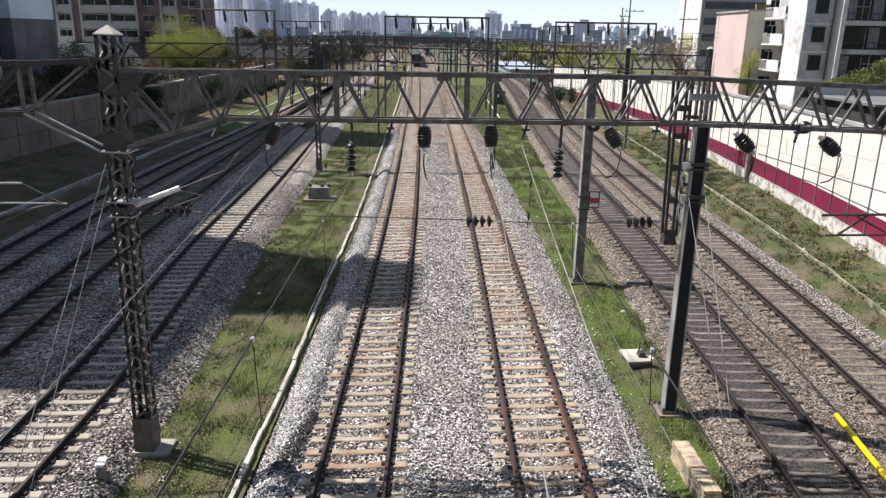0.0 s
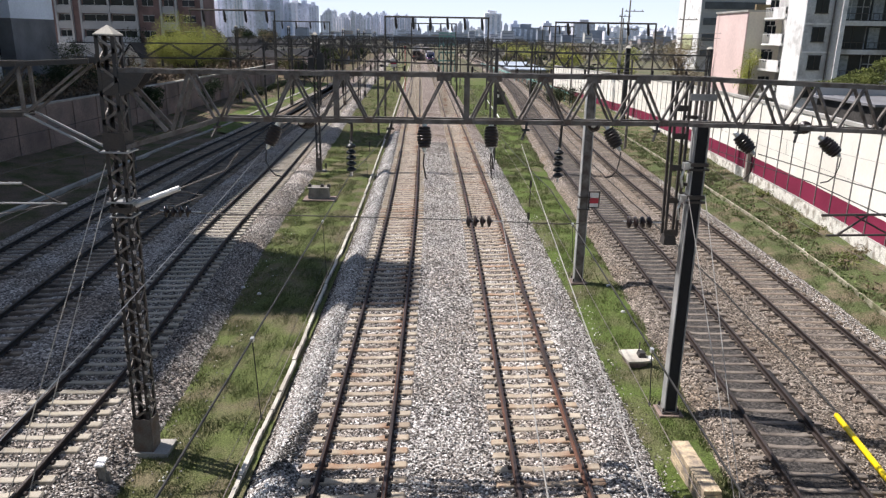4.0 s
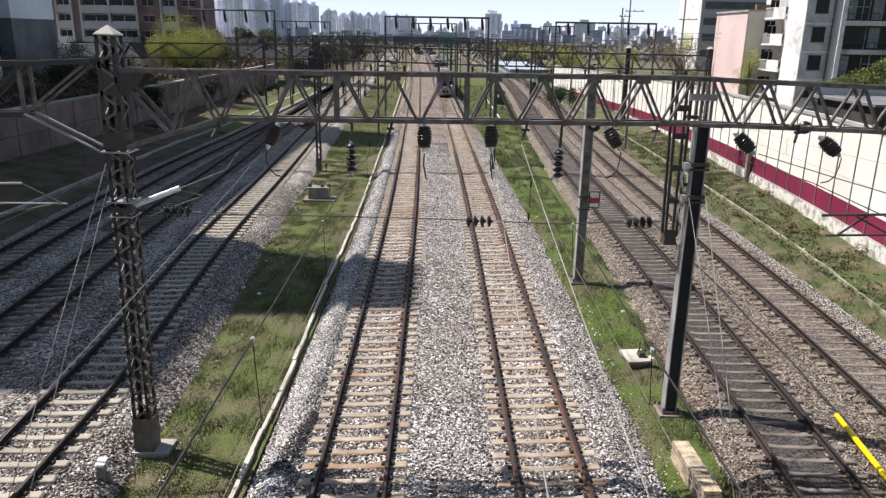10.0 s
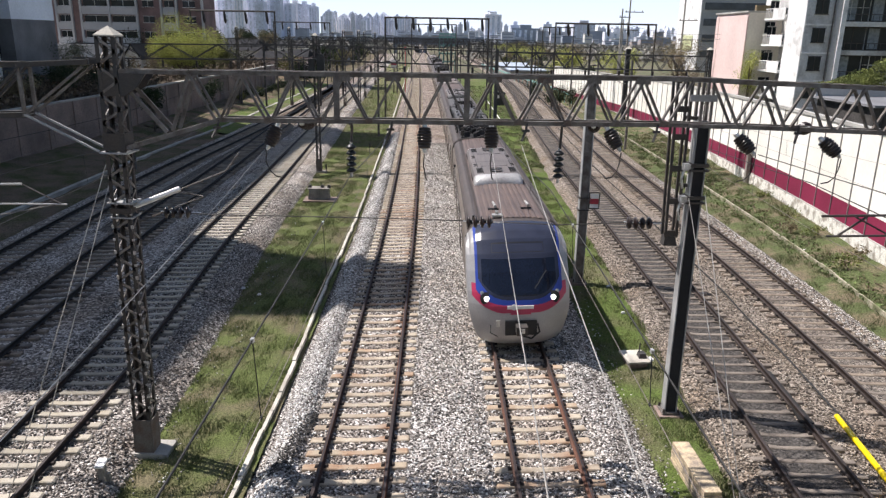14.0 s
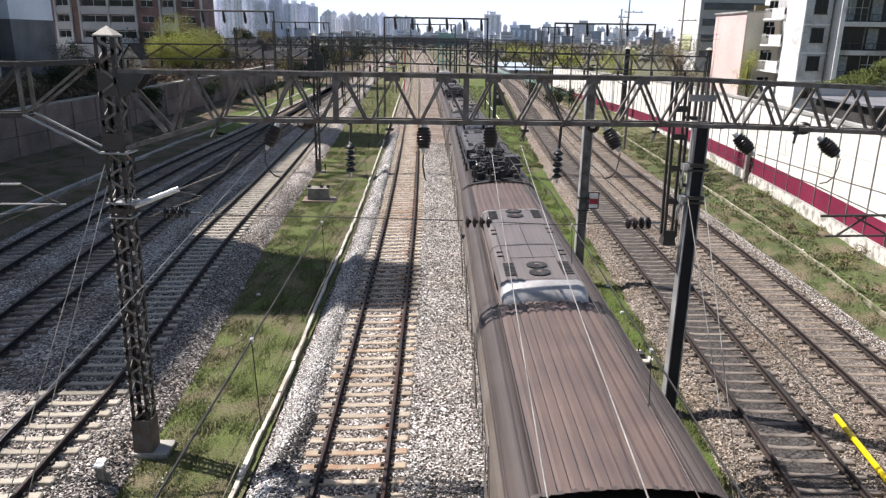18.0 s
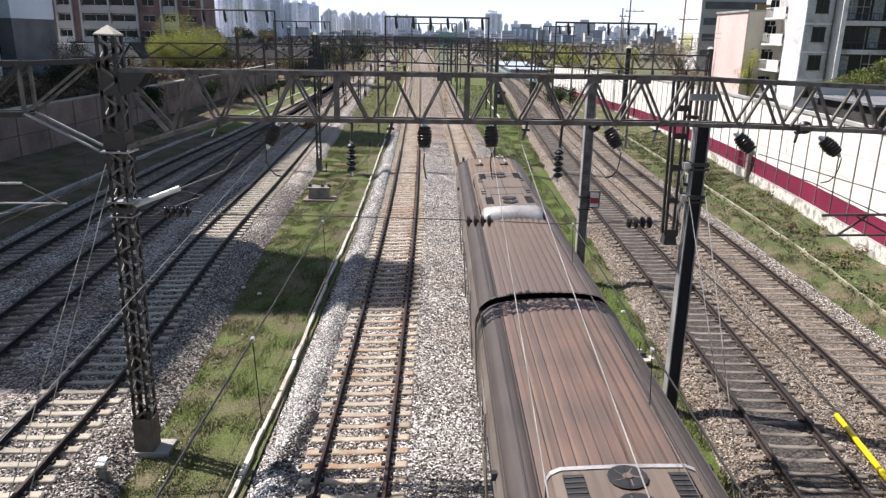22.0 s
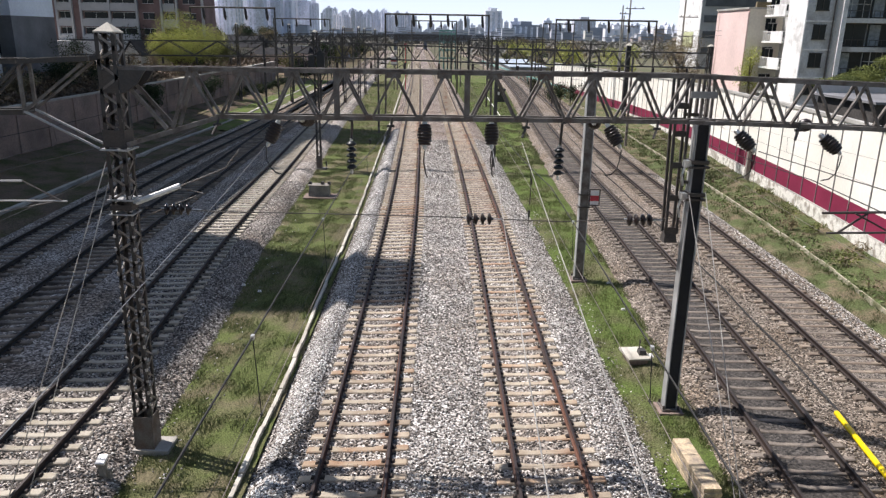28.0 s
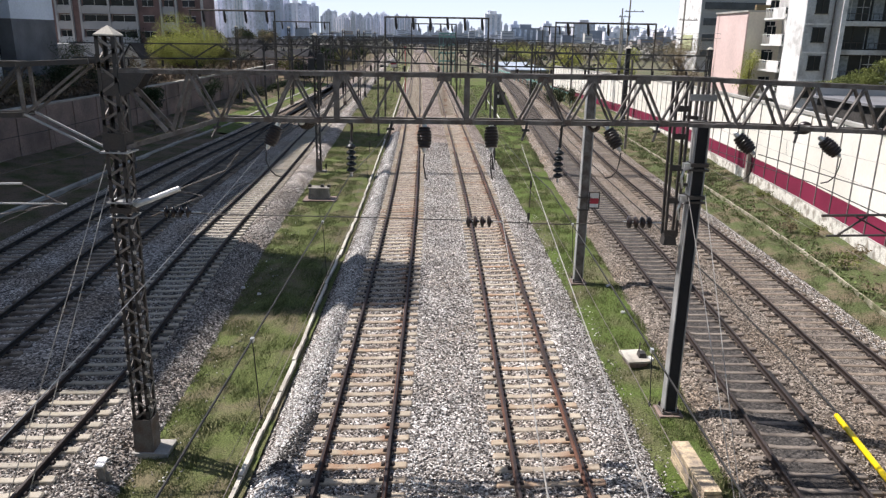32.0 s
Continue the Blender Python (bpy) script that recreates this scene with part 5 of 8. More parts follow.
def tree(x, y, z, h, r, leaves, n=2600, size=0.28, label="", trunk=0.35, squash=0.8, seed=1, name="tree"):
    rr = np.random.RandomState(seed)
    t = thing(name, label, "tree" if name == "tree" else "bush", Matrix.Translation((x, y, z)), "trees beside the line")
    g = Geo()
    g.tube([(0, 0, -0.2), (0.05, 0, h * 0.3), (0.0, 0.1, h * 0.65)], [0.03 * h, 0.022 * h, 0.008 * h], 7)
    lobes = []
    for k in range(9):
        a = 2.4 * k
        rad = r * (0.35 + 0.3 * rr.rand())
        c = Vector((math.cos(a) * r * 0.55 * rr.rand(), math.sin(a) * r * 0.55 * rr.rand(), h * trunk + (h * (1 - trunk)) * (0.2 + 0.62 * rr.rand())))
        c.x += (rr.rand() - 0.5) * r * 0.9
        lobes.append((c, rad))
        g.tube([(0, 0, h * 0.25 + 0.03 * h * k), c * 0.6 + Vector((0, 0, h * 0.12)), c], [0.012 * h, 0.007 * h, 0.003 * h], 5)
    part("trunk", g, M["bark"], t)
    vs, fs = [], []
    for i in range(n):
        c, rad = lobes[i % len(lobes)]
        d = Vector(rr.normal(size=3)).normalized() * rad * (rr.rand() ** 0.45)
        p = c + Vector((d.x, d.y, d.z * squash))
        u, v = Vector(rr.normal(size=3)).normalized() * size, Vector(rr.normal(size=3)).normalized() * size * 0.6
        b = len(vs)
        vs += [p - u, p - v * 0.6, p + u, p + v]
        fs.append((b, b + 1, b + 2, b + 3))
    lg = Geo()
    lg.v, lg.f, lg.mi = vs, fs, [0] * len(fs)
    part("crown", lg, M[leaves], t)
    return t


tree(-33.9, 96, 3.2, 7.6, 4.9, "leaf_lime", 34000, 0.085, "budding lime-green willow behind the wall", 0.2, 0.85, 3)
tree(-36.5, 100, 3.2, 5.6, 3.6, "leaf_olive", 6000, 0.13, "olive-green budding tree beside the willow", 0.15, 0.9, 31)
tree(-31.2, 101, 3.2, 5.4, 2.4, "leaf_olive", 4500, 0.13, "olive-green budding tree beside the willow", 0.2, 0.9, 32)
tree(-27.8, 70, -0.2, 4.4, 1.5, "leaf_dark", 2600, 0.1, "small dark evergreen by the wall", 0.4, 0.9, 5)
tree(-26.6, 84, -0.2, 4.2, 1.4, "leaf_dark", 2600, 0.1, "small dark evergreen by the wall", 0.4, 0.9, 6)
tree(-33.5, 58, 3.4, 2.6, 1.6, "leaf_dry", 1800, 0.09, "low budding shrub behind the wall", 0.1, 0.8, 7)
tree(-34.5, 66, 3.4, 3.4, 2.2, "leaf_dark", 2600, 0.1, "dark shrub behind the wall", 0.1, 0.8, 8)
tree(29.5, 53.5, 2.0, 5.8, 2.2, "leaf_pine", 11000, 0.07, "spreading green pine behind the cream wall", 0.55, 0.35, 9)
tree(32.6, 53.0, 2.0, 6.8, 2.4, "leaf_pine", 12000, 0.07, "spreading green pine behind the cream wall", 0.55, 0.35, 10)
for i in range(15):
    x, y = -33.5 - 3.1 * (i % 4) - 0.2 * i, 100 + 2.6 * i
    tree(x, y, 3.2, 2.6 + 0.7 * (i % 3), 1.9, ("leaf_dark", "leaf_dry", "leaf_olive")[i % 3], 1100, 0.14, "tangled shrub on the bank behind the wall", 0.1, 0.9, 130 + i)
for i in range(9):
    tree(-28.6 + 0.5 * (i % 3), 104 + 3.6 * i, -0.2, 1.3 + 0.4 * (i % 2), 1.0, "leaf_dark" if i % 3 else "leaf_olive", 420, 0.12, "dark bush at the foot of the wall", 0.1, 0.9, 150 + i, "bush")
for i in range(20):
    y = 148 + 9.5 * i
    tree(T3(y) - 7 - 3.0 * (i % 3), y, -0.6, 4.0 + 1.2 * (i % 4), 3.0, ("leaf_dark", "leaf_dry", "leaf_olive", "leaf_dark")[i % 4], 900, 0.3, "dark hedge tree beside the far tracks", 0.05, 0.9, 170 + i)
for i in range(14):
    y = 128 + 13 * i
    tree(T5(y) + 7.0 + 2.5 * (i % 3), y, -0.6, 2.6 + 0.9 * (i % 3), 2.2, ("leaf_olive", "leaf_dry", "leaf_dark")[i % 3], 800, 0.25, "scrubby bush beside the outer tracks", 0.05, 0.9, 200 + i, "bush")
for i, (x, y, h) in enumerate(((-37.5, 76, 3.6), (-41.5, 82, 4.6), (-36.5, 86, 3.4), (-45.0, 92, 5.0), (-35.0, 90, 3.0), (-34.2, 74, 2.6))):
    tree(x, y, 3.4, h, 1.9, "leaf_dark" if i % 2 else "leaf_dry", 1800, 0.09, "tangled dark shrub behind the wall", 0.1, 0.9, 110 + i)
tree(35.2, 84, 2.0, 6.6, 1.5, "leaf_lime", 2200, 0.1, "slim green bamboo thicket by the pink house", 0.1, 1.6, 11)
tree(30.5, 95, 2.0, 7.4, 3.4, "leaf_dry", 3500, 0.1, "bare budding tree behind the wall", 0.15, 0.9, 12)
tree(34.0, 104, 2.0, 7.0, 3.6, "leaf_dry", 3500, 0.1, "bare budding tree behind the wall", 0.15, 0.9, 13)
tree(36.0, 150, 0.5, 8.0, 5.0, "leaf_lime", 5000, 0.16, "budding lime-green tree beyond the wall", 0.1, 0.7, 14)
for i, (x, y) in enumerate(((15.9, 104), (17.3, 106), (18.6, 103), (14.9, 118))):
    tree(x, y, -0.4, 3.2, 1.5, "leaf_dark", 3600, 0.07, "rounded dark evergreen bush beside the track", 0.1, 1.0, 20 + i, "bush")
for i in range(12):
    tree(-60 - 4 * (i % 3) - 1.4 * i, 152 + 18 * i, 3.2, 7 + (i % 3), 4.5, "leaf_dry" if i % 2 else "leaf_dark", 2500, 0.22, "budding tree along the far side of the line", 0.15, 0.7, 40 + i)
for i in range(10):
    tree(30 + 4 * (i % 3), 175 + 22 * i, 0.0, 7 + (i % 3), 5, "leaf_dry" if i % 3 else "leaf_lime", 2500, 0.22, "budding tree along the far side of the line", 0.15, 0.7, 60 + i)
for i, (x, y) in enumerate(((17.9, 30), (18.4, 26), (19.2, 35), (18.9, 31), (19.6, 39), (17.5, 24), (20.3, 44), (18.3, 36))):
    tree(x, y, -0.35, 0.7, 0.7, "leaf_dry" if i % 2 else "leaf_pine", 260, 0.07, "low weedy shrub on the bank", 0.05, 0.6, 80 + i, "bush")


# ---- buildings ----
def paint(name, c, var=0.1, s=0.2):
    M[name] = mat(name, c, 0.85, 0, scale=s, fine=4, fvar=0.08, bump=0.03, var=var, space="World")


paint("grey_render", (0.17, 0.17, 0.178), 0.25, 0.3)
paint("pale_blue_render", (0.78, 0.82, 0.9))
paint("band_render", (0.42, 0.41, 0.4), 0.15)
paint("brick_red", (0.185, 0.12, 0.108), 0.2, 0.5)
paint("pale_render", (0.6, 0.59, 0.56))
paint("pink_render", (0.73, 0.56, 0.52), 0.08)
paint("cream_render", (0.74, 0.69, 0.6))
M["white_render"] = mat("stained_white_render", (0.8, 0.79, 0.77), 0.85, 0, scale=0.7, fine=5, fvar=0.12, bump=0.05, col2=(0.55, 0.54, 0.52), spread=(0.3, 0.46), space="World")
# shaded twin of white_render: the front's shade is put into the grey
M["shaded_white_render"] = mat("stained_shaded_render", (0.62, 0.62, 0.61), 0.85, 0, scale=0.6, fine=5, fvar=0.18, bump=0.05, col2=(0.36, 0.35, 0.34), spread=(0.34, 0.56), space="World")
paint("office_grey", (0.4, 0.4, 0.4))
# far paints: distance haze is put into these pale blue-grey colours
paint("haze_blue", (0.76, 0.78, 0.88))
paint("haze_pale", (0.83, 0.83, 0.88))
paint("haze_dark", (0.6, 0.63, 0.73))
paint("haze_grey", (0.55, 0.56, 0.62))
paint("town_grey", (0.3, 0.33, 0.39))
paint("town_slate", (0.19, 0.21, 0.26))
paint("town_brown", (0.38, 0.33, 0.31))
M["curtain"] = mat("pale_curtain", (0.26, 0.28, 0.29), 0.9, 0, scale=3, fine=12, space="World")
M["roof_dark"] = mat("roof_dark", (0.03, 0.03, 0.032), 0.95, 0, scale=0.5, fine=6, space="World", spec=0.1)
M["glass"] = mat("dark_window_glass", (0.022, 0.026, 0.03), 0.15, 0, scale=0.5, fine=3, bump=0.0, space="World", spec=0.25)
# far glass is paled as well, with the haze in its colour
M["glass_hazed"] = mat("hazed_window_glass", (0.58, 0.62, 0.71), 0.5, 0, scale=0.5, fine=3, bump=0.0, space="World")


def block(t, name, x0, x1, y0, y1, z0, z1, m, label=""):
    return part(name, Geo().box(((x0 + x1) / 2, (y0 + y1) / 2, (z0 + z1) / 2), (x1 - x0, y1 - y0, z1 - z0)), M[m], t, label)


def window(t, x, y, z, w, h, face="s", m="glass", frame_m="pale_render"):
    """A glazed window proud of the wall with a thin frame; s looks to -y, w to -x."""
    if face == "s":
        f = part("window", Geo().box((x, y, z), (w, 0.12, h)), M[m], t)
        part("window_frame", Geo().box((x, y - 0.05, z + h / 2), (w + 0.12, 0.1, 0.08)).box((x, y - 0.05, z - h / 2), (w + 0.16, 0.14, 0.08)).box((x, y - 0.05, z), (0.06, 0.08, h)), M[frame_m], f)
    else:
        f = part("window", Geo().box((x, y, z), (0.12, w, h)), M[m], t)
        part("window_frame", Geo().box((x - 0.05, y, z - h / 2), (0.14, w + 0.16, 0.08)).box((x - 0.05, y, z), (0.08, 0.06, h)), M[frame_m], f)


# grey block at the edge of the terrace
b = thing("grey_building", "tall plain grey building with a pale blue upper part", "building")
block(b, "wall", -75, -46.5, 81.0, 90, 3.4, 10.3, "grey_render")
block(b, "upper_wall", -75, -46.5, 81.0, 90, 10.3, 70, "pale_blue_render", "pale blue upper wall")
for k in range(5):
    window(b, -48.6, 80.98, 7.0 + 3.2 * k, 1.0, 1.7, frame_m="grey_render")
# brick apartment slab behind
ap = thing("apartment_building", "red brick and white banded apartment slab with dark windows", "building")
block(ap, "wall", -79.00, -47.70, 150.6, 158, 3.4, 63, "brick_red")
for k in range(20):
    z = 3.4 + 3.0 * k
    for x0, x1 in ((-76.72, -74.16), (-71.89, -66.67), (-66.20, -61.17), (-55.76, -53.39)):
        block(ap, "spandrel", x0, x1, 150.1, 150.6, z, z + 1.45, "band_render", "pale balcony band")
    if k < 9:
        for x, w in ((-75.44, 2.0), (-69.23, 4.6), (-63.63, 4.6), (-58.70, 2.2), (-54.53, 1.8), (-50.55, 2.4)):
            window(ap, x, 150.5, z + 2.15, w, 1.25)
for x in (-76.91, -73.97, -72.08, -66.43, -60.98, -56.05, -53.01, -47.89):
    block(ap, "pier", x - 0.2, x + 0.2, 150.0, 150.6, 3.4, 63, "band_render", "pale pier")
block(ap, "podium_wall", -79.00, -56.24, 146, 150, 3.4, 6.6, "band_render", "pale low wall")
# low gabled house by the mast
hs = thing("gabled_house", "small pale gabled house behind the wall", "house")
part("wall", Geo().add([(x, y, z) for y in (104, 112) for x, z in ((-44.8, 3.4), (-42.2, 3.4), (-42.2, 5.5), (-43.5, 7.35), (-44.8, 5.5))],
                       [(0, 1, 2, 3, 4), (9, 8, 7, 6, 5), (1, 6, 7, 2), (2, 7, 8, 3), (3, 8, 9, 4), (4, 9, 5, 0)]), M["pale_render"], hs)
for d in (-1, 1):
    part("roof", Geo().bar((-43.5 + d * 0.72, 103.7, 6.45), (-43.5 + d * 0.72, 112.3, 6.45), 0.12, 2.6, up=(d * 1.3, 0, -1.85)), M["roof_dark"], hs)
# blocks beyond the view on the terrace, whose shade falls across the line
for nm, x0, x1, y0, y1, h in (("a", -60, -35, 28.4, 42.5, 45), ("b", -50, -37, 38.4, 43.5, 60), ("c", -70, -46.5, 44.4, 78, 57)):
    t = thing("apartment_building", "tall plain concrete apartment block on the terrace", "building", group="apartment blocks on the terrace")
    block(t, "wall", x0, x1, y0, y1, 3.4, h, "pale_render")
    block(t, "roof", x0 - 0.2, x1, y0, y1, h, h + 0.3, "roof_dark")

# pink house
ph = thing("pink_house", "four-storey house with a sunlit pink gable wall", "house")
block(ph, "wall", 34.75, 45, 85.0, 94.6, 1.8, 12.3, "cream_render")
block(ph, "gable_wall", 34.65, 34.75, 85.05, 94.6, 1.8, 12.3, "pink_render", "pink gable wall")
block(ph, "roof_slab", 34.5, 45, 84.8, 94.8, 12.3, 12.5, "coping")
for z in (4.6, 7.6, 10.7):
    window(ph, 37.2, 84.98, z, 1.1, 1.3)
for y0, y1 in ((85.05, 85.9), (93.8, 94.6)):
    block(ph, "gable_band", 34.6, 34.66, y0, y1, 1.8, 12.0, "pink_render")
part("planter", Geo().box((36.8, 85.5, 12.8), (2.5, 0.4, 0.6)).box((39.5, 85.6, 12.75), (1.2, 0.4, 0.5)), M["leaf_dry"], ph)
# white apartment house
wa = thing("white_apartment_house", "white apartment house with stacked balconies and dark windows", "building")
block(wa, "wall", 36.5, 58, 75.2, 79.2, 1.8, 26, "shaded_white_render")
block(wa, "side_wall", 36.38, 36.5, 75.2, 79.2, 1.8, 26, "white_render", "side wall with its sun painted as white")
block(wa, "rear_wall", 38.6, 58, 79.2, 90, 1.8, 26, "shaded_white_render")
for k in range(7):
    z = 2.6 + 2.75 * k
    window(wa, 37.9, 75.15, z + 1.75, 1.25, 1.4, frame_m="steel_dark")
    zb = z + 0.6                            # the corner balconies stand a little higher than the front ones
    block(wa, "balcony_slab", 36.1, 38.6, 79.2, 84.1, zb, zb + 0.18, "white_render")
    if k > 3:
        block(wa, "balcony_parapet", 36.1, 36.25, 79.25, 84.1, zb + 0.18, zb + 1.2, "white_render", "white parapet")
        block(wa, "balcony_parapet", 36.1, 38.6, 79.2, 79.35, zb + 0.18, zb + 1.2, "white_render", "white parapet")
    else:
        block(wa, "balcony_parapet", 36.75, 38.6, 79.2, 79.35, zb + 0.18, zb + 1.25, "white_render", "white parapet")
        r = part("balcony_rail", Geo().box((36.75, 79.25, zb + 1.18), (1.3, 0.07, 0.07)).box((36.14, 81.6, zb + 1.18), (0.07, 4.8, 0.07)), M["white_render"], wa, "white handrail")
        for i in range(3):
            part("baluster", Geo().box((36.14 + 0.22 * i, 79.25, zb + 0.68), (0.05, 0.04, 1.0)), M["white_render"], r)
        block(wa, "balcony_parapet", 36.1, 36.22, 79.3, 82.0, zb + 0.18, zb + 1.14, "white_render", "white parapet")
        for i in range(5):
            part("baluster", Geo().box((36.14, 82.2 + 0.4 * i, zb + 0.68), (0.04, 0.05, 1.0)), M["white_render"], r)
        part("air_conditioner", Geo().box((38.1, 79.7, zb + 0.55), (0.8, 0.35, 0.65)), M["pale_render"], wa, "pale air-conditioner box")
        part("clothes_rack", Geo().box((36.7, 80.3, zb + 0.9), (0.5, 0.3, 0.7)), M["roof_dark"], wa, "dark things on the balcony")
    window(wa, 38.55, 81.6, zb + 1.5, 2.6, 1.7, "w")
    window(wa, 37.1, 84.15, zb + 1.5, 0.9, 1.2)
    block(wa, "balcony_slab", 39.8, 56, 74.0, 75.2, z - 0.1, z + 0.12, "shaded_white_render")
    block(wa, "balcony_parapet", 39.8, 56, 73.95, 74.1, z + 0.12, z + (1.15 if k > 3 else 0.35), "shaded_white_render", "parapet greyed for shade")
    if k <= 3:
        part("balcony_rail", Geo().box((46.0, 74.0, z + 1.05), (12.4, 0.05, 0.06)), M["steel_dark"], wa)
        for i in range(19):
            part("baluster", Geo().box((40.1 + i * 0.6, 74.0, z + 0.7), (0.04, 0.04, 0.7)), M["steel_dark"], wa)
    for i, x in enumerate((41.3, 44.0, 46.8, 49.6)):
        window(wa, x, 75.1, z + 1.5, 2.5, 2.2, frame_m="steel_dark")
        if (i + k) % 3 < 2:
            part("curtain", Geo().box((x - 0.55, 75.03, z + 1.5), (1.1, 0.03, 2.0)), M["curtain"], wa, "pale curtain behind the glass")
        if (i + 2 * k) % 3 == 0:
            part("glazing_bar", Geo().box((x - 0.6, 75.02, z + 1.5), (0.06, 0.06, 2.2)).box((x + 0.6, 75.02, z + 1.5), (0.06, 0.06, 2.2)).box((x, 75.02, z + 1.7), (2.5, 0.06, 0.06)), M["shaded_white_render"], wa)
    block(wa, "string_course", 36.5, 39.35, 75.1, 75.2, z - 0.05, z + 0.12, "white_render")
part("downpipe", Geo().tube([(39.1, 75.05, 1.8), (39.1, 75.05, 26)], 0.07, 6), M["steel"], wa)
block(wa, "downpipe_pier", 39.35, 39.8, 73.9, 75.2, 1.8, 26, "white_render", "white pier")
# office block far behind
M["office_glass"] = mat("grey_blue_office_glass", (0.075, 0.082, 0.095), 0.3, 0, scale=0.5, fine=3, bump=0.0, space="World")
of = thing("office_building", "pale office block with dark window bands", "building")
block(of, "wall", 59.3, 100, 172, 188, 0, 45, "office_grey")
# sun on this side is painted as white, against the grey front
block(of, "side_wall", 59.1, 59.3, 172, 188, 0, 45, "white_render", "side wall with its sun painted as white")
for k in range(10):
    part("window_band", Geo().box((80, 171.95, 6.2 + 3.5 * k), (40.2, 0.2, 1.55)), M["office_glass"], of)
M["sign_green"] = mat("yellow_green_sign", (0.5, 0.52, 0.3), 0.6)
part("sign_panel", Geo().box((59.0, 179, 8.6), (0.15, 7, 3.4)), M["sign_green"], of, "faded yellow-green sign panel")
# sheds behind the cream wall
sh = thing("shed", "low shed behind the cream wall, darkened for shade", "shed")
# dark tones put the front's shade into the wall colour
M["shed_wall"] = mat("shade_dark_shed_wall", (0.085, 0.08, 0.075), 0.9, 0, scale=0.8, fine=8, fvar=0.3, col2=(0.045, 0.042, 0.04), space="World", spec=0.2)
block(sh, "wall", 26.4, 40, 44.0, 51, 1.9, 5.45, "shed_wall")
block(sh, "roof", 26.1, 40.3, 43.6, 51.4, 5.45, 5.6, "grey_render")
block(sh, "parapet", 26.2, 40.2, 51.0, 51.3, 5.6, 6.25, "band_render", "pale low parapet")
part("door", Geo().box((28.5, 43.97, 3.4), (3.0, 0.08, 3.0)), M["steel_dark"], sh)
part("window", Geo().box((33.5, 43.97, 4.4), (2.2, 0.08, 1.2)), M["glass"], sh)


for x, y, w, h, m in ((-33.5, 170, 5.0, 5.8, "pink_render"), (-41, 176, 7.0, 5.2, "town_brown"), (-50, 188, 8.0, 6.5, "pale_render"), (-38, 205, 7.0, 5.0, "town_grey"), (-47, 230, 9.0, 7.0, "cream_render"), (-36, 250, 8.0, 5.6, "town_slate"), (-58, 215, 9.0, 7.5, "town_grey")):
    t = thing("town_house", "low house with a dark gabled roof beyond the hedge", "house", group="houses beside the far tracks")
    block(t, "wall", x - w / 2, x + w / 2, y, y + 8, -0.7, h - 1.6, m)
    part("roof", Geo().add([(x - w / 2 - 0.4, y - 0.4, h - 1.6), (x + w / 2 + 0.4, y - 0.4, h - 1.6), (x + w / 2 + 0.4, y + 8.4, h - 1.6), (x - w / 2 - 0.4, y + 8.4, h - 1.6), (x - w / 2, y + 4, h), (x + w / 2, y + 4, h)],
                           [(0, 1, 5, 4), (2, 3, 4, 5), (1, 2, 5), (3, 0, 4), (3, 2, 1, 0)]), M["roof_dark"], t)
    for q in (-0.25, 0.25):
        window(t, x + q * w, y - 0.02, h - 3.2, 1.2, 1.2)

# ---- utility poles ----
def utility_pole(x, y, h, arms, z0=1.8):
    t = thing("utility_pole", "grey utility pole with crossarms and small insulators", "pole", Matrix.Translation((x, y, z0)), "utility poles")
    part("pole", Geo().tube([(0, 0, 0), (0, 0, h)], [0.16, 0.1], 8), M["concrete"], t)
    for z, w in arms:
        part("crossarm", Geo().box((w * 0.25, 0, z), (w, 0.1, 0.1)), M["steel"], t)
        for i in range(3):
            part("insulator", Geo().lathe([(0.03, 0), (0.07, 0.05), (0.07, 0.2), (0.02, 0.25)], (w * 0.25 + (i - 1) * w * 0.42, 0, z), (0, 0, 1), 6), M["mast_grey"], t)


utility_pole(25.9, 104, 13.5, ((11.0, 2.6), (8.6, 1.8)))
utility_pole(30.9, 96, 13.0, ((9.8, 2.4), (7.4, 2.0)))
utility_pole(24.9, 104, 11.4, ((10.3, 1.6), (9.4, 1.2)))
utility_pole(29.5, 122, 10.5, ((7.0, 2.2),))
for z in (0.0, 0.6):
    wire("power_line", sagging((25.9, 104, 10.5 + z), (30.9, 96, 9.3 + z), 0.2), 0.02, "wire", "dark power line between utility poles")
    wire("power_line", sagging((30.9, 96, 9.3 + z), (60, 70, 12 + z), 0.6), 0.02, "wire", "dark power line between utility poles")

# ---- far along the line ----
br = thing("road_bridge", "dark road bridge far across the line", "bridge")
block(br, "deck", -27, 15, 430, 442, 4.6, 8.2, "town_slate")
block(br, "parapet", -27, 15, 429.6, 430, 8.2, 8.8, "town_grey")
for x in (-28, -10.5, 15):
    block(br, "pier", x, x + 1.5, 430, 442, -0.7, 8.2, "town_slate")
paint("blue_roof", (0.33, 0.38, 0.44), 0.15)
paint("teal_paint", (0.2, 0.38, 0.35), 0.1)
pf = thing("blue_roof_shed", "long shed with a pale blue roof beside the line", "shed")
block(pf, "wall", 17.5, 27, 185, 240, -0.7, 1.1, "office_grey")
block(pf, "roof", 17, 27.5, 184, 241, 1.1, 1.4, "blue_roof")
fe = thing("fence", "teal painted fence along the outer track", "fence")
for i in range(24):
    y = 110 + 5 * i
    part("post", Geo().box((wall_x(y) - 3.2, y, 0.3), (0.12, 0.12, 1.8)), M["teal_paint"], fe)
    part("rail", Geo().bar((wall_x(y) - 3.2, y, 1.0), (wall_x(y + 5) - 3.2, y + 5, 1.0), 0.12, 0.3), M["teal_paint"], fe)
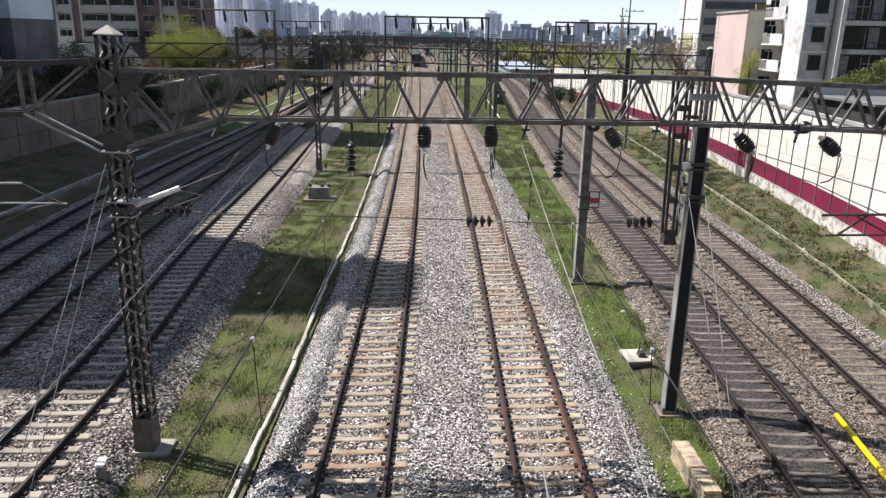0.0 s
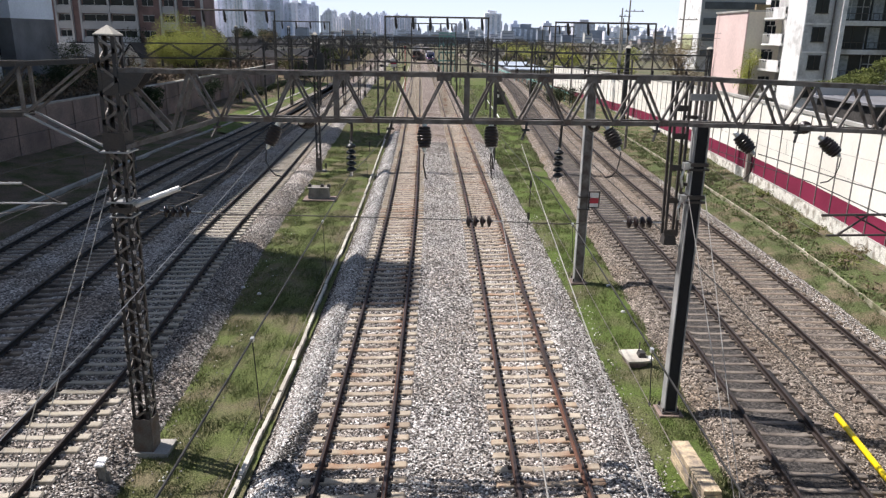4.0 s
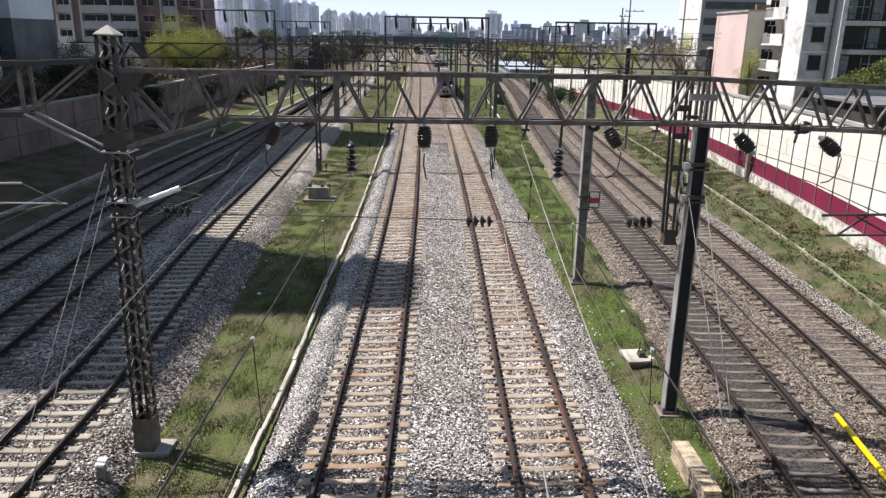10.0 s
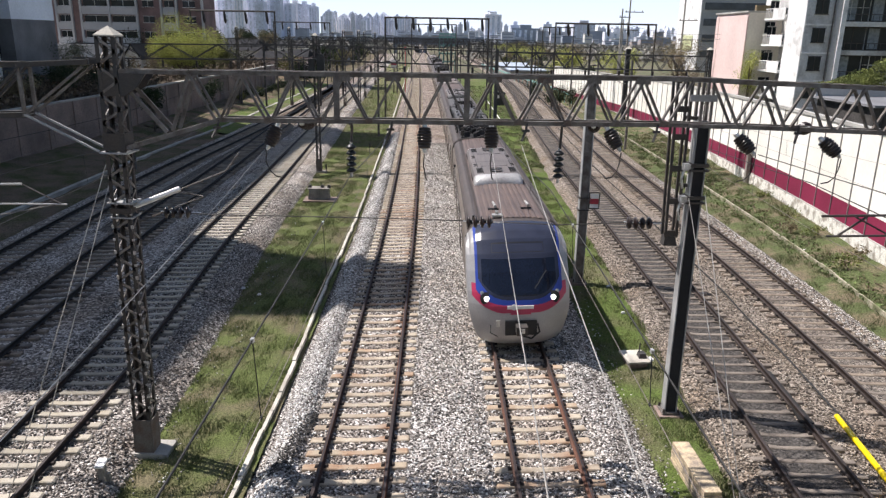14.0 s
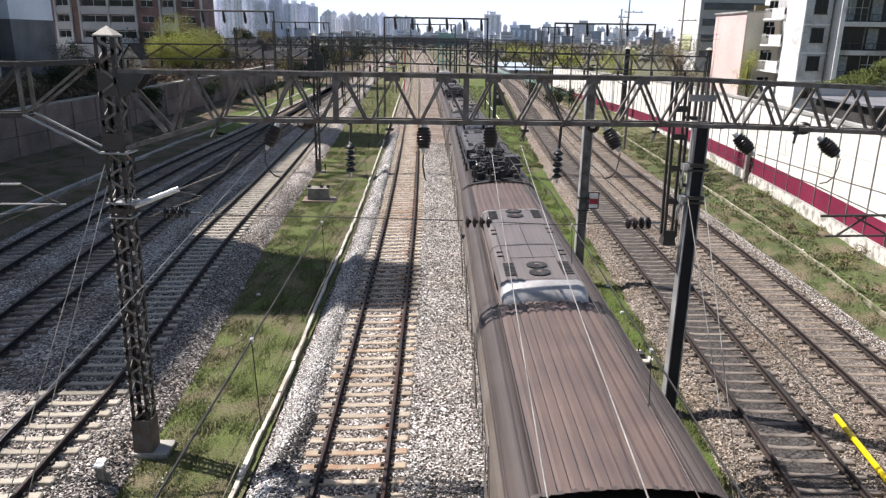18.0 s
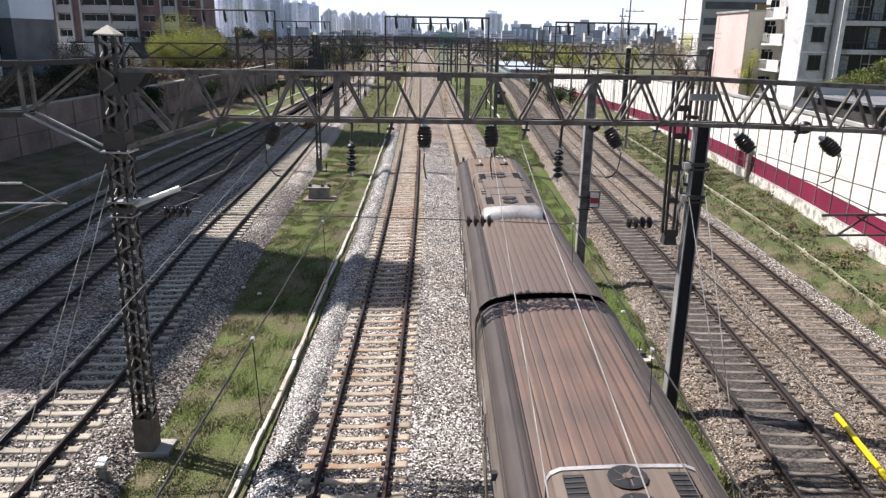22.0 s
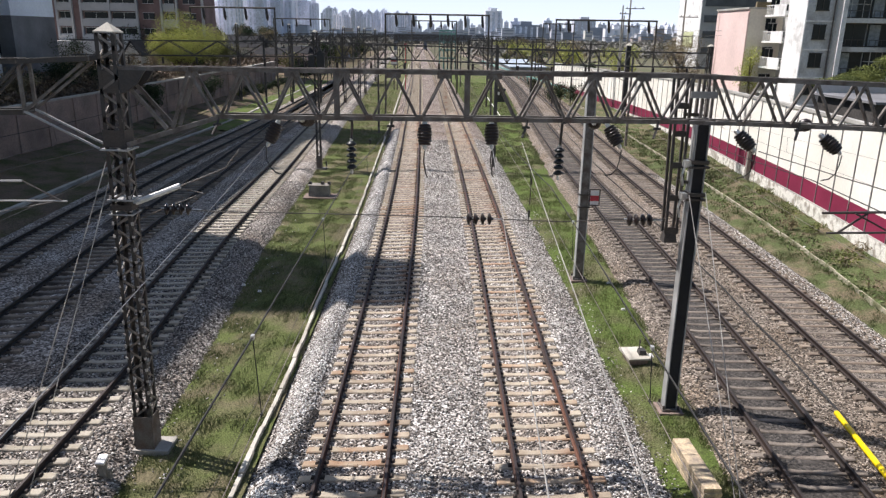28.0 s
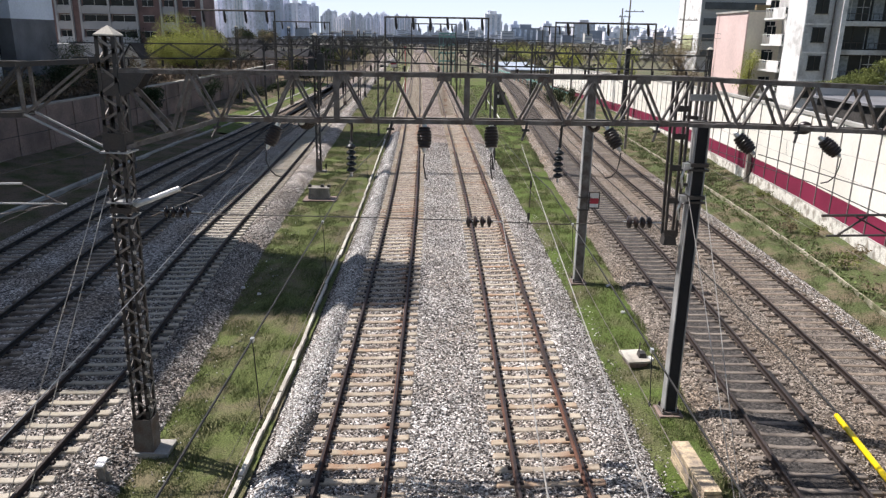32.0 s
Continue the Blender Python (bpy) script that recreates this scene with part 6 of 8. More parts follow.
net = thing("scaffold_net", "green netting on a distant scaffold", "netting")
for i in range(5):
    part("post", Geo().box((-0.6 + 1.0 * i, 190, 4.6), (0.22, 0.22, 10.6)), M["teal_paint"], net)
for z in (3.0, 5.0, 7.0, 9.0, 9.8):
    part("net", Geo().box((1.4, 190, z), (4.4, 0.2, 0.35)), M["teal_paint"], net)
cabn = thing("relay_hut", "dark relay hut beside the outer track", "hut", Matrix.Translation((8.6, 108, -0.5)))
part("body", Geo().box((0, 0, 0.9), (1.5, 1.5, 1.8)), M["steel_dark"], cabn)
part("roof", Geo().box((0, 0, 1.85), (1.7, 1.7, 0.12)), M["roof_dark"], cabn)
part("lamp_box", Geo().box((-0.3, -0.8, 1.3), (0.5, 0.1, 0.45)), M["white"], cabn, "white panel")
sg = thing("signal_box", "red and white signal box on a post by the main track", "signal", Matrix.Translation((-8.3, 128, -0.5)))
part("post", Geo().tube([(0, 0, 0), (0, 0, 5.6)], 0.08, 6), M["steel_dark"], sg)
part("box", Geo().box((0, -0.2, 4.95), (1.0, 0.3, 1.4)), M["white"], sg)
part("red_band", Geo().box((0, -0.37, 5.05), (1.0, 0.06, 0.45)), M["red"], sg)
part("red_light", Geo().box((2.0, -0.1, 7.6), (0.35, 0.15, 0.6)).tube([(2.0, 0, 0), (2.0, 0, 7.4)], 0.07, 5), M["red"], sg)

# ---- skyline ----
rs = random.Random(11)


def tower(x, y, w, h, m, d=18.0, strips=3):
    t = thing("apartment_tower", "high-rise apartment tower paled as by distance haze", "tower", group="towers on the skyline")
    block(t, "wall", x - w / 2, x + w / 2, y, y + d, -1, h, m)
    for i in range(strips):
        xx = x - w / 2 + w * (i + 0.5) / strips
        part("window_strip", Geo().box((xx, y - 0.1, h / 2), (w / strips * 0.45, 0.6, h - 4)), M["glass_hazed"], t)
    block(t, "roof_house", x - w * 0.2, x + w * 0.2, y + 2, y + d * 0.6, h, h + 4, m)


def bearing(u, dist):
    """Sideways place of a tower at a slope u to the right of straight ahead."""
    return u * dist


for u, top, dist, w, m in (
        (-0.3, 66, 1000, 15, "haze_dark"), (-0.268, 72, 1000, 14, "haze_blue"), (-0.256, 70, 1020, 13, "haze_dark"), (-0.229, 62, 1000, 14, "haze_blue"),
        (-0.312, 52, 900, 15, "haze_pale"), (-0.296, 49, 930, 15, "haze_blue"), (-0.280, 60, 900, 16, "haze_blue"), (-0.262, 56, 950, 15, "haze_pale"),
        (-0.250, 62, 900, 14, "haze_blue"), (-0.236, 50, 900, 15, "haze_pale"), (-0.222, 52, 880, 12, "haze_dark"), (-0.208, 44, 900, 15, "haze_blue"),
        (-0.196, 48, 1000, 16, "haze_pale"), (-0.184, 47, 1000, 14, "haze_dark"), (-0.172, 44, 980, 10, "haze_blue"), (-0.325, 46, 900, 14, "haze_blue"),
        (-0.243, 44, 860, 10, "haze_dark"), (-0.27, 47, 860, 10, "haze_pale")):
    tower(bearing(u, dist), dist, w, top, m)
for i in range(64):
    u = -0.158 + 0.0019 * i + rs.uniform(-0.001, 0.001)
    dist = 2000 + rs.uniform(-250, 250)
    tower(bearing(u, dist), dist, rs.uniform(8, 17), rs.uniform(40, 66) + (8 if i < 34 else -8) * rs.random(), rs.choice(("haze_pale", "haze_blue", "haze_grey")), strips=2)
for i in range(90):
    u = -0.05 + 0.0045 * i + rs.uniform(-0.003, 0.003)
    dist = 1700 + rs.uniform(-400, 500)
    tower(bearing(u, dist), dist, rs.uniform(7, 17), rs.uniform(14, 36), rs.choice(("haze_pale", "haze_blue", "haze_grey", "haze_dark")), strips=2)
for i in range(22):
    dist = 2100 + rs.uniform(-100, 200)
    tower(bearing(0.275 + 0.0034 * i, dist), dist, rs.uniform(7, 11), rs.uniform(30, 47), rs.choice(("haze_pale", "haze_blue")), strips=2)
tower(bearing(0.068, 1100), 1100, 24, 41, "haze_pale")
tower(bearing(0.063, 1100), 1105, 12, 42, "haze_pale")
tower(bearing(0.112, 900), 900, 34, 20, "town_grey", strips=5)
tower(bearing(0.098, 920), 920, 12, 24, "haze_dark")
tower(bearing(0.148, 800), 800, 18, 16, "haze_grey", strips=4)
tower(bearing(0.19, 900), 900, 26, 26, "haze_grey", strips=4)
tower(bearing(0.237, 900), 900, 34, 17, "haze_pale", strips=4)

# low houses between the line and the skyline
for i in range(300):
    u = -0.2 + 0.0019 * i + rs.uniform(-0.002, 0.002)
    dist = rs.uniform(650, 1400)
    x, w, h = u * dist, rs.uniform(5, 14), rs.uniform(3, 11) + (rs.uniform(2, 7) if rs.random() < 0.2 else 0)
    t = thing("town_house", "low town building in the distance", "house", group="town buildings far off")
    block(t, "wall", x - w / 2, x + w / 2, dist, dist + 10, -1, h, rs.choice(("haze_grey", "haze_blue", "pale_render", "town_grey", "town_grey", "town_brown", "haze_dark")))
    block(t, "roof", x - w / 2 - 0.3, x + w / 2 + 0.3, dist - 0.3, dist + 10.3, h, h + 0.6, rs.choice(("town_grey", "office_grey", "town_slate", "blue_roof", "haze_grey")))
    for k in range(2 if h > 7 else 1):
        part("window_band", Geo().box((x, dist - 0.1, h - 1.9 - 3.2 * k), (w * 0.8, 0.4, 1.2)), M["town_grey"], t)


def thicket(name, m, zone, y0, y1, z, h, n, size, seed, label):
    """Twigs and leaf clumps heaped between two sides, higher in clumps."""
    rr = np.random.RandomState(seed)
    ys = y0 + (y1 - y0) * rr.rand(n)
    lo, hi = np.array([zone(v)[0] for v in ys]), np.array([zone(v)[1] for v in ys])
    xs = lo + (hi - lo) * rr.rand(n)
    top = np.array([0.55 + 0.8 * noise.noise((a / (2.2 * h), b / (2.2 * h), seed)) for a, b in zip(xs, ys)])
    c = np.stack([xs, ys, z + h * np.clip(top, 0.12, 1.2) * rr.rand(n) ** 0.6], 1)
    u, v = rr.normal(size=(n, 3)) * size, rr.normal(size=(n, 3)) * size * 0.6
    q = np.stack([c - u, c - v, c + u, c + v], 1).reshape(-1, 3)
    g = Geo()
    g.v, g.f, g.mi = [tuple(p) for p in q], [(4 * i, 4 * i + 1, 4 * i + 2, 4 * i + 3) for i in range(n)], [0] * n
    return tagged(part(name, g, M[m]), label, "undergrowth", kind="stuff")


thicket("undergrowth", "leaf_brown", lambda y: (-46.0, -31.4), 48, 92, 3.5, 1.5, 16000, 0.1, 301, "tangled brown undergrowth behind the retaining wall")
thicket("undergrowth", "leaf_brown", lambda y: (-58.0, -31.4), 92, 136, 3.5, 1.8, 14000, 0.14, 302, "tangled brown undergrowth behind the retaining wall")
thicket("far_woods", "leaf_far", lambda y: (-0.3 * y, -0.075 * y), 390, 640, -0.8, 7.0, 26000, 0.7, 303, "grey-brown bare trees and scrub in the distance")
thicket("far_woods", "leaf_far", lambda y: (0.035 * y, 0.42 * y), 330, 640, -0.8, 6.5, 34000, 0.7, 304, "grey-brown bare trees and scrub in the distance")
thicket("far_woods", "leaf_far", lambda y: (-0.3 * y, 0.42 * y), 640, 700, -0.8, 6.0, 14000, 0.8, 305, "grey-brown bare trees and scrub in the distance")

# the overpass on which the viewer stands
deck = thing("overpass", "plain concrete road overpass across the tracks", "bridge", kind="structure")
block(deck, "deck", -60, 60, -11.0, 0.3, 6.9, 7.6, "concrete_dark")
block(deck, "parapet", -60, 60, 0.1, 0.3, 7.6, 8.55, "concrete")
block(deck, "parapet", -60, 60, -11.0, -10.75, 7.6, 8.6, "concrete")
for x in (-25.5, -5.7, 4.5, 16.0):
    block(deck, "pier", x, x + 0.8, -7.5, -4.5, -0.75, 6.9, "concrete")


# ---- train ----
def roof_mat(name, a, b, soot=None, front=(0.075, 0.07, 0.068)):
    m = bpy.data.materials.new(name)
    m.use_nodes = True
    nd, ln = m.node_tree.nodes, m.node_tree.links
    bs = nd["Principled BSDF"]
    bs.inputs["Roughness"].default_value = 0.6
    co = nd.new("ShaderNodeTexCoord").outputs["Object"]
    mp = nd.new("ShaderNodeMapping")
    mp.inputs["Scale"].default_value = (9, 0.22, 9)
    ln.new(co, mp.inputs["Vector"])
    n1, n2 = nd.new("ShaderNodeTexNoise"), nd.new("ShaderNodeTexNoise")
    n1.inputs["Scale"].default_value, n1.inputs["Detail"].default_value = 1.5, 6
    n2.inputs["Scale"].default_value, n2.inputs["Detail"].default_value = 1.1, 5
    ln.new(mp.outputs["Vector"], n1.inputs["Vector"])
    ln.new(co, n2.inputs["Vector"])
    ad = nd.new("ShaderNodeMath")
    ad.operation = "MULTIPLY_ADD"
    ad.inputs[1].default_value, ad.inputs[2].default_value = 0.4, 0.0
    ln.new(n2.outputs["Fac"], ad.inputs[0])
    ad2 = nd.new("ShaderNodeMath")
    ad2.operation = "MULTIPLY_ADD"
    ad2.inputs[1].default_value = 0.6
    ln.new(n1.outputs["Fac"], ad2.inputs[0])
    ln.new(ad.outputs[0], ad2.inputs[2])
    r = nd.new("ShaderNodeValToRGB")
    r.color_ramp.elements[0].position, r.color_ramp.elements[1].position = 0.36, 0.62
    r.color_ramp.elements[0].color, r.color_ramp.elements[1].color = (*b, 1), (*a, 1)
    ln.new(ad2.outputs[0], r.inputs["Fac"])
    out = r.outputs["Color"]
    if soot:
        sx = nd.new("ShaderNodeSeparateXYZ")
        ln.new(co, sx.inputs[0])
        k = nd.new("ShaderNodeMapRange")
        k.inputs["From Min"].default_value, k.inputs["From Max"].default_value = soot
        ln.new(sx.outputs["Y"], k.inputs["Value"])
        mx = nd.new("ShaderNodeMix")
        mx.data_type = "RGBA"
        ln.new(k.outputs["Result"], mx.inputs["Factor"])
        mx.inputs["A"].default_value = (*front, 1)
        ln.new(out, mx.inputs["B"])
        out = mx.outputs["Result"]
    ln.new(out, bs.inputs["Base Color"])
    bp = nd.new("ShaderNodeBump")
    bp.inputs["Strength"].default_value, bp.inputs["Distance"].default_value = 0.1, 0.01
    ln.new(n1.outputs["Fac"], bp.inputs["Height"])
    ln.new(bp.outputs["Normal"], bs.inputs["Normal"])
    return m


M["roof_brown"] = roof_mat("rust_dusted_roof", (0.13, 0.09, 0.075), (0.075, 0.057, 0.053))
M["roof_grey"] = roof_mat("sooty_grey_roof", (0.07, 0.065, 0.063), (0.048, 0.046, 0.046))
M["roof_black"] = roof_mat("black_sooty_roof", (0.046, 0.045, 0.046), (0.033, 0.032, 0.032))
M["roof_mixed"] = roof_mat("half_sooty_roof", (0.158, 0.1, 0.076), (0.088, 0.066, 0.057), (-6.0, 2.0))
M["roof_front_soot"] = roof_mat("soot_fronted_roof", (0.13, 0.09, 0.075), (0.075, 0.057, 0.053), (-3.4, -1.0))
M["roof_tail"] = roof_mat("tan_tail_roof", (0.205, 0.145, 0.1), (0.12, 0.087, 0.064), (-9.0, 6.0), (0.118, 0.086, 0.072))
M["cant_rail"] = roof_mat("brown_cant_rail", (0.078, 0.061, 0.054), (0.046, 0.038, 0.035))
M["steel_body"] = mat("brushed_car_body", (0.26, 0.23, 0.205), 0.5, 0.4, scale=0.8, fine=20, fvar=0.12, bump=0.02, col2=(0.17, 0.14, 0.118))
M["ac_grey"] = roof_mat("dusty_air_unit", (0.15, 0.128, 0.12), (0.098, 0.088, 0.086))
M["ac_mauve"] = roof_mat("mauve_dusted_air_unit", (0.185, 0.142, 0.122), (0.12, 0.096, 0.086))
M["ac_dusty"] = roof_mat("brown_dusted_air_unit", (0.118, 0.092, 0.075), (0.074, 0.063, 0.057))
M["ac_tan"] = roof_mat("tan_air_unit", (0.175, 0.132, 0.1), (0.115, 0.09, 0.074))
M["ac_dark"] = roof_mat("sooty_air_unit", (0.082, 0.079, 0.078), (0.056, 0.054, 0.054))
M["fairing"] = mat("pale_fairing", (0.47, 0.46, 0.45), 0.45, 0.3, scale=1.2, fine=12, col2=(0.3, 0.285, 0.275))
M["fairing_dull"] = mat("dusty_fairing", (0.27, 0.235, 0.215), 0.55, 0.1, scale=1.2, fine=12, col2=(0.19, 0.16, 0.145))
M["fairing_dark"] = mat("sooty_fairing", (0.06, 0.058, 0.058), 0.5, 0.1, scale=1.2, fine=12)
M["strip_worn"] = mat("worn_collector_strip", (0.16, 0.15, 0.145), 0.5, 0.3, scale=6, fine=40)
M["black"] = mat("matt_black", (0.018, 0.018, 0.019), 0.65, 0, scale=3)
M["bellows"] = mat("dusty_black_rubber", (0.045, 0.036, 0.032), 0.9, 0, scale=3, fine=20, fvar=0.4)
# blue of the reflected sky is put into the mask and screen colours
M["black_gloss"] = mat("sky_tinted_mask", (0.03, 0.034, 0.055), 0.25, 0, scale=2, bump=0.0, var=0.1)
M["windscreen"] = mat("sky_tinted_windscreen", (0.008, 0.011, 0.022), 0.04, 0, scale=2, bump=0.0, var=0.1)
M["blue"] = mat("blue_livery", (0.02, 0.05, 0.29), 0.35, 0, scale=2, var=0.08, bump=0.01)
M["livery_red"] = mat("red_livery", (0.4, 0.03, 0.085), 0.35, 0, scale=2, var=0.08, bump=0.01)
M["silver"] = mat("silver_paint", (0.36, 0.35, 0.345), 0.4, 0.3, scale=1, var=0.08, bump=0.01)
M["display_rim"] = mat("black_display_rim", (0.012, 0.012, 0.013), 0.4, 0, scale=2, bump=0.0, var=0.1)
M["lamp"] = glow("lit_headlamp", (1.0, 0.97, 0.9), 2.0)
M["fan_dusty"] = mat("dusty_fan_blade", (0.16, 0.12, 0.1), 0.7, 0.1, scale=5)
M["fan_dark"] = mat("sooty_fan_blade", (0.045, 0.04, 0.038), 0.7, 0.1, scale=5)
M["fan_hub"] = mat("pale_fan_hub", (0.5, 0.49, 0.46), 0.4, 0.5, scale=5)

HALF = 9.95
NOSE_OUT = 0.95          # how far a cab reaches past the common car length
SIDE = [(-1.42, 0.95), (-1.53, 1.2), (-1.56, 1.9), (-1.56, 2.9), (-1.54, 3.12), (-1.46, 3.3)]
ROOF = [(-1.46, 3.3), (-1.40, 3.40), (-1.25, 3.52), (-1.08, 3.585), (-0.6, 3.65), (0, 3.675), (0.6, 3.65), (1.08, 3.585), (1.25, 3.52), (1.40, 3.40), (1.46, 3.3)]


def loft(rows, y0, y1):
    g = Geo()
    n = len(rows)
    g.add([(x, y, z) for y in (y0, y1) for x, z in rows], [(i, i + 1, n + i + 1, n + i) for i in range(n - 1)])
    return g


def ring_body(y0, y1):
    rows = SIDE + [(-x, z) for x, z in reversed(SIDE)]
    n = len(rows)
    g = loft(rows, y0, y1)
    g.add([(x, y0, z) for x, z in rows], [tuple(range(n))])
    g.add([(x, y1, z) for x, z in rows], [tuple(range(n - 1, -1, -1))])
    g.box((0, (y0 + y1) / 2, 0.75), (2.5, y1 - y0 - 0.6, 0.42))
    return g


def ribbed_roof(y0, y1, ribs=11):
    """The middle of the roof, pressed into shallow ribs."""
    rows = [(-1.02, 3.595)]
    for i in range(ribs):
        x = -0.96 + 1.92 * (i + 0.5) / ribs
        w = 0.96 / ribs
        z = 3.68 - 0.075 * (abs(x) / 1.0) ** 2
        rows += [(x - w * 0.75, z - 0.005), (x - w * 0.5, z + 0.022), (x + w * 0.5, z + 0.022), (x + w * 0.75, z - 0.005)]
    rows.append((1.02, 3.595))
    return loft(rows, y0, y1)


def smooth_roof(y0, y1):
    """A flat coated roof."""
    rows = [(x, 3.69 - 0.085 * (abs(x) / 1.02) ** 2) for x in np.linspace(-1.02, 1.02, 13)]
    return loft(rows, y0, y1)


TRAIN = {}


def shared(key, make):
    if key not in TRAIN:
        TRAIN[key] = make()
    return TRAIN[key]


def mesh_of(geo, name, mats, smooth=False):
    return geo.mesh(name, [M[m] for m in mats], smooth)


def air_unit(car, dark, back=4.15, tan=False, dusty=False, look_=""):
    """The air-conditioning pod in the middle of the roof, with its sloped fairing towards the front."""
    m, f = ("ac_dusty" if dusty else "ac_dark", "fairing_dark") if dark else ("ac_tan", "fairing_dark") if tan else ("ac_tan", "fairing") if look_ == "tan" else ("ac_mauve", "fairing_dull") if look_ == "mauve" else ("ac_grey", "fairing_dark") if look_ == "black" else ("ac_grey", "fairing")
    L0, L1, W, Z0, Z1 = -2.65, back, 0.98, 3.6, 3.98
    rows = [(-W, Z0), (-W, Z0 + 0.2), (-W + 0.07, Z1 - 0.06), (-W + 0.2, Z1), (0, Z1 + 0.02), (W - 0.2, Z1), (W - 0.07, Z1 - 0.06), (W, Z0 + 0.2), (W, Z0)]

    def pod():
        g = loft(rows, L0, L1)
        g.add([(x, L1, z) for x, z in rows], [tuple(range(len(rows) - 1, -1, -1))])
        return mesh_of(g, "pod", [m])
    p = part("air_unit", shared("pod%s%.2f" % (m, back), pod), None, car, "long air-conditioning pod on the roof")

    def nose():
        g = Geo()
        n = len(rows)
        for k, (yy, s, c) in enumerate(((L0, 1.0, 1.0), (L0 - 0.22, 0.97, 0.99), (L0 - 0.42, 0.72, 0.97), (L0 - 0.52, 0.3, 0.95), (L0 - 0.54, 0.02, 0.94))):
            g.v += [(x * c, yy, Z0 + (z - Z0) * s) for x, z in rows]
        for k in range(4):
            for i in range(n - 1):
                g.f.append((k * n + i + 1, k * n + i, (k + 1) * n + i, (k + 1) * n + i + 1))
                g.mi.append(0)
        return mesh_of(g, "nose", [f], True)
    part("fairing", shared("nose" + f, nose), None, p, "smooth rounded fairing")
    if not dark:
        part("rim", mesh_of(loft([(x * 1.01, z + 0.015) for x, z in rows], L1 - 0.07, L1 + 0.01), "rim", ["fairing"]), None, p, "pale rear rim")
    for y in (0.2,):
        part("band", shared("acband", lambda: mesh_of(loft([(x * 1.006, z + 0.012) for x, z in rows], -0.025, 0.025), "band", ["black"])), None, p).location = (0, y, 0)
    for y in (-1.6, -2.15, back - 0.85, back - 0.28):
        def fan():
            g = Geo().lathe([(0.24, 0.0), (0.25, 0.03), (0.22, 0.035), (0.2, 0.012), (0.02, 0.012)], (0, 0, 0), (0, 0, 1), 16, 0)
            for i in range(5):
                g.box((0.12 * math.cos(i * 1.257), 0.12 * math.sin(i * 1.257), 0.022), (0.15, 0.07, 0.008), 1, Matrix.Rotation(i * 1.257, 3, "Z") @ Matrix.Rotation(0.35, 3, "X"))
            g.lathe([(0.07, 0.02), (0.06, 0.05), (0.01, 0.055)], (0, 0, 0), (0, 0, 1), 10, 1)
            return mesh_of(g, "fan", ["black", "fan_dark" if dark else "fan_dusty"])
        q = part("fan", shared("fan" + str(dark), fan), None, p, "round black fan in its well")
        q.location = (0.0, y, Z1 + 0.018)
        q.rotation_euler = (0, 0, y * 3.0)
    for y in (-1.8, back - 0.65):
        for s in (-1, 1):
            def grille():
                g = Geo().box((0, 0, 0), (0.26, 0.95, 0.012), 0)
                for i in range(9):
                    g.box((0, -0.42 + i * 0.105, 0.012), (0.24, 0.035, 0.012), 1)
                g.box((0, 0, 0.014), (0.27, 0.03, 0.014), 1)
                return mesh_of(g, "grille", ["black", "steel_dark"])
            q = part("grille", shared("grille", grille), None, p, "black louvred grille")
            q.location, q.rotation_euler = (s * 0.66, y, Z1 + 0.014), (0, s * 0.03, 0)
            def side():
                g = Geo().box((0, 0, 0), (0.012, 1.0, 0.14), 0)
                for i in range(10):
                    g.box((-0.008, -0.45 + i * 0.1, 0), (0.012, 0.03, 0.13), 1)
                return mesh_of(g, "side_grille", ["black", "steel_dark"])
            q = part("side_grille", shared("side_grille", side), None, p)
            q.location = (s * (W + 0.008), y, Z0 + 0.12)
    for y in (-0.75, -0.4, 1.35, 1.75):
        for s in (-1, 1):
            q = part("latch", shared("latch", lambda: mesh_of(Geo().box((0, 0, 0), (0.16, 0.03, 0.03)), "latch", ["black"])), None, p)
            q.location = (s * 0.78, y, Z1 + 0.015)
    part("lid_seam", shared("acseam", lambda: mesh_of(Geo().box((-0.55, -1.3, Z1 + 0.02), (0.012, 2.2, 0.008)).box((0.55, -1.3, Z1 + 0.02), (0.012, 2.2, 0.008)).box((0.0, 0.6, Z1 + 0.026), (0.016, 3.4, 0.01)).box((-0.72, 0.6, Z1 + 0.012), (0.016, 3.4, 0.01)).box((0.72, 0.6, Z1 + 0.012), (0.016, 3.4, 0.01)).box((0, -0.95, Z1 + 0.024), (1.1, 0.012, 0.008)).box((0, 2.3, Z1 + 0.024), (1.1, 0.012, 0.008)), "seam", ["black"])), None, p)


def post_insulator(h=0.42, r=0.075):
    rows = []
    for i in range(6):
        z = h * i / 6
        rows += [(r * 0.55, z), (r, z + h * 0.05), (r * 0.95, z + h * 0.09), (r * 0.55, z + h * 0.13)]
    return mesh_of(Geo().lathe(rows, (0, 0, 0), (0, 0, 1), 10), "insulator", ["black"], True)


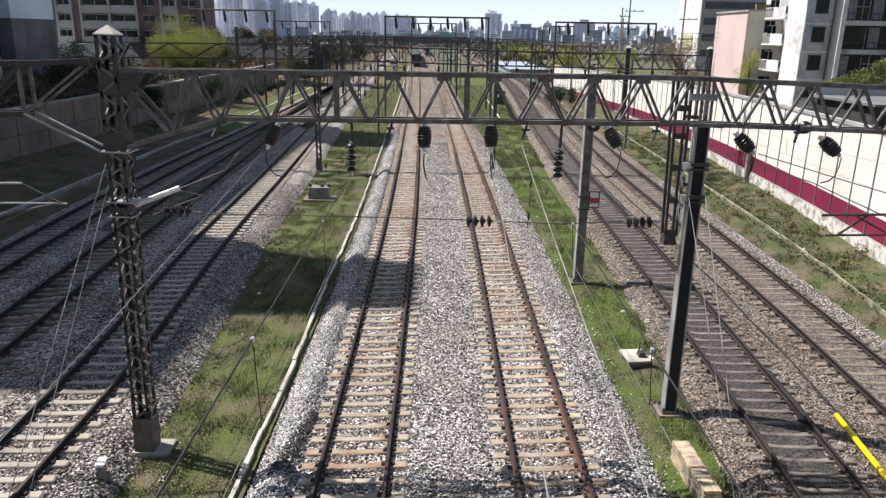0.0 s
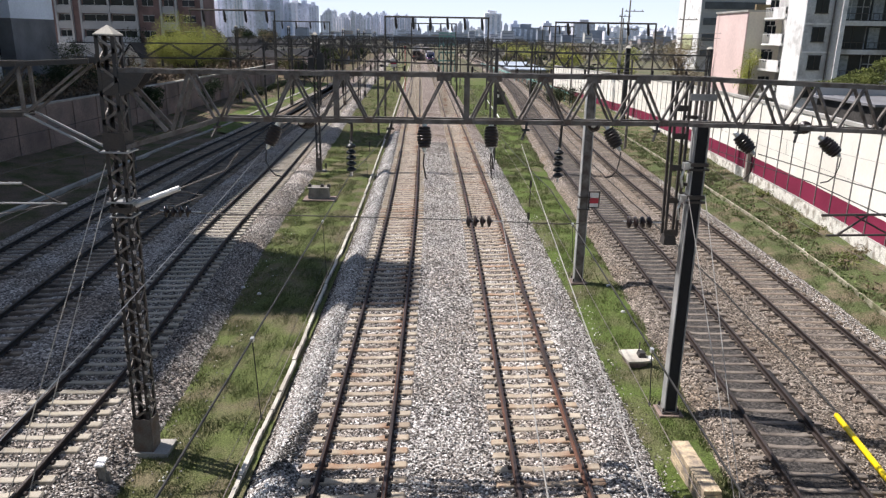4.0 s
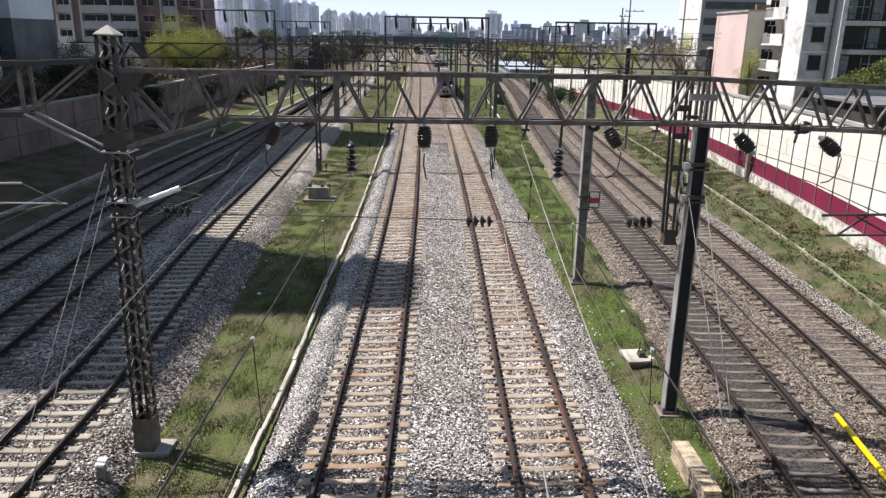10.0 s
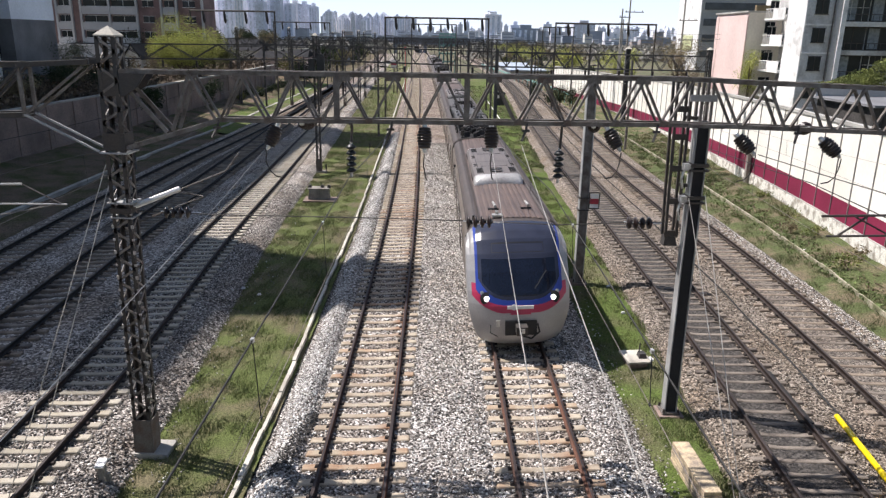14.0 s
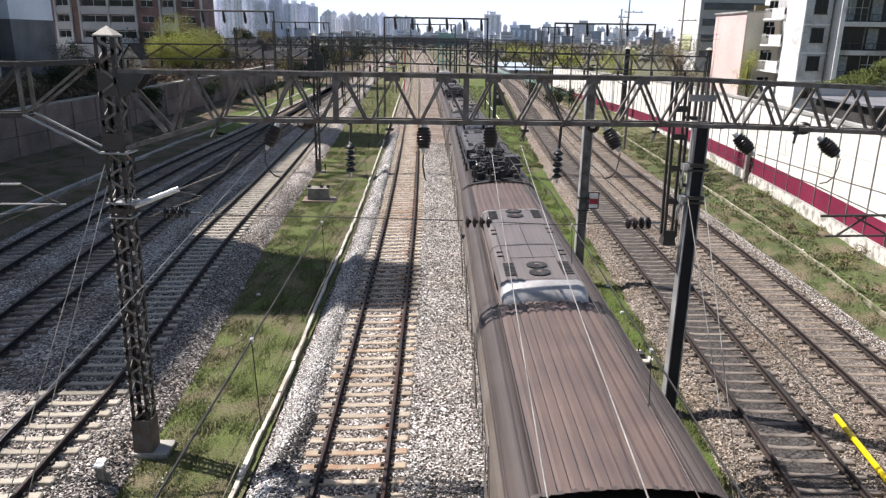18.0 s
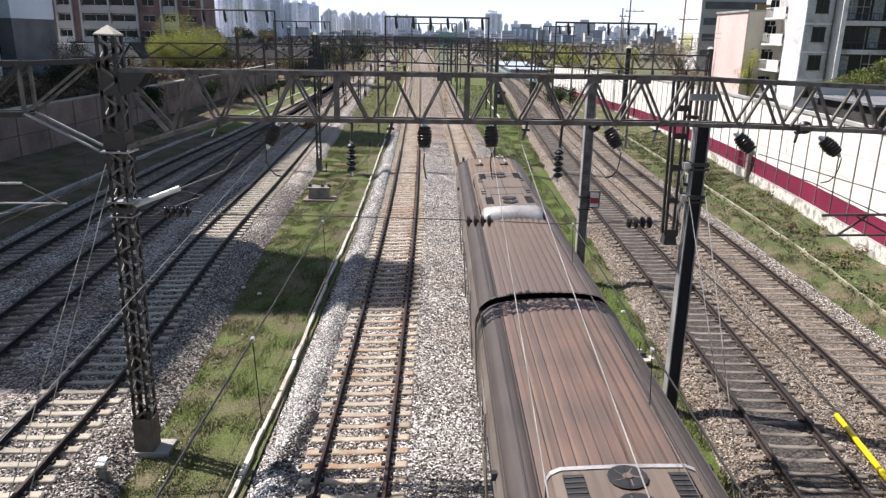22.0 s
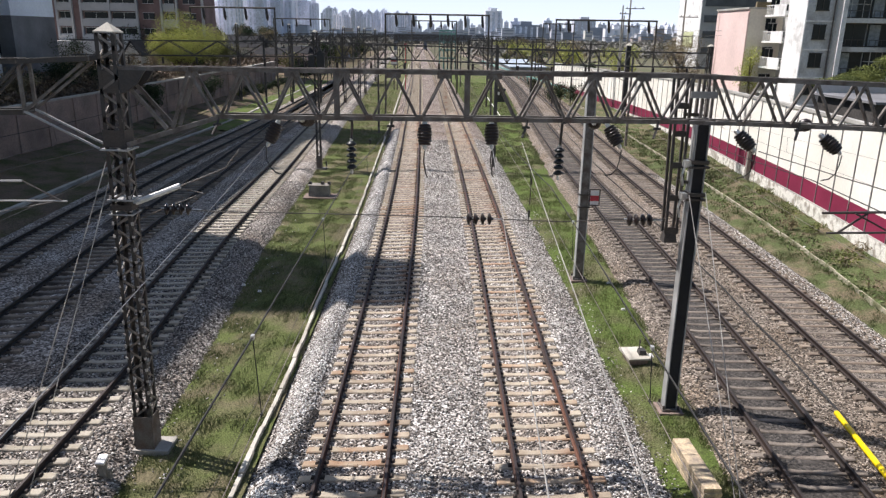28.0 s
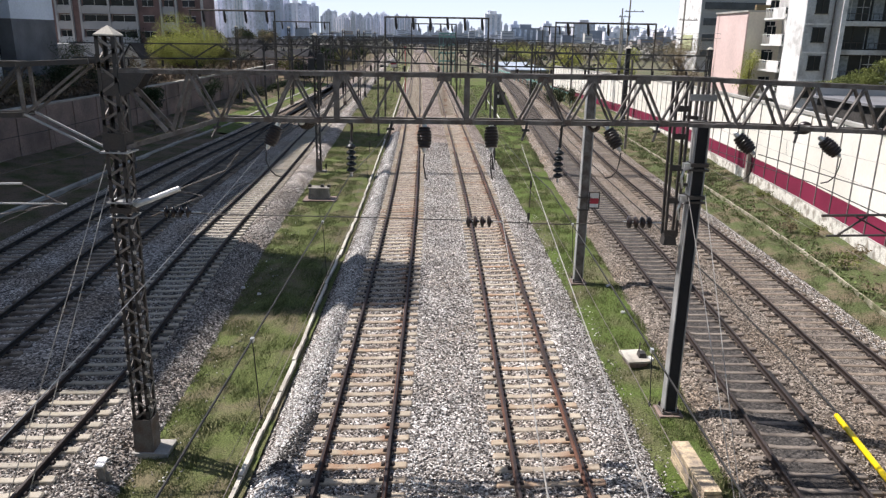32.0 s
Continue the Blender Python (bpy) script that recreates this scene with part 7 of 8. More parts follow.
def pantograph(car, y, flip=1, up=False):
    """A folded single-arm current collector on four post insulators."""
    t = new("pantograph")
    t.parent, t.location = car, (0, y, 3.62)
    t["label"] = "raised black pantograph on post insulators" if up else "folded black pantograph on post insulators"
    for i in (-1, 1):
        for j in (-1, 1):
            part("insulator", shared("post", post_insulator), None, t).location = (i * 0.62, j * 0.55 * flip, 0.0)
    fr = Geo().box((0, -0.55, 0.45), (1.5, 0.08, 0.07)).box((0, 0.55, 0.45), (1.5, 0.08, 0.07)).box((-0.5, 0, 0.45), (0.06, 1.2, 0.06)).box((0.5, 0, 0.45), (0.06, 1.2, 0.06))
    fr.box((0, 0.2 * flip, 0.5), (0.6, 0.36, 0.2)).box((0.12, -0.2, 0.5), (0.2, 0.9, 0.12)).tube([(-0.7, 0.0, 0.55), (0.7, 0.0, 0.55)], 0.07, 8)
    part("base_frame", shared("panframe%d" % flip, lambda: mesh_of(fr, "base_frame", ["black"])), None, t)
    if up:
        top, back = 1.36, -1.5 * flip
        for s in (-1, 1):
            part("upper_arm", Geo().tube([(s * 0.3, 0.1 * flip, 0.62), (s * 0.34, -0.7 * flip, 1.0), (s * 0.42, back, top)], 0.042, 6), M["black"], t)
        part("cross_tie", Geo().bar((-0.32, -0.4 * flip, 0.86), (0.36, -1.05 * flip, 1.14), 0.03, 0.03).bar((0.32, -0.4 * flip, 0.86), (-0.36, -1.05 * flip, 1.14), 0.03, 0.03).bar((-0.38, -1.1 * flip, 1.18), (0.38, -1.1 * flip, 1.18), 0.03, 0.03), M["black"], t)
        part("roller", Geo().tube([(-0.62, 0.3 * flip, 0.58), (0.62, 0.3 * flip, 0.58)], 0.09, 8), M["black"], t)
        for k in (-0.14, 0.14):
            part("collector_strip", Geo().tube([(-0.7, back + k, top - 0.1), (-0.55, back + k, top), (0.55, back + k, top), (0.7, back + k, top - 0.1)], 0.03, 6), M["black"], t)
    else:
        for s in (-0.3, 0.3):
            part("arm", Geo().tube([(s, 0.5 * flip, 0.58), (s * 0.95 + 0.1, -0.2 * flip, 0.72), (s * 1.2 + 0.2, -1.3 * flip, 0.66)], 0.045, 8), M["black"], t)
            part("arm", Geo().tube([(s * 0.4, 0.75 * flip, 0.62), (s * 0.5 + 0.2, -1.3 * flip, 0.74)], 0.016, 6), M["black"], t)
            part("arm", Geo().tube([(s * 2.0, 0.6 * flip, 0.56), (s * 1.5, -0.9 * flip, 0.7)], 0.036, 6), M["black"], t)
        for k in (-0.9, -0.45, 0.15, 0.55):
            part("cross_tie", Geo().tube([(-0.5, k * flip, 0.62), (0.62, k * flip, 0.62)], 0.038, 8), M["black"], t)
        for k in (-1.2, -1.42):
            part("collector_strip", Geo().tube([(-0.5, k * flip, 0.62), (-0.42, k * flip, 0.72), (-0.2, k * flip, 0.74), (0.6, k * flip, 0.74), (0.84, k * flip, 0.72), (0.92, k * flip, 0.62)], 0.034, 6), M["strip_worn"], t, "worn grey collector strip")
            for s in (-1, 1):
                part("horn", Geo().tube([(0.21 + s * 0.62, k * flip, 0.72), (0.21 + s * 0.76, k * flip, 0.62), (0.21 + s * 0.82, k * flip, 0.42)], 0.022, 5), M["black"], t)
        for s in (-0.25, 0.25):
            part("head_bracket", Geo().box((s, -1.47 * flip, 0.72), (0.06, 0.36, 0.06)), M["black"], t)
    rr = random.Random(9)
    for i in range(40):
        x, yy = rr.uniform(-0.75, 0.75), rr.uniform(-0.8, 0.8)
        part("linkage", Geo().bar((x, yy, 0.4 + rr.uniform(0, 0.2)), (x + rr.uniform(-0.3, 0.3), yy + rr.uniform(-0.6, 0.6), 0.4 + rr.uniform(0, 0.25)), 0.045, 0.045), M["black" if i % 4 else "steel"], t)
    part("spring", Geo().tube([(-0.12, 0.5 * flip, 0.54), (-0.1, -0.5 * flip, 0.6)], 0.06, 8), M["black"], t)


def high_voltage_gear(car, y):
    """Switchgear, boxes and insulators crowded on the front of a motor car's roof."""
    t = new("switchgear")
    t.parent, t.location = car, (0, y, 3.62)
    t["label"] = "crowded black high-voltage gear with white bushings"
    part("tray", Geo().box((0, -0.2, 0.02), (2.0, 3.1, 0.05)), M["black"], t)
    part("gear_box", Geo().box((0.74, -0.35, 0.42), (0.62, 0.62, 0.78)), M["fairing_dark"], t, "grey square box")
    part("gear_box", Geo().box((-0.6, 1.15, 0.2), (0.42, 0.5, 0.34)), M["steel_dark"], t)
    part("drum", Geo().lathe([(0.02, 0), (0.2, 0.02), (0.24, 0.1), (0.24, 0.42), (0.16, 0.54), (0.02, 0.58)], (-0.72, 1.5, 0.05), (0, 0, 1), 14), M["strip_worn"], t, "rounded pale grey drum")
    part("gear_box", Geo().box((-0.75, -0.95, 0.14), (0.4, 0.3, 0.22)), M["black"], t)
    part("gear_box", Geo().box((0.55, -1.0, 0.14), (0.5, 0.34, 0.22)), M["black"], t)
    part("bushing", Geo().tube([(0.62, 0.72, 0.26), (0.66, 0.5, 0.34), (0.7, 0.12, 0.42)], [0.13, 0.13, 0.1], 10), M["white"], t, "white porcelain bushing")
    part("bushing", Geo().lathe([(0.1, 0), (0.14, 0.08), (0.14, 0.3), (0.06, 0.36)], (0.6, 0.55, 0.08), (0.3, 0.4, 1), 12), M["white"], t, "white porcelain bushing")
    part("bushing", Geo().lathe([(0.08, 0), (0.11, 0.05), (0.06, 0.1), (0.11, 0.15), (0.06, 0.2), (0.11, 0.25), (0.05, 0.36)], (-0.88, 0.45, 0.1), (0, 0, 1), 12), M["white"], t, "white porcelain bushing")
    part("bushing", Geo().tube([(-0.82, 0.25, 0.42), (-0.7, -0.5, 0.45)], 0.05, 8), M["white"], t, "white porcelain rod")
    part("ribbed_insulator", Geo().tube([(-0.7 + 0.004 * i, -0.5 - 0.035 * i, 0.44 - 0.006 * i) for i in range(19)], [0.05 if i % 2 else 0.09 for i in range(19)], 8), M["black"], t)
    for s in (-0.25, 0.0, 0.25):
        part("ribbed_insulator", Geo().tube([(s, -0.05, 0.08 + 0.03 * i) for i in range(15)], [0.05 if i % 2 else 0.085 for i in range(15)], 8), M["black"], t)
    part("bushing", Geo().tube([(-0.74, 0.85, 0.36), (-0.73, 0.55, 0.36)], [0.09, 0.08], 8), M["fan_hub"], t)
    for i, (x, yy) in enumerate(((-0.35, -0.1), (-0.1, -0.1), (-0.35, 0.55), (0.2, 0.2), (-0.62, -0.75), (-0.5, -1.1), (0.25, -0.65), (0.05, 0.9), (0.35, 0.9), (-0.3, 0.95))):
        part("insulator", shared("post", post_insulator), None, t).location = (x, yy, 0.03)
    for k in (-0.75, -0.2, 0.3, 0.72, 1.1):
        part("busbar", Geo().box((-0.05, k, 0.48), (1.3, 0.06, 0.06)).box((-0.3, k + 0.1, 0.3), (0.5, 0.05, 0.12)), M["black"], t)
    part("frame_bar", Geo().box((-0.18, 0.1, 0.44), (0.06, 1.9, 0.05)).box((0.28, 0.1, 0.44), (0.06, 1.9, 0.05)).box((-0.05, -0.42, 0.2), (0.5, 0.3, 0.3)), M["black"], t)
    for s in (-0.5, 0.1, 0.5):
        part("cable", Geo().tube([(s, -1.1, 0.3), (s + 0.1, -0.6, 0.55), (s - 0.1, 0.0, 0.5), (s + 0.12, 0.6, 0.55), (s, 1.1, 0.35)], 0.02, 5), M["cable"], t)
    rr = random.Random(4)
    for i in range(105):
        x, yy, z = rr.uniform(-0.98, 0.95), rr.uniform(-1.8, 1.75), rr.uniform(0.08, 0.6)
        kind = i % 3
        if kind == 0:
            part("junction_block", Geo().box((x, yy, z), (rr.uniform(0.1, 0.32), rr.uniform(0.1, 0.32), rr.uniform(0.1, 0.3))), M["black" if i % 2 else "steel_dark"], t)
        elif kind == 1:
            part("strut", Geo().bar((x, yy, z), (x + rr.uniform(-0.3, 0.3), yy + rr.uniform(-0.5, 0.5), z + rr.uniform(0, 0.2)), 0.04, 0.04), M["black"], t)
        else:
            part("pipe", Geo().tube([(x, yy, 0.05), (x, yy, z + 0.1), (x + 0.2, yy + rr.uniform(-0.3, 0.3), z + 0.1)], 0.03, 6), M["steel_dark"], t)
    part("ring_fitting", Geo().tube([(0.75 + 0.13 * math.cos(a), -0.95, 0.3 + 0.16 * math.sin(a)) for a in np.linspace(0, 6.28, 12)], 0.025, 5), M["mast_grey"], t, "pale ring fitting")


def bogie(car, y):
    t = new("bogie")
    t.parent, t.location = car, (0, y, 0)
    part("frame", shared("bogieframe", lambda: mesh_of(Geo().box((-1.0, 0, 0.55), (0.18, 3.0, 0.28)).box((1.0, 0, 0.55), (0.18, 3.0, 0.28)).box((0, 0, 0.55), (2.0, 0.6, 0.25)), "frame", ["black"])), None, t)
    for yy in (-1.05, 1.05):
        for s in (-1, 1):
            part("wheel", shared("wheel", lambda: mesh_of(Geo().lathe([(0.1, -0.07), (0.43, -0.065), (0.43, 0.065), (0.1, 0.07)], (0, 0, 0.43), (1, 0, 0), 18), "wheel", ["steel_dark"])), None, t).location = (s * 0.75, yy, 0)


def cab_surface(sign):
    """The cab end: the roof's own curve bends over into a sloping screen and a rounded chin; faces sorted into silver, red, blue, black mask and glass."""
    zs = [0.2, 0.28, 0.38, 0.5, 0.65, 0.8, 0.95, 1.1, 1.25] + list(np.arange(1.3, 3.4, 0.018)) + [3.42, 3.46, 3.5, 3.54, 3.57, 3.6, 3.62, 3.64, 3.655, 3.67]
    us = list(np.linspace(-1, 1, 201))
    off = lambda z: float(np.interp(z, [0.2, 0.38, 0.6, 1.0, 1.5, 1.85, 2.4, 2.9, 3.3, 3.5, 3.61, 3.67], [0.3, 0.14, 0.05, 0.0, 0.06, 0.18, 0.5, 0.86, 1.22, 1.5, 1.8, 2.3]))
    half = lambda z: float(np.interp(z, [0.2, 0.38, 0.7, 1.0, 1.3, 1.9, 3.2, 3.67], [1.2, 1.3, 1.4, 1.48, 1.54, 1.56, 1.56, 1.475]))
    rx, rz = [x for x, _ in ROOF], [z for _, z in ROOF]
    drop = lambda x: 3.675 - float(np.interp(x, rx, rz))
    bend = lambda z: min(max((z - 2.5) / 1.1, 0.0), 1.0) ** 1.4          # how far the section has taken the roof's curve
    n = len(us)
    g = Geo()

    def pos(u, z):
        x = u * half(z)
        return (x, sign * min(off(z) + 0.5 * (1 - 0.8 * bend(z)) * abs(u) ** 3.2, 2.3), z - bend(z) * drop(x))
    g.v = [pos(u, z) for z in zs for u in us]
    for r in range(len(zs) - 1):
        for i in range(n - 1):
            u, z = (us[i] + us[i + 1]) / 2, (zs[r] + zs[r + 1]) / 2
            x = abs(u) * half(z)
            low = 1.68 + 0.5 * (x / 1.2) ** 4
            blue = 1.53 + 0.46 * (x / 1.36) ** 4
            red = 1.27 + 0.5 * (x / 1.46) ** 3
            if (sign < 0 and z > 3.15) or z > 3.645:
                k = 5
            elif z > low and x < 1.24:
                k = 4 if low + 0.1 < z < 2.78 and x < 1.12 else 3
                if 2.93 < z < 3.2 and x < 0.8 and (z < 2.96 or z > 3.17 or x > 0.78):
                    k = 6
            elif z > blue and x < 1.315:
                k = 2
            elif z > red and z < 2.1 and x < 1.43:
                k = 1
            else:
                k = 0
            f = (r * n + i, r * n + i + 1, (r + 1) * n + i + 1, (r + 1) * n + i)
            g.f.append(f if sign > 0 else f[::-1])
            g.mi.append(k)
    # cheeks that run back to the body
    for s in (0, n - 1):
        b = len(g.v)
        for r, z in enumerate(zs):
            p = g.v[r * n + s]
            g.v += [p, (p[0], sign * 2.32, p[2])]
        for r in range(len(zs) - 1):
            g.f.append((b + 2 * r, b + 2 * r + 1, b + 2 * r + 3, b + 2 * r + 2))
            g.mi.append(0)
    return g


def cab(car, sign, y):
    c = part("cab", mesh_of(cab_surface(sign), "cab", ["silver", "livery_red", "blue", "black_gloss", "windscreen", "cant_rail", "display_rim"], True), None, car, "rounded silver cab end with blue and red bands")
    c.location = (0, y, 0)
    for s in (-1, 1):
        part("lamp_housing", Geo().lathe([(0.19, 0), (0.2, 0.04), (0.13, 0.06), (0.02, 0.05)], (s * 1.0, sign * 0.3, 1.7), (0, -sign, 0.2), 14), M["black"], c)
        part("headlamp", Geo().lathe([(0.085, 0), (0.085, 0.03), (0.05, 0.05), (0.01, 0.055)], (s * 1.0, sign * 0.26, 1.7), (0, -sign, 0.2), 12), M["lamp"], c, "lit white headlamp")
        part("marker_lamp", Geo().lathe([(0.06, 0), (0.06, 0.03), (0.01, 0.04)], (s * 1.13, sign * 0.36, 1.86), (0, -sign, 0.2), 10), M["fan_hub"], c)
        part("socket", Geo().box((s * 0.88, sign * 0.22, 0.98), (0.17, 0.12, 0.16)), M["black"], c)
    part("coupler_pocket", Geo().box((0, sign * 0.1, 0.85), (0.95, 0.3, 0.46)), M["black"], c)
    part("coupler", Geo().box((0.0, -sign * 0.16, 0.88), (0.34, 0.5, 0.26)).box((0, -sign * 0.42, 0.9), (0.2, 0.1, 0.16)), M["steel_dark"], c)
    part("coupler_face", Geo().box((0.02, -sign * 0.48, 0.92), (0.1, 0.03, 0.12)), M["fan_hub"], c)
    part("hose", Geo().tube([(0.5, -sign * 0.02, 0.98), (0.55, -sign * 0.12, 0.75), (0.3, -sign * 0.15, 0.55), (0.05, -sign * 0.12, 0.62)], 0.03, 6), M["black"], c)
    part("hose", Geo().tube([(-0.9, sign * 0.1, 0.92), (-0.92, sign * 0.02, 0.7), (-0.7, sign * 0.0, 0.58)], 0.018, 6), M["black"], c)
    part("valve", Geo().box((-0.68, sign * 0.06, 0.98), (0.1, 0.1, 0.2)), M["fan_hub"], c)
    part("emblem", Geo().box((0.14, sign * 0.035, 1.48), (0.5, 0.03, 0.1)).box((-0.33, sign * 0.04, 1.48), (0.14, 0.03, 0.1)).lathe([(0.09, 0), (0.09, 0.02), (0.01, 0.022)], (-0.2, sign * 0.05, 1.48), (0, -sign, 0.05), 14), M["white"], c, "white emblem bar")
    part("wiper", Geo().tube([(0.45, sign * 0.22, 2.0), (0.82, sign * 0.55, 2.45)], 0.012, 5), M["black"], c)


def train_car(kind, roof, end=0, look_=""):
    car = thing("train_car", "silver commuter train car with a dusty ribbed roof", "train car", group="cars of the approaching train")
    y0 = -HALF + (2.3 - NOSE_OUT if end < 0 else 0)
    y1 = HALF - (2.3 - NOSE_OUT if end > 0 else 0)
    key = str(end)
    part("body", shared("body" + key, lambda: mesh_of(ring_body(y0, y1), "body", ["steel_body"])), None, car)
    m = M[roof]
    for s in (-1, 1):
        rows = [(s * x, z) for x, z in ((-1.475, 3.28), (-1.42, 3.41), (-1.26, 3.535), (-1.02, 3.6), (-1.02, 3.56))]
        part("roof_edge", shared("edge%d%s" % (s, key), lambda: mesh_of(loft(rows, y0, y1), "roof_edge", ["cant_rail"], True)), None, car, "smooth brown roof edge")
    for s in (-1, 1):
        for x, z in ((1.45, 3.37), (1.2, 3.565), (1.05, 3.61)):
            part("gutter", shared("gutter" + key, lambda: mesh_of(Geo().box((0, (y0 + y1) / 2, 0), (0.025, y1 - y0, 0.03)), "gutter", ["cant_rail"])), None, car).location = (s * x, 0, z)
    rb = part("roof", shared("roof" + roof + key + kind, lambda: (ribbed_roof(y0, y1) if kind != "panto" and roof != "roof_grey" else smooth_roof(y0, y1)).mesh("roof", [m])), None, car, {"roof_brown": "rust-dusted ribbed roof", "roof_grey": "smooth sooty grey roof", "roof_black": "black sooty roof", "roof_front_soot": "ribbed roof, sooty at its front", "roof_mixed": "ribbed roof, half sooty and half rusty", "roof_tail": "ribbed roof turning tan towards the tail"}[roof])
    if kind == "panto" or roof == "roof_grey":
        for y in (-8.2, 8.9):
            part("roof_seam", shared("seam" + roof, lambda: mesh_of(Geo().box((0, 0, 3.665), (1.96, 0.05, 0.06)), "seam", [roof])), None, rb).location = (0, y, 0)
        for x, y in ((-0.55, -6.2), (0.62, -4.4)):
            part("walkway_plate", shared("plate" + roof, lambda: mesh_of(Geo().box((0, 0, 3.66), (0.5, 1.0, 0.09)), "plate", [roof])), None, rb).location = (x, y, 0)
    for s in (-1, 1):
        yy = s * (HALF - 0.04)
        if (end < 0 and s < 0) or (end > 0 and s > 0):
            continue
        part("end_hoop", shared("hoop", lambda: mesh_of(loft([(x * 1.01, z + 0.02) for x, z in ROOF], -0.04, 0.04), "hoop", ["cant_rail"])), None, car).location = (0, yy, 0)
        part("gangway_bellows", shared("bellows", lambda: mesh_of(Geo().box((0, 0, 2.1), (2.4, 0.26, 2.5)), "bellows", ["bellows"])), None, car).location = (0, s * (HALF + 0.08), 0)
    air_unit(car, roof in ("roof_grey", "roof_black"), 3.1 if roof in ("roof_mixed", "roof_tail") else 3.6 if roof == "roof_black" else 4.15, roof == "roof_mixed", roof == "roof_grey" and kind == "plain", look_)
    bogie(car, -6.9)
    bogie(car, 6.9)
    # doors and windows along both sides
    for s in (-1, 1):
        for yy in (-7.0, -2.4, 2.4, 7.0):
            if (end < 0 and yy < -6) or (end > 0 and yy > 6):
                continue
            d = part("door", shared("door", lambda: mesh_of(Geo().box((0, 0, 2.0), (0.03, 1.35, 1.9), 0).box((0, -0.33, 2.3), (0.05, 0.4, 0.8), 1).box((0, 0.33, 2.3), (0.05, 0.4, 0.8), 1), "door", ["steel_body", "windscreen"])), None, car)
            d.location = (s * 1.56, yy, 0)
        for yy in (-4.7, 0.0, 4.7):
            w = part("window", shared("carwin", lambda: mesh_of(Geo().box((0, 0, 2.35), (0.03, 2.3, 0.85)), "window", ["windscreen"])), None, car)
            w.location = (s * 1.56, yy, 0)
        part("lamp_stub", shared("stub", lambda: mesh_of(Geo().box((0, 0, 3.15), (0.08, 0.1, 0.12)), "stub", ["black"])), None, car).location = (s * 1.56, 4.2, 0)
    if end:
        e = end
        cab(car, 1 if e < 0 else -1, -HALF - NOSE_OUT if e < 0 else HALF + NOSE_OUT)
        if e > 0:
            part("roof_fillet", shared("fillet", lambda: mesh_of(loft([(x * 0.97, z + 0.005) for x, z in ROOF], -0.15, 0.15), "fillet", ["cant_rail"])), None, car).location = (0, e * (HALF + NOSE_OUT - 2.3), 0)
        for s in (-0.55, 0.55):
            c, d = (e * 7.5, e * 7.0) if e < 0 else (6.55, 7.15)
            h = part("horn_base", Geo().box((s, c, 3.72), (0.36, 0.05, 0.05)).box((s + 0.08, c + (0.08 if d > c else -0.08), 3.76), (0.08, 0.14, 0.1)), M["black"], car)
            part("horn", Geo().tube([(s + 0.08, c, 3.8), (s + 0.02, d, 3.84)], [0.055, 0.035], 8), M["fan_hub"], h, "short pale horn")
        if e > 0:
            part("end_hoop", mesh_of(loft([(x * 1.012, z + 0.025) for x, z in ROOF], -0.05, 0.05), "hoop", ["black"]), None, car).location = (0, HALF - 1.3, 0)
        part("antenna_plate", Geo().box((-0.5 if e < 0 else 0.5, e * 8.45, 3.73), (0.34, 0.24, 0.07)).box((-0.5 if e < 0 else 0.5, e * 8.4, 3.8), (0.1, 0.1, 0.12)), M["fan_hub"], car)
        part("whip_antenna", Geo().tube([(-1.25 if e < 0 else -1.2, e * 8.45, 3.5), (-1.25 if e < 0 else -1.2, e * 8.45, 3.75)], 0.05, 6).box((-1.22, e * 8.45, 3.5), (0.3, 0.2, 0.04)), M["black"], car)
    if kind == "panto":
        high_voltage_gear(car, -7.9)
        pantograph(car, -5.2, -1)
        pantograph(car, 7.4, -1, True)
        part("relay_box", Geo().box((-0.72, -3.75, 3.86), (0.5, 0.55, 0.42)), M["fairing_dark"], car, "square grey relay box")
        for i in range(9):
            part("insulator", shared("post", post_insulator), None, car).location = (-1.12, -6.8 + i * 1.65, 3.56)
        part("roof_cable", Geo().tube([(-1.12, -6.8 + i * 0.4125, 4.0 - (0.03 if i % 4 else 0)) for i in range(34)], 0.025, 5), M["cable"], car, "black roof cable on insulators")
    return car


PLAN = [("plain", "roof_brown", -1), ("panto", "roof_grey", 0), ("plain", "roof_front_soot", 0, "black"), ("plain", "roof_brown", 0, "mauve"), ("plain", "roof_brown", 0),
        ("panto", "roof_black", 0), ("plain", "roof_grey", 0), ("panto", "roof_black", 0), ("plain", "roof_mixed", 0), ("plain", "roof_tail", 1, "tan")]
CARS = [train_car(*p) for p in PLAN]


# the train that runs away on the other main track
def dark_train():
    out = []
    for i in range(6):
        t = thing("train_car", "dark train car running away down the line", "train car", group="cars of the departing train")
        part("body", shared("dbody", lambda: mesh_of(ring_body(-9.7, 9.7), "body", ["steel_dark"])), None, t)
        part("roof", shared("droof", lambda: mesh_of(loft(ROOF, -9.7, 9.7), "roof", ["roof_black"])), None, t)
        for y in (-6.5, 6.5):
            bogie(t, y)
        if i == 0:
            part("end_window", Geo().box((-0.8, -9.72, 2.4), (0.9, 0.06, 0.9)).box((0.8, -9.72, 2.4), (0.9, 0.06, 0.9)), M["windscreen"], t)
            part("end_panel", Geo().box((0, -9.72, 1.4), (2.6, 0.05, 0.5)), M["steel_body"], t)
            for s in (-1.1, 1.1):
                part("tail_lamp", Geo().lathe([(0.1, 0), (0.1, 0.05), (0.02, 0.06)], (s, -9.72, 1.5), (0, -1, 0), 10), M["tail"], t, "lit red tail lamp")
        out.append(t)
    return out


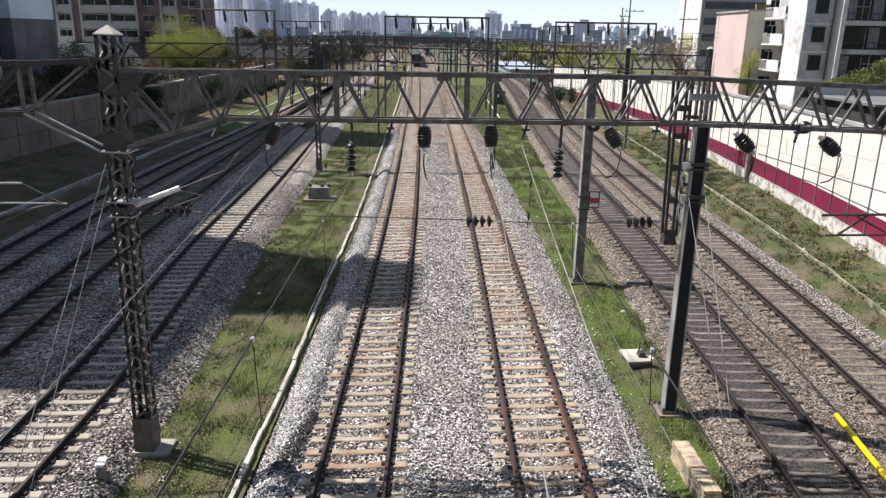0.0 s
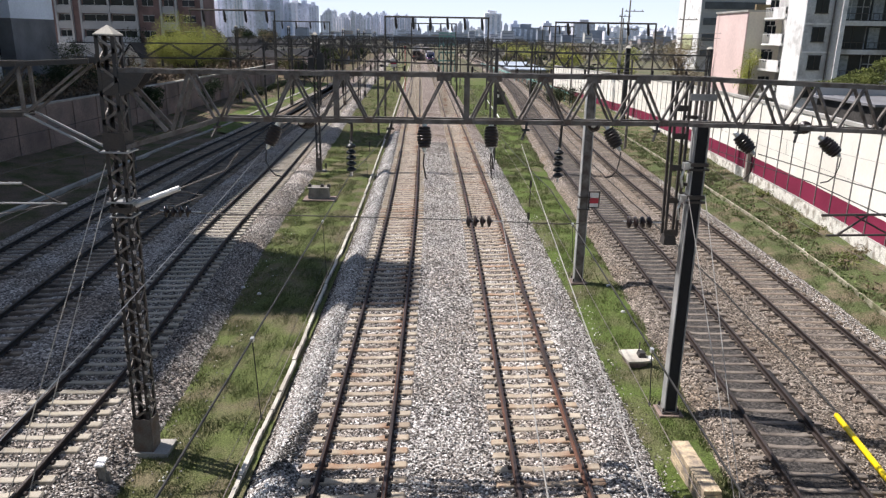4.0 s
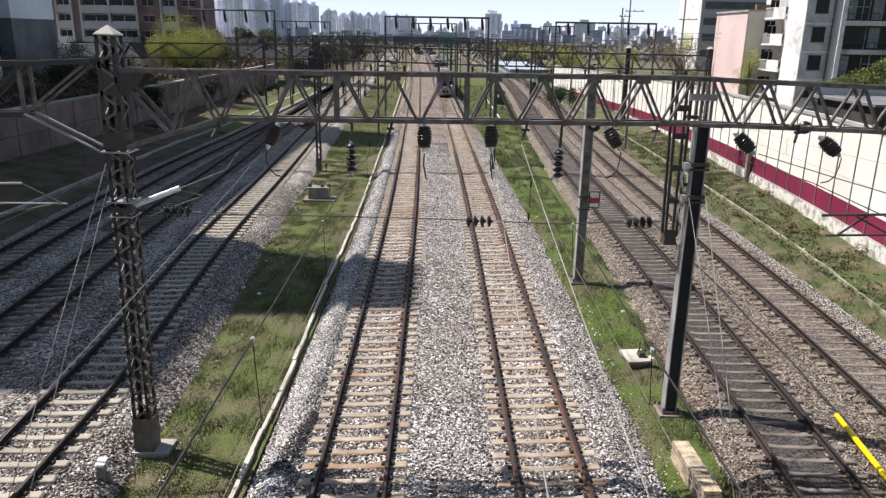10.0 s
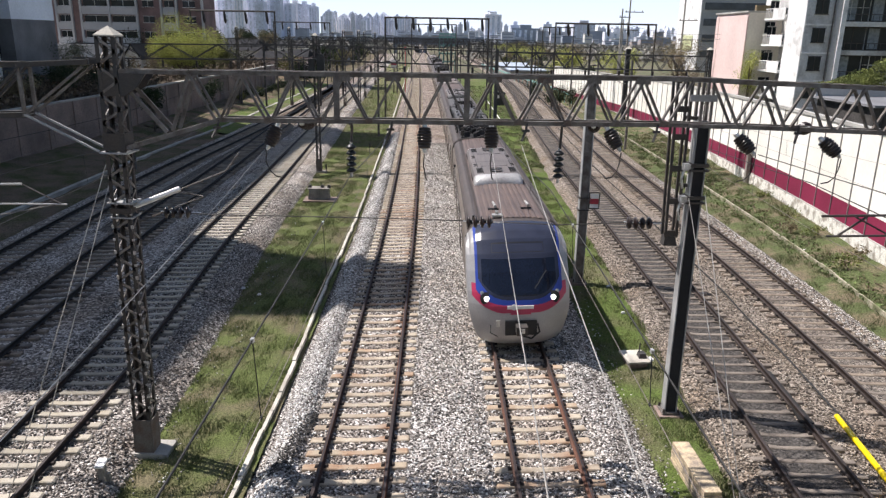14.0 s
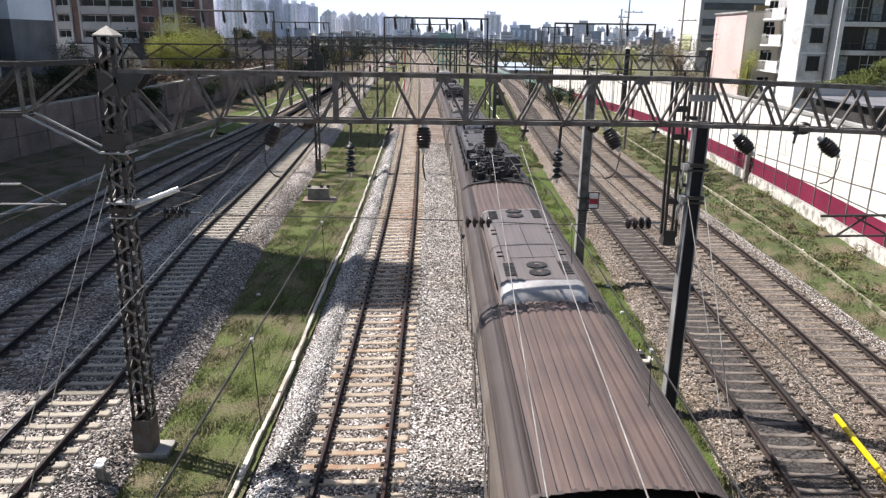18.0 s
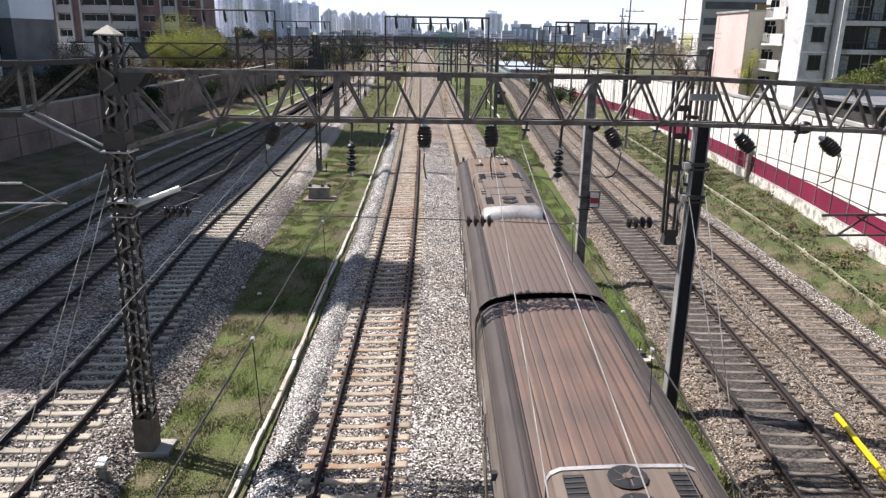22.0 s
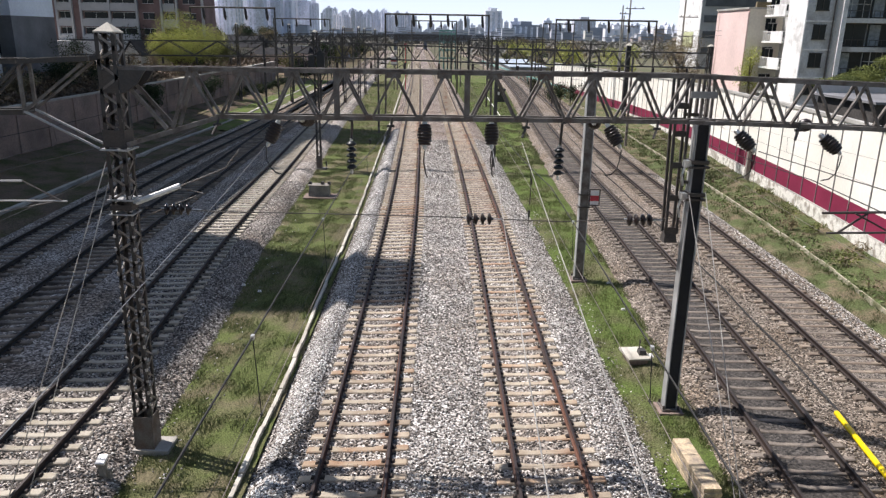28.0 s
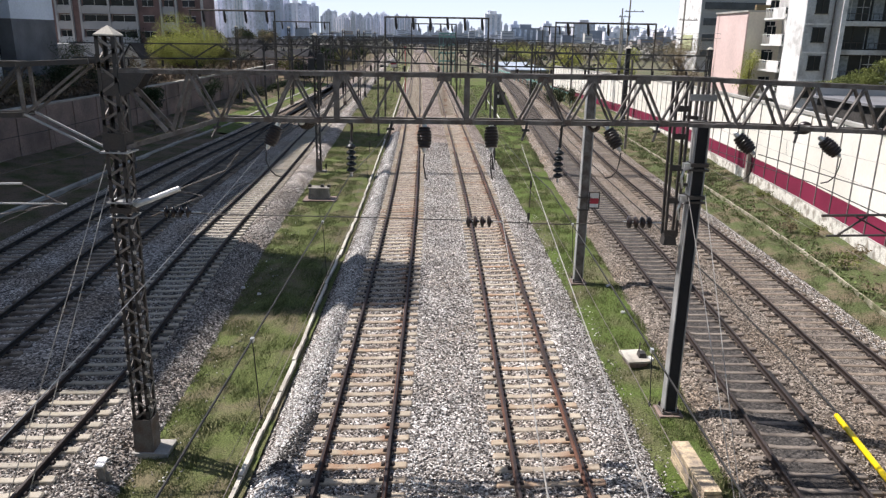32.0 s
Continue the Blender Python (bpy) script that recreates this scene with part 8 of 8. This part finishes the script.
M["tail"] = glow("lit_tail_lamp", (0.6, 0.03, 0.02), 0.5)
AWAY = dark_train()


def on_line(axis, y, lean):
    slope = (axis(y + 4) - axis(y - 4)) / 8
    return Matrix.Translation((axis(y), y, 0)) @ Matrix.Rotation(-math.atan(slope), 4, "Z") @ Matrix.Rotation(-math.atan(lean), 4, "Y")


NOSE, SPEED = 348.75, 23.5        # where the front stands at the start, metres a second towards the bridge


# ---- loose stones and grass, last ----
def scatter_stones(name, m, zone, y0, y1, per_m2, height, seed, label, avoid=()):
    """Many small angular stones lying on a bed; zone(y) gives its sides, height(x, y) its surface."""
    rr = np.random.RandomState(seed)
    a0, b0 = zone((y0 + y1) / 2)
    n = int((b0 - a0) * (y1 - y0) * per_m2)
    # denser towards the near end, where single stones show
    ys = y0 + (y1 - y0) * rr.rand(n) ** 1.25
    tab = np.linspace(y0, y1, 60)
    la = np.interp(ys, tab, [zone(v)[0] for v in tab])
    lb = np.interp(ys, tab, [zone(v)[1] for v in tab])
    xs = la + (lb - la) * rr.rand(n)
    for f in avoid:
        keep = np.abs(xs - f(ys)) > 0.7
        xs, ys = xs[keep], ys[keep]
    n = len(xs)
    zs = height(xs, ys)
    r = 0.019 + 0.02 * rr.rand(n)
    base = np.array([(1, 0, 0), (-1, 0, 0), (0, 1, 0), (0, -1, 0), (0, 0, 1), (0, 0, -1)], float)
    v = base[None] * (0.75 + 0.55 * rr.rand(n, 6, 1)) + 0.25 * (rr.rand(n, 6, 3) - 0.5)
    ang = rr.rand(n) * 6.28
    c, s = np.cos(ang), np.sin(ang)
    x, y = v[:, :, 0] * c[:, None] - v[:, :, 1] * s[:, None], v[:, :, 0] * s[:, None] + v[:, :, 1] * c[:, None]
    v[:, :, 0], v[:, :, 1] = x, y
    v[:, :, 2] *= 0.75
    v *= r[:, None, None]
    v += np.stack([xs, ys, zs + r * 0.5], 1)[:, None, :]
    tri = np.array([(0, 2, 4), (2, 1, 4), (1, 3, 4), (3, 0, 4), (2, 0, 5), (1, 2, 5), (3, 1, 5), (0, 3, 5)])
    f = (tri[None] + 6 * np.arange(n)[:, None, None]).reshape(-1, 3)
    me = bpy.data.meshes.new(name)
    me.vertices.add(6 * n)
    me.vertices.foreach_set("co", v.reshape(-1))
    me.loops.add(3 * len(f))
    me.loops.foreach_set("vertex_index", f.reshape(-1).astype(np.int32))
    me.polygons.add(len(f))
    me.polygons.foreach_set("loop_start", np.arange(0, 3 * len(f), 3, dtype=np.int32))
    me.polygons.foreach_set("loop_total", np.full(len(f), 3, dtype=np.int32))
    me.materials.append(m)
    me.update()
    return tagged(new(name, me), label, "stones", kind="stuff")


def island_mat(name, ramp):
    m = bpy.data.materials.new(name)
    m.use_nodes = True
    nd, ln = m.node_tree.nodes, m.node_tree.links
    b = nd["Principled BSDF"]
    b.inputs["Roughness"].default_value = 0.85
    r = nd.new("ShaderNodeValToRGB")
    el = r.color_ramp.elements
    el[0].color, el[1].color = (*ramp[0], 1), (*ramp[-1], 1)
    for i, c in enumerate(ramp[1:-1]):
        el.new((i + 1) / (len(ramp) - 1)).color = (*c, 1)
    ln.new(nd.new("ShaderNodeNewGeometry").outputs["Random Per Island"], r.inputs["Fac"])
    n = nd.new("ShaderNodeTexNoise")
    n.inputs["Scale"].default_value = 0.5
    ln.new(nd.new("ShaderNodeNewGeometry").outputs["Position"], n.inputs["Vector"])
    k = nd.new("ShaderNodeMapRange")
    k.inputs["From Min"].default_value, k.inputs["From Max"].default_value, k.inputs["To Min"].default_value, k.inputs["To Max"].default_value = 0.35, 0.65, 0.75, 1.15
    ln.new(n.outputs["Fac"], k.inputs["Value"])
    v = nd.new("ShaderNodeVectorMath")
    v.operation = "SCALE"
    ln.new(r.outputs["Color"], v.inputs[0])
    ln.new(k.outputs["Result"], v.inputs["Scale"])
    ln.new(v.outputs["Vector"], b.inputs["Base Color"])
    return m


M["stone_grey"] = island_mat("loose_grey_stone", [(0.035, 0.03, 0.027), (0.1, 0.088, 0.077), (0.22, 0.197, 0.175), (0.37, 0.34, 0.31), (0.56, 0.53, 0.49), (0.92, 0.9, 0.87)])
M["stone_rust"] = island_mat("rust_browned_stone", [(0.035, 0.028, 0.024), (0.1, 0.082, 0.068), (0.2, 0.166, 0.14), (0.31, 0.264, 0.226), (0.44, 0.385, 0.335), (0.72, 0.66, 0.6)])
M["stone_brown"] = island_mat("loose_brown_stone", [(0.034, 0.027, 0.022), (0.09, 0.073, 0.057), (0.155, 0.127, 0.1), (0.225, 0.188, 0.15), (0.32, 0.275, 0.225), (0.52, 0.46, 0.39)])


M["stone_dim"] = island_mat("dim_grey_stone", [(0.028, 0.023, 0.02), (0.078, 0.067, 0.058), (0.16, 0.14, 0.122), (0.265, 0.238, 0.21), (0.4, 0.368, 0.33), (0.78, 0.74, 0.69)])
M["stone_shade"] = island_mat("shade_dark_stone", [(0.015, 0.014, 0.013), (0.04, 0.036, 0.032), (0.07, 0.063, 0.057), (0.14, 0.13, 0.12)])
M["stone_white"] = island_mat("fresh_white_stone", [(0.12, 0.11, 0.1), (0.4, 0.38, 0.36), (0.62, 0.6, 0.57), (0.95, 0.94, 0.92)])


def line_of(f):
    tab = np.linspace(0, 120, 121)
    val = np.array([f(v) for v in tab])
    return lambda y: np.interp(y, tab, val)


lm, l1, l3, l4, l5 = (line_of(f) for f in (mid, T1, T3, T4, T5))
hab = np.array([ab_height(u) for u in np.linspace(0, 1, 193)])
la_, lb_ = line_of(A), line_of(B)
bed_z = lambda x, y: np.interp((x - lm(y) + 4.6) / 9.6, np.linspace(0, 1, 193), hab)
scatter_stones("ballast_stones", M["stone_grey"], lambda y: (mid(y) - 4.55, mid(y) + 5.0), 12.2, 66, 250, bed_z, 1, "loose grey ballast stones of many sizes", (la_, lb_))
for ax_, seed in ((A, 14), (B, 15)):
    scatter_stones("ballast_stones", M["stone_rust"], lambda y: (ax_(y) - 0.7, ax_(y) + 0.7), 12.2, 60, 200, bed_z, seed, "rust-browned ballast stones between the rails")
scatter_stones("ridge_stones", M["stone_white"], lambda y: (mid(y) - 4.3, mid(y) - 3.55), 12.2, 72, 230, lambda x, y: 0.015 + bed_z(x, y), 8, "fresh white ballast heaped along the shoulder")
h1 = BED_W
t1tab = np.array([h1(u) for u in np.linspace(0, 1, 193)])
# the ridge's shade is put in as darker stones along its slope
scatter_stones("dark_stones", M["stone_shade"], lambda y: (-3.68 + 0.2 * (y - 14), -3.26 + 0.09 * (y - 14)), 13.7, 16.6, 520, lambda x, y: 0.035 + bed_z(x, y), 9, "stones darkened for the ridge's shade beside the sleepers")
scatter_stones("ballast_stones", M["stone_dim"], lambda y: (T1(y) - 1.75, T1(y) + 2.75), 12.2, 46, 190, lambda x, y: np.interp((x - (l3(y) - 2.6)) / (l1(y) - l3(y) + 5.3), np.linspace(0, 1, 193), t1tab), 2, "loose grey ballast stones by the side track")
scatter_stones("spilled_stones", M["stone_grey"], lambda y: (T1(y) + 2.5, T1(y) + 3.7), 12.2, 40, 7, lambda x, y: np.full(len(x), -0.5), 6, "stray ballast stones in the grass")
scatter_stones("spilled_stones", M["stone_grey"], lambda y: (mid(y) + 4.8, mid(y) + 5.5), 12.2, 40, 25, lambda x, y: np.full(len(x), -0.52), 7, "stray ballast stones in the grass")
h4 = BED_E
t4tab = np.array([h4(u) for u in np.linspace(0, 1, 193)])
f4 = lambda x, y: np.interp((x - (l4(y) - 2.1)) / (l5(y) - l4(y) + 4.7), np.linspace(0, 1, 193), t4tab)
scatter_stones("ballast_stones", M["stone_brown"], lambda y: (T4(y) - 2.1, T4(y) - 0.72), 12.5, 38, 170, f4, 3, "loose dusty brown ballast stones")
scatter_stones("ballast_stones", M["stone_brown"], lambda y: (T4(y) + 0.72, T5(y) - 0.7), 13.5, 38, 150, f4, 4, "loose dusty brown ballast stones")
scatter_stones("ballast_stones", M["stone_grey"], lambda y: (T5(y) + 0.75, T5(y) + 2.75), 17, 50, 170, f4, 5, "loose pale ballast stones at the edge of the bank")


def blades(name, m, zone, y0, y1, per_m2, z, seed, size, label, bare=-0.25):
    """Short blades of grass, each a thin bent triangle."""
    rr = np.random.RandomState(seed)
    a0, b0 = zone((y0 + y1) / 2)
    n = int((b0 - a0) * (y1 - y0) * per_m2)
    ys = y0 + (y1 - y0) * rr.rand(n) ** 1.3
    tab = np.linspace(y0, y1, 60)
    la, lb = np.interp(ys, tab, [zone(v)[0] for v in tab]), np.interp(ys, tab, [zone(v)[1] for v in tab])
    xs = la + (lb - la) * rr.rand(n)
    clump = np.array([noise.noise((x * 0.9, y * 0.9, seed)) for x, y in zip(xs, ys)])
    keep = clump > bare + 0.35 * (rr.rand(n) - 0.5)
    xs, ys, clump = xs[keep], ys[keep], clump[keep]
    n = len(xs)
    h = size * (0.5 + rr.rand(n)) * (0.8 + 0.9 * np.clip(clump, 0, 1))
    ang = rr.rand(n) * 6.28
    dx, dy = np.cos(ang) * 0.012, np.sin(ang) * 0.012
    lx, ly = (rr.rand(n) - 0.5) * h * 1.2, (rr.rand(n) - 0.5) * h * 1.2
    zz = z((xs - np.interp(ys, tab, [zone(v)[0] for v in tab])) / (b0 - a0))
    v = np.empty((n, 3, 3))
    v[:, 0] = np.stack([xs - dx, ys - dy, zz - 0.02], 1)
    v[:, 1] = np.stack([xs + dx, ys + dy, zz - 0.02], 1)
    v[:, 2] = np.stack([xs + lx, ys + ly, zz + h], 1)
    me = bpy.data.meshes.new(name)
    me.vertices.add(3 * n)
    me.vertices.foreach_set("co", v.reshape(-1))
    me.loops.add(3 * n)
    me.loops.foreach_set("vertex_index", np.arange(3 * n, dtype=np.int32))
    me.polygons.add(n)
    me.polygons.foreach_set("loop_start", np.arange(0, 3 * n, 3, dtype=np.int32))
    me.polygons.foreach_set("loop_total", np.full(n, 3, dtype=np.int32))
    me.materials.append(m)
    me.update()
    return tagged(new(name, me), label, "grass", kind="stuff")


M["blade"] = island_mat("grass_blade", [(0.068, 0.088, 0.024), (0.108, 0.138, 0.04), (0.15, 0.178, 0.055), (0.25, 0.235, 0.115)])
M["blade_dull"] = island_mat("dull_grass_blade", [(0.078, 0.1, 0.032), (0.122, 0.152, 0.05), (0.168, 0.195, 0.072), (0.29, 0.275, 0.145)])
M["blade_dry"] = island_mat("dry_grass_blade", [(0.05, 0.075, 0.024), (0.09, 0.118, 0.042), (0.14, 0.148, 0.064), (0.27, 0.225, 0.14)])
zl = lambda u: np.interp(u, [0, 0.3, 0.8, 1], [-0.56, -0.5, -0.47, -0.52])
blades("grass_blades", M["blade_dull"], lambda y: (T1(y) + 2.1, mid(y) - 4.7), 12.2, 62, 640, zl, 11, 0.06, "short patchy grass blades", -0.16)
blades("grass_blades", M["blade"], lambda y: (mid(y) + 4.75, T4(y) - 1.75), 12.2, 62, 480, lambda u: np.interp(u, [0, 0.3, 0.8, 1], [-0.56, -0.5, -0.46, -0.55]), 12, 0.07, "short bright grass blades")
blades("grass_blades", M["blade_dry"], lambda y: (T5(y) + 2.4, wall_x(y)), 18, 75, 330, lambda u: np.interp(u, [0, 0.25, 0.5, 0.8, 1], [-0.66, -0.5, -0.45, -0.25, -0.12]), 13, 0.13, "rough weeds on the bank", -0.1)
thicket("weed_clumps", "leaf_weed", lambda y: (T5(y) + 3.4, wall_x(y) - 0.1), 16, 84, -0.45, 0.24, 12000, 0.045, 311, "clumped green and brown weeds on the bank")
thicket("weed_clumps", "leaf_brown", lambda y: (T5(y) + 4.4, wall_x(y) - 0.1), 18, 70, -0.4, 0.26, 1800, 0.045, 312, "dead brown weeds on the bank")
blades("grass_tufts", M["blade"], lambda y: (T1(y) + 2.3, mid(y) - 4.8), 60, 150, 70, zl, 21, 0.14, "rough grass tufts down the line")
blades("grass_tufts", M["blade_dry"], lambda y: (mid(y) + 4.8, T4(y) - 1.8), 55, 150, 90, lambda u: np.interp(u, [0, 0.3, 0.8, 1], [-0.56, -0.5, -0.46, -0.55]), 22, 0.15, "dry grass tufts down the line")


# ---- the trains run ----
def motions():
    times = [0.5 * i for i in range(65)]
    for i, car in enumerate(CARS):
        walk(car, [(t, on_line(B, NOSE - SPEED * t + HALF + NOSE_OUT + 0.17 + 20.25 * i, LEAN["b"])) for t in times])
    for i, car in enumerate(AWAY):
        walk(car, [(t, on_line(A, 222 + 15.0 * t + 9.8 + 20.0 * i, LEAN["a"])) for t in times])


motions()
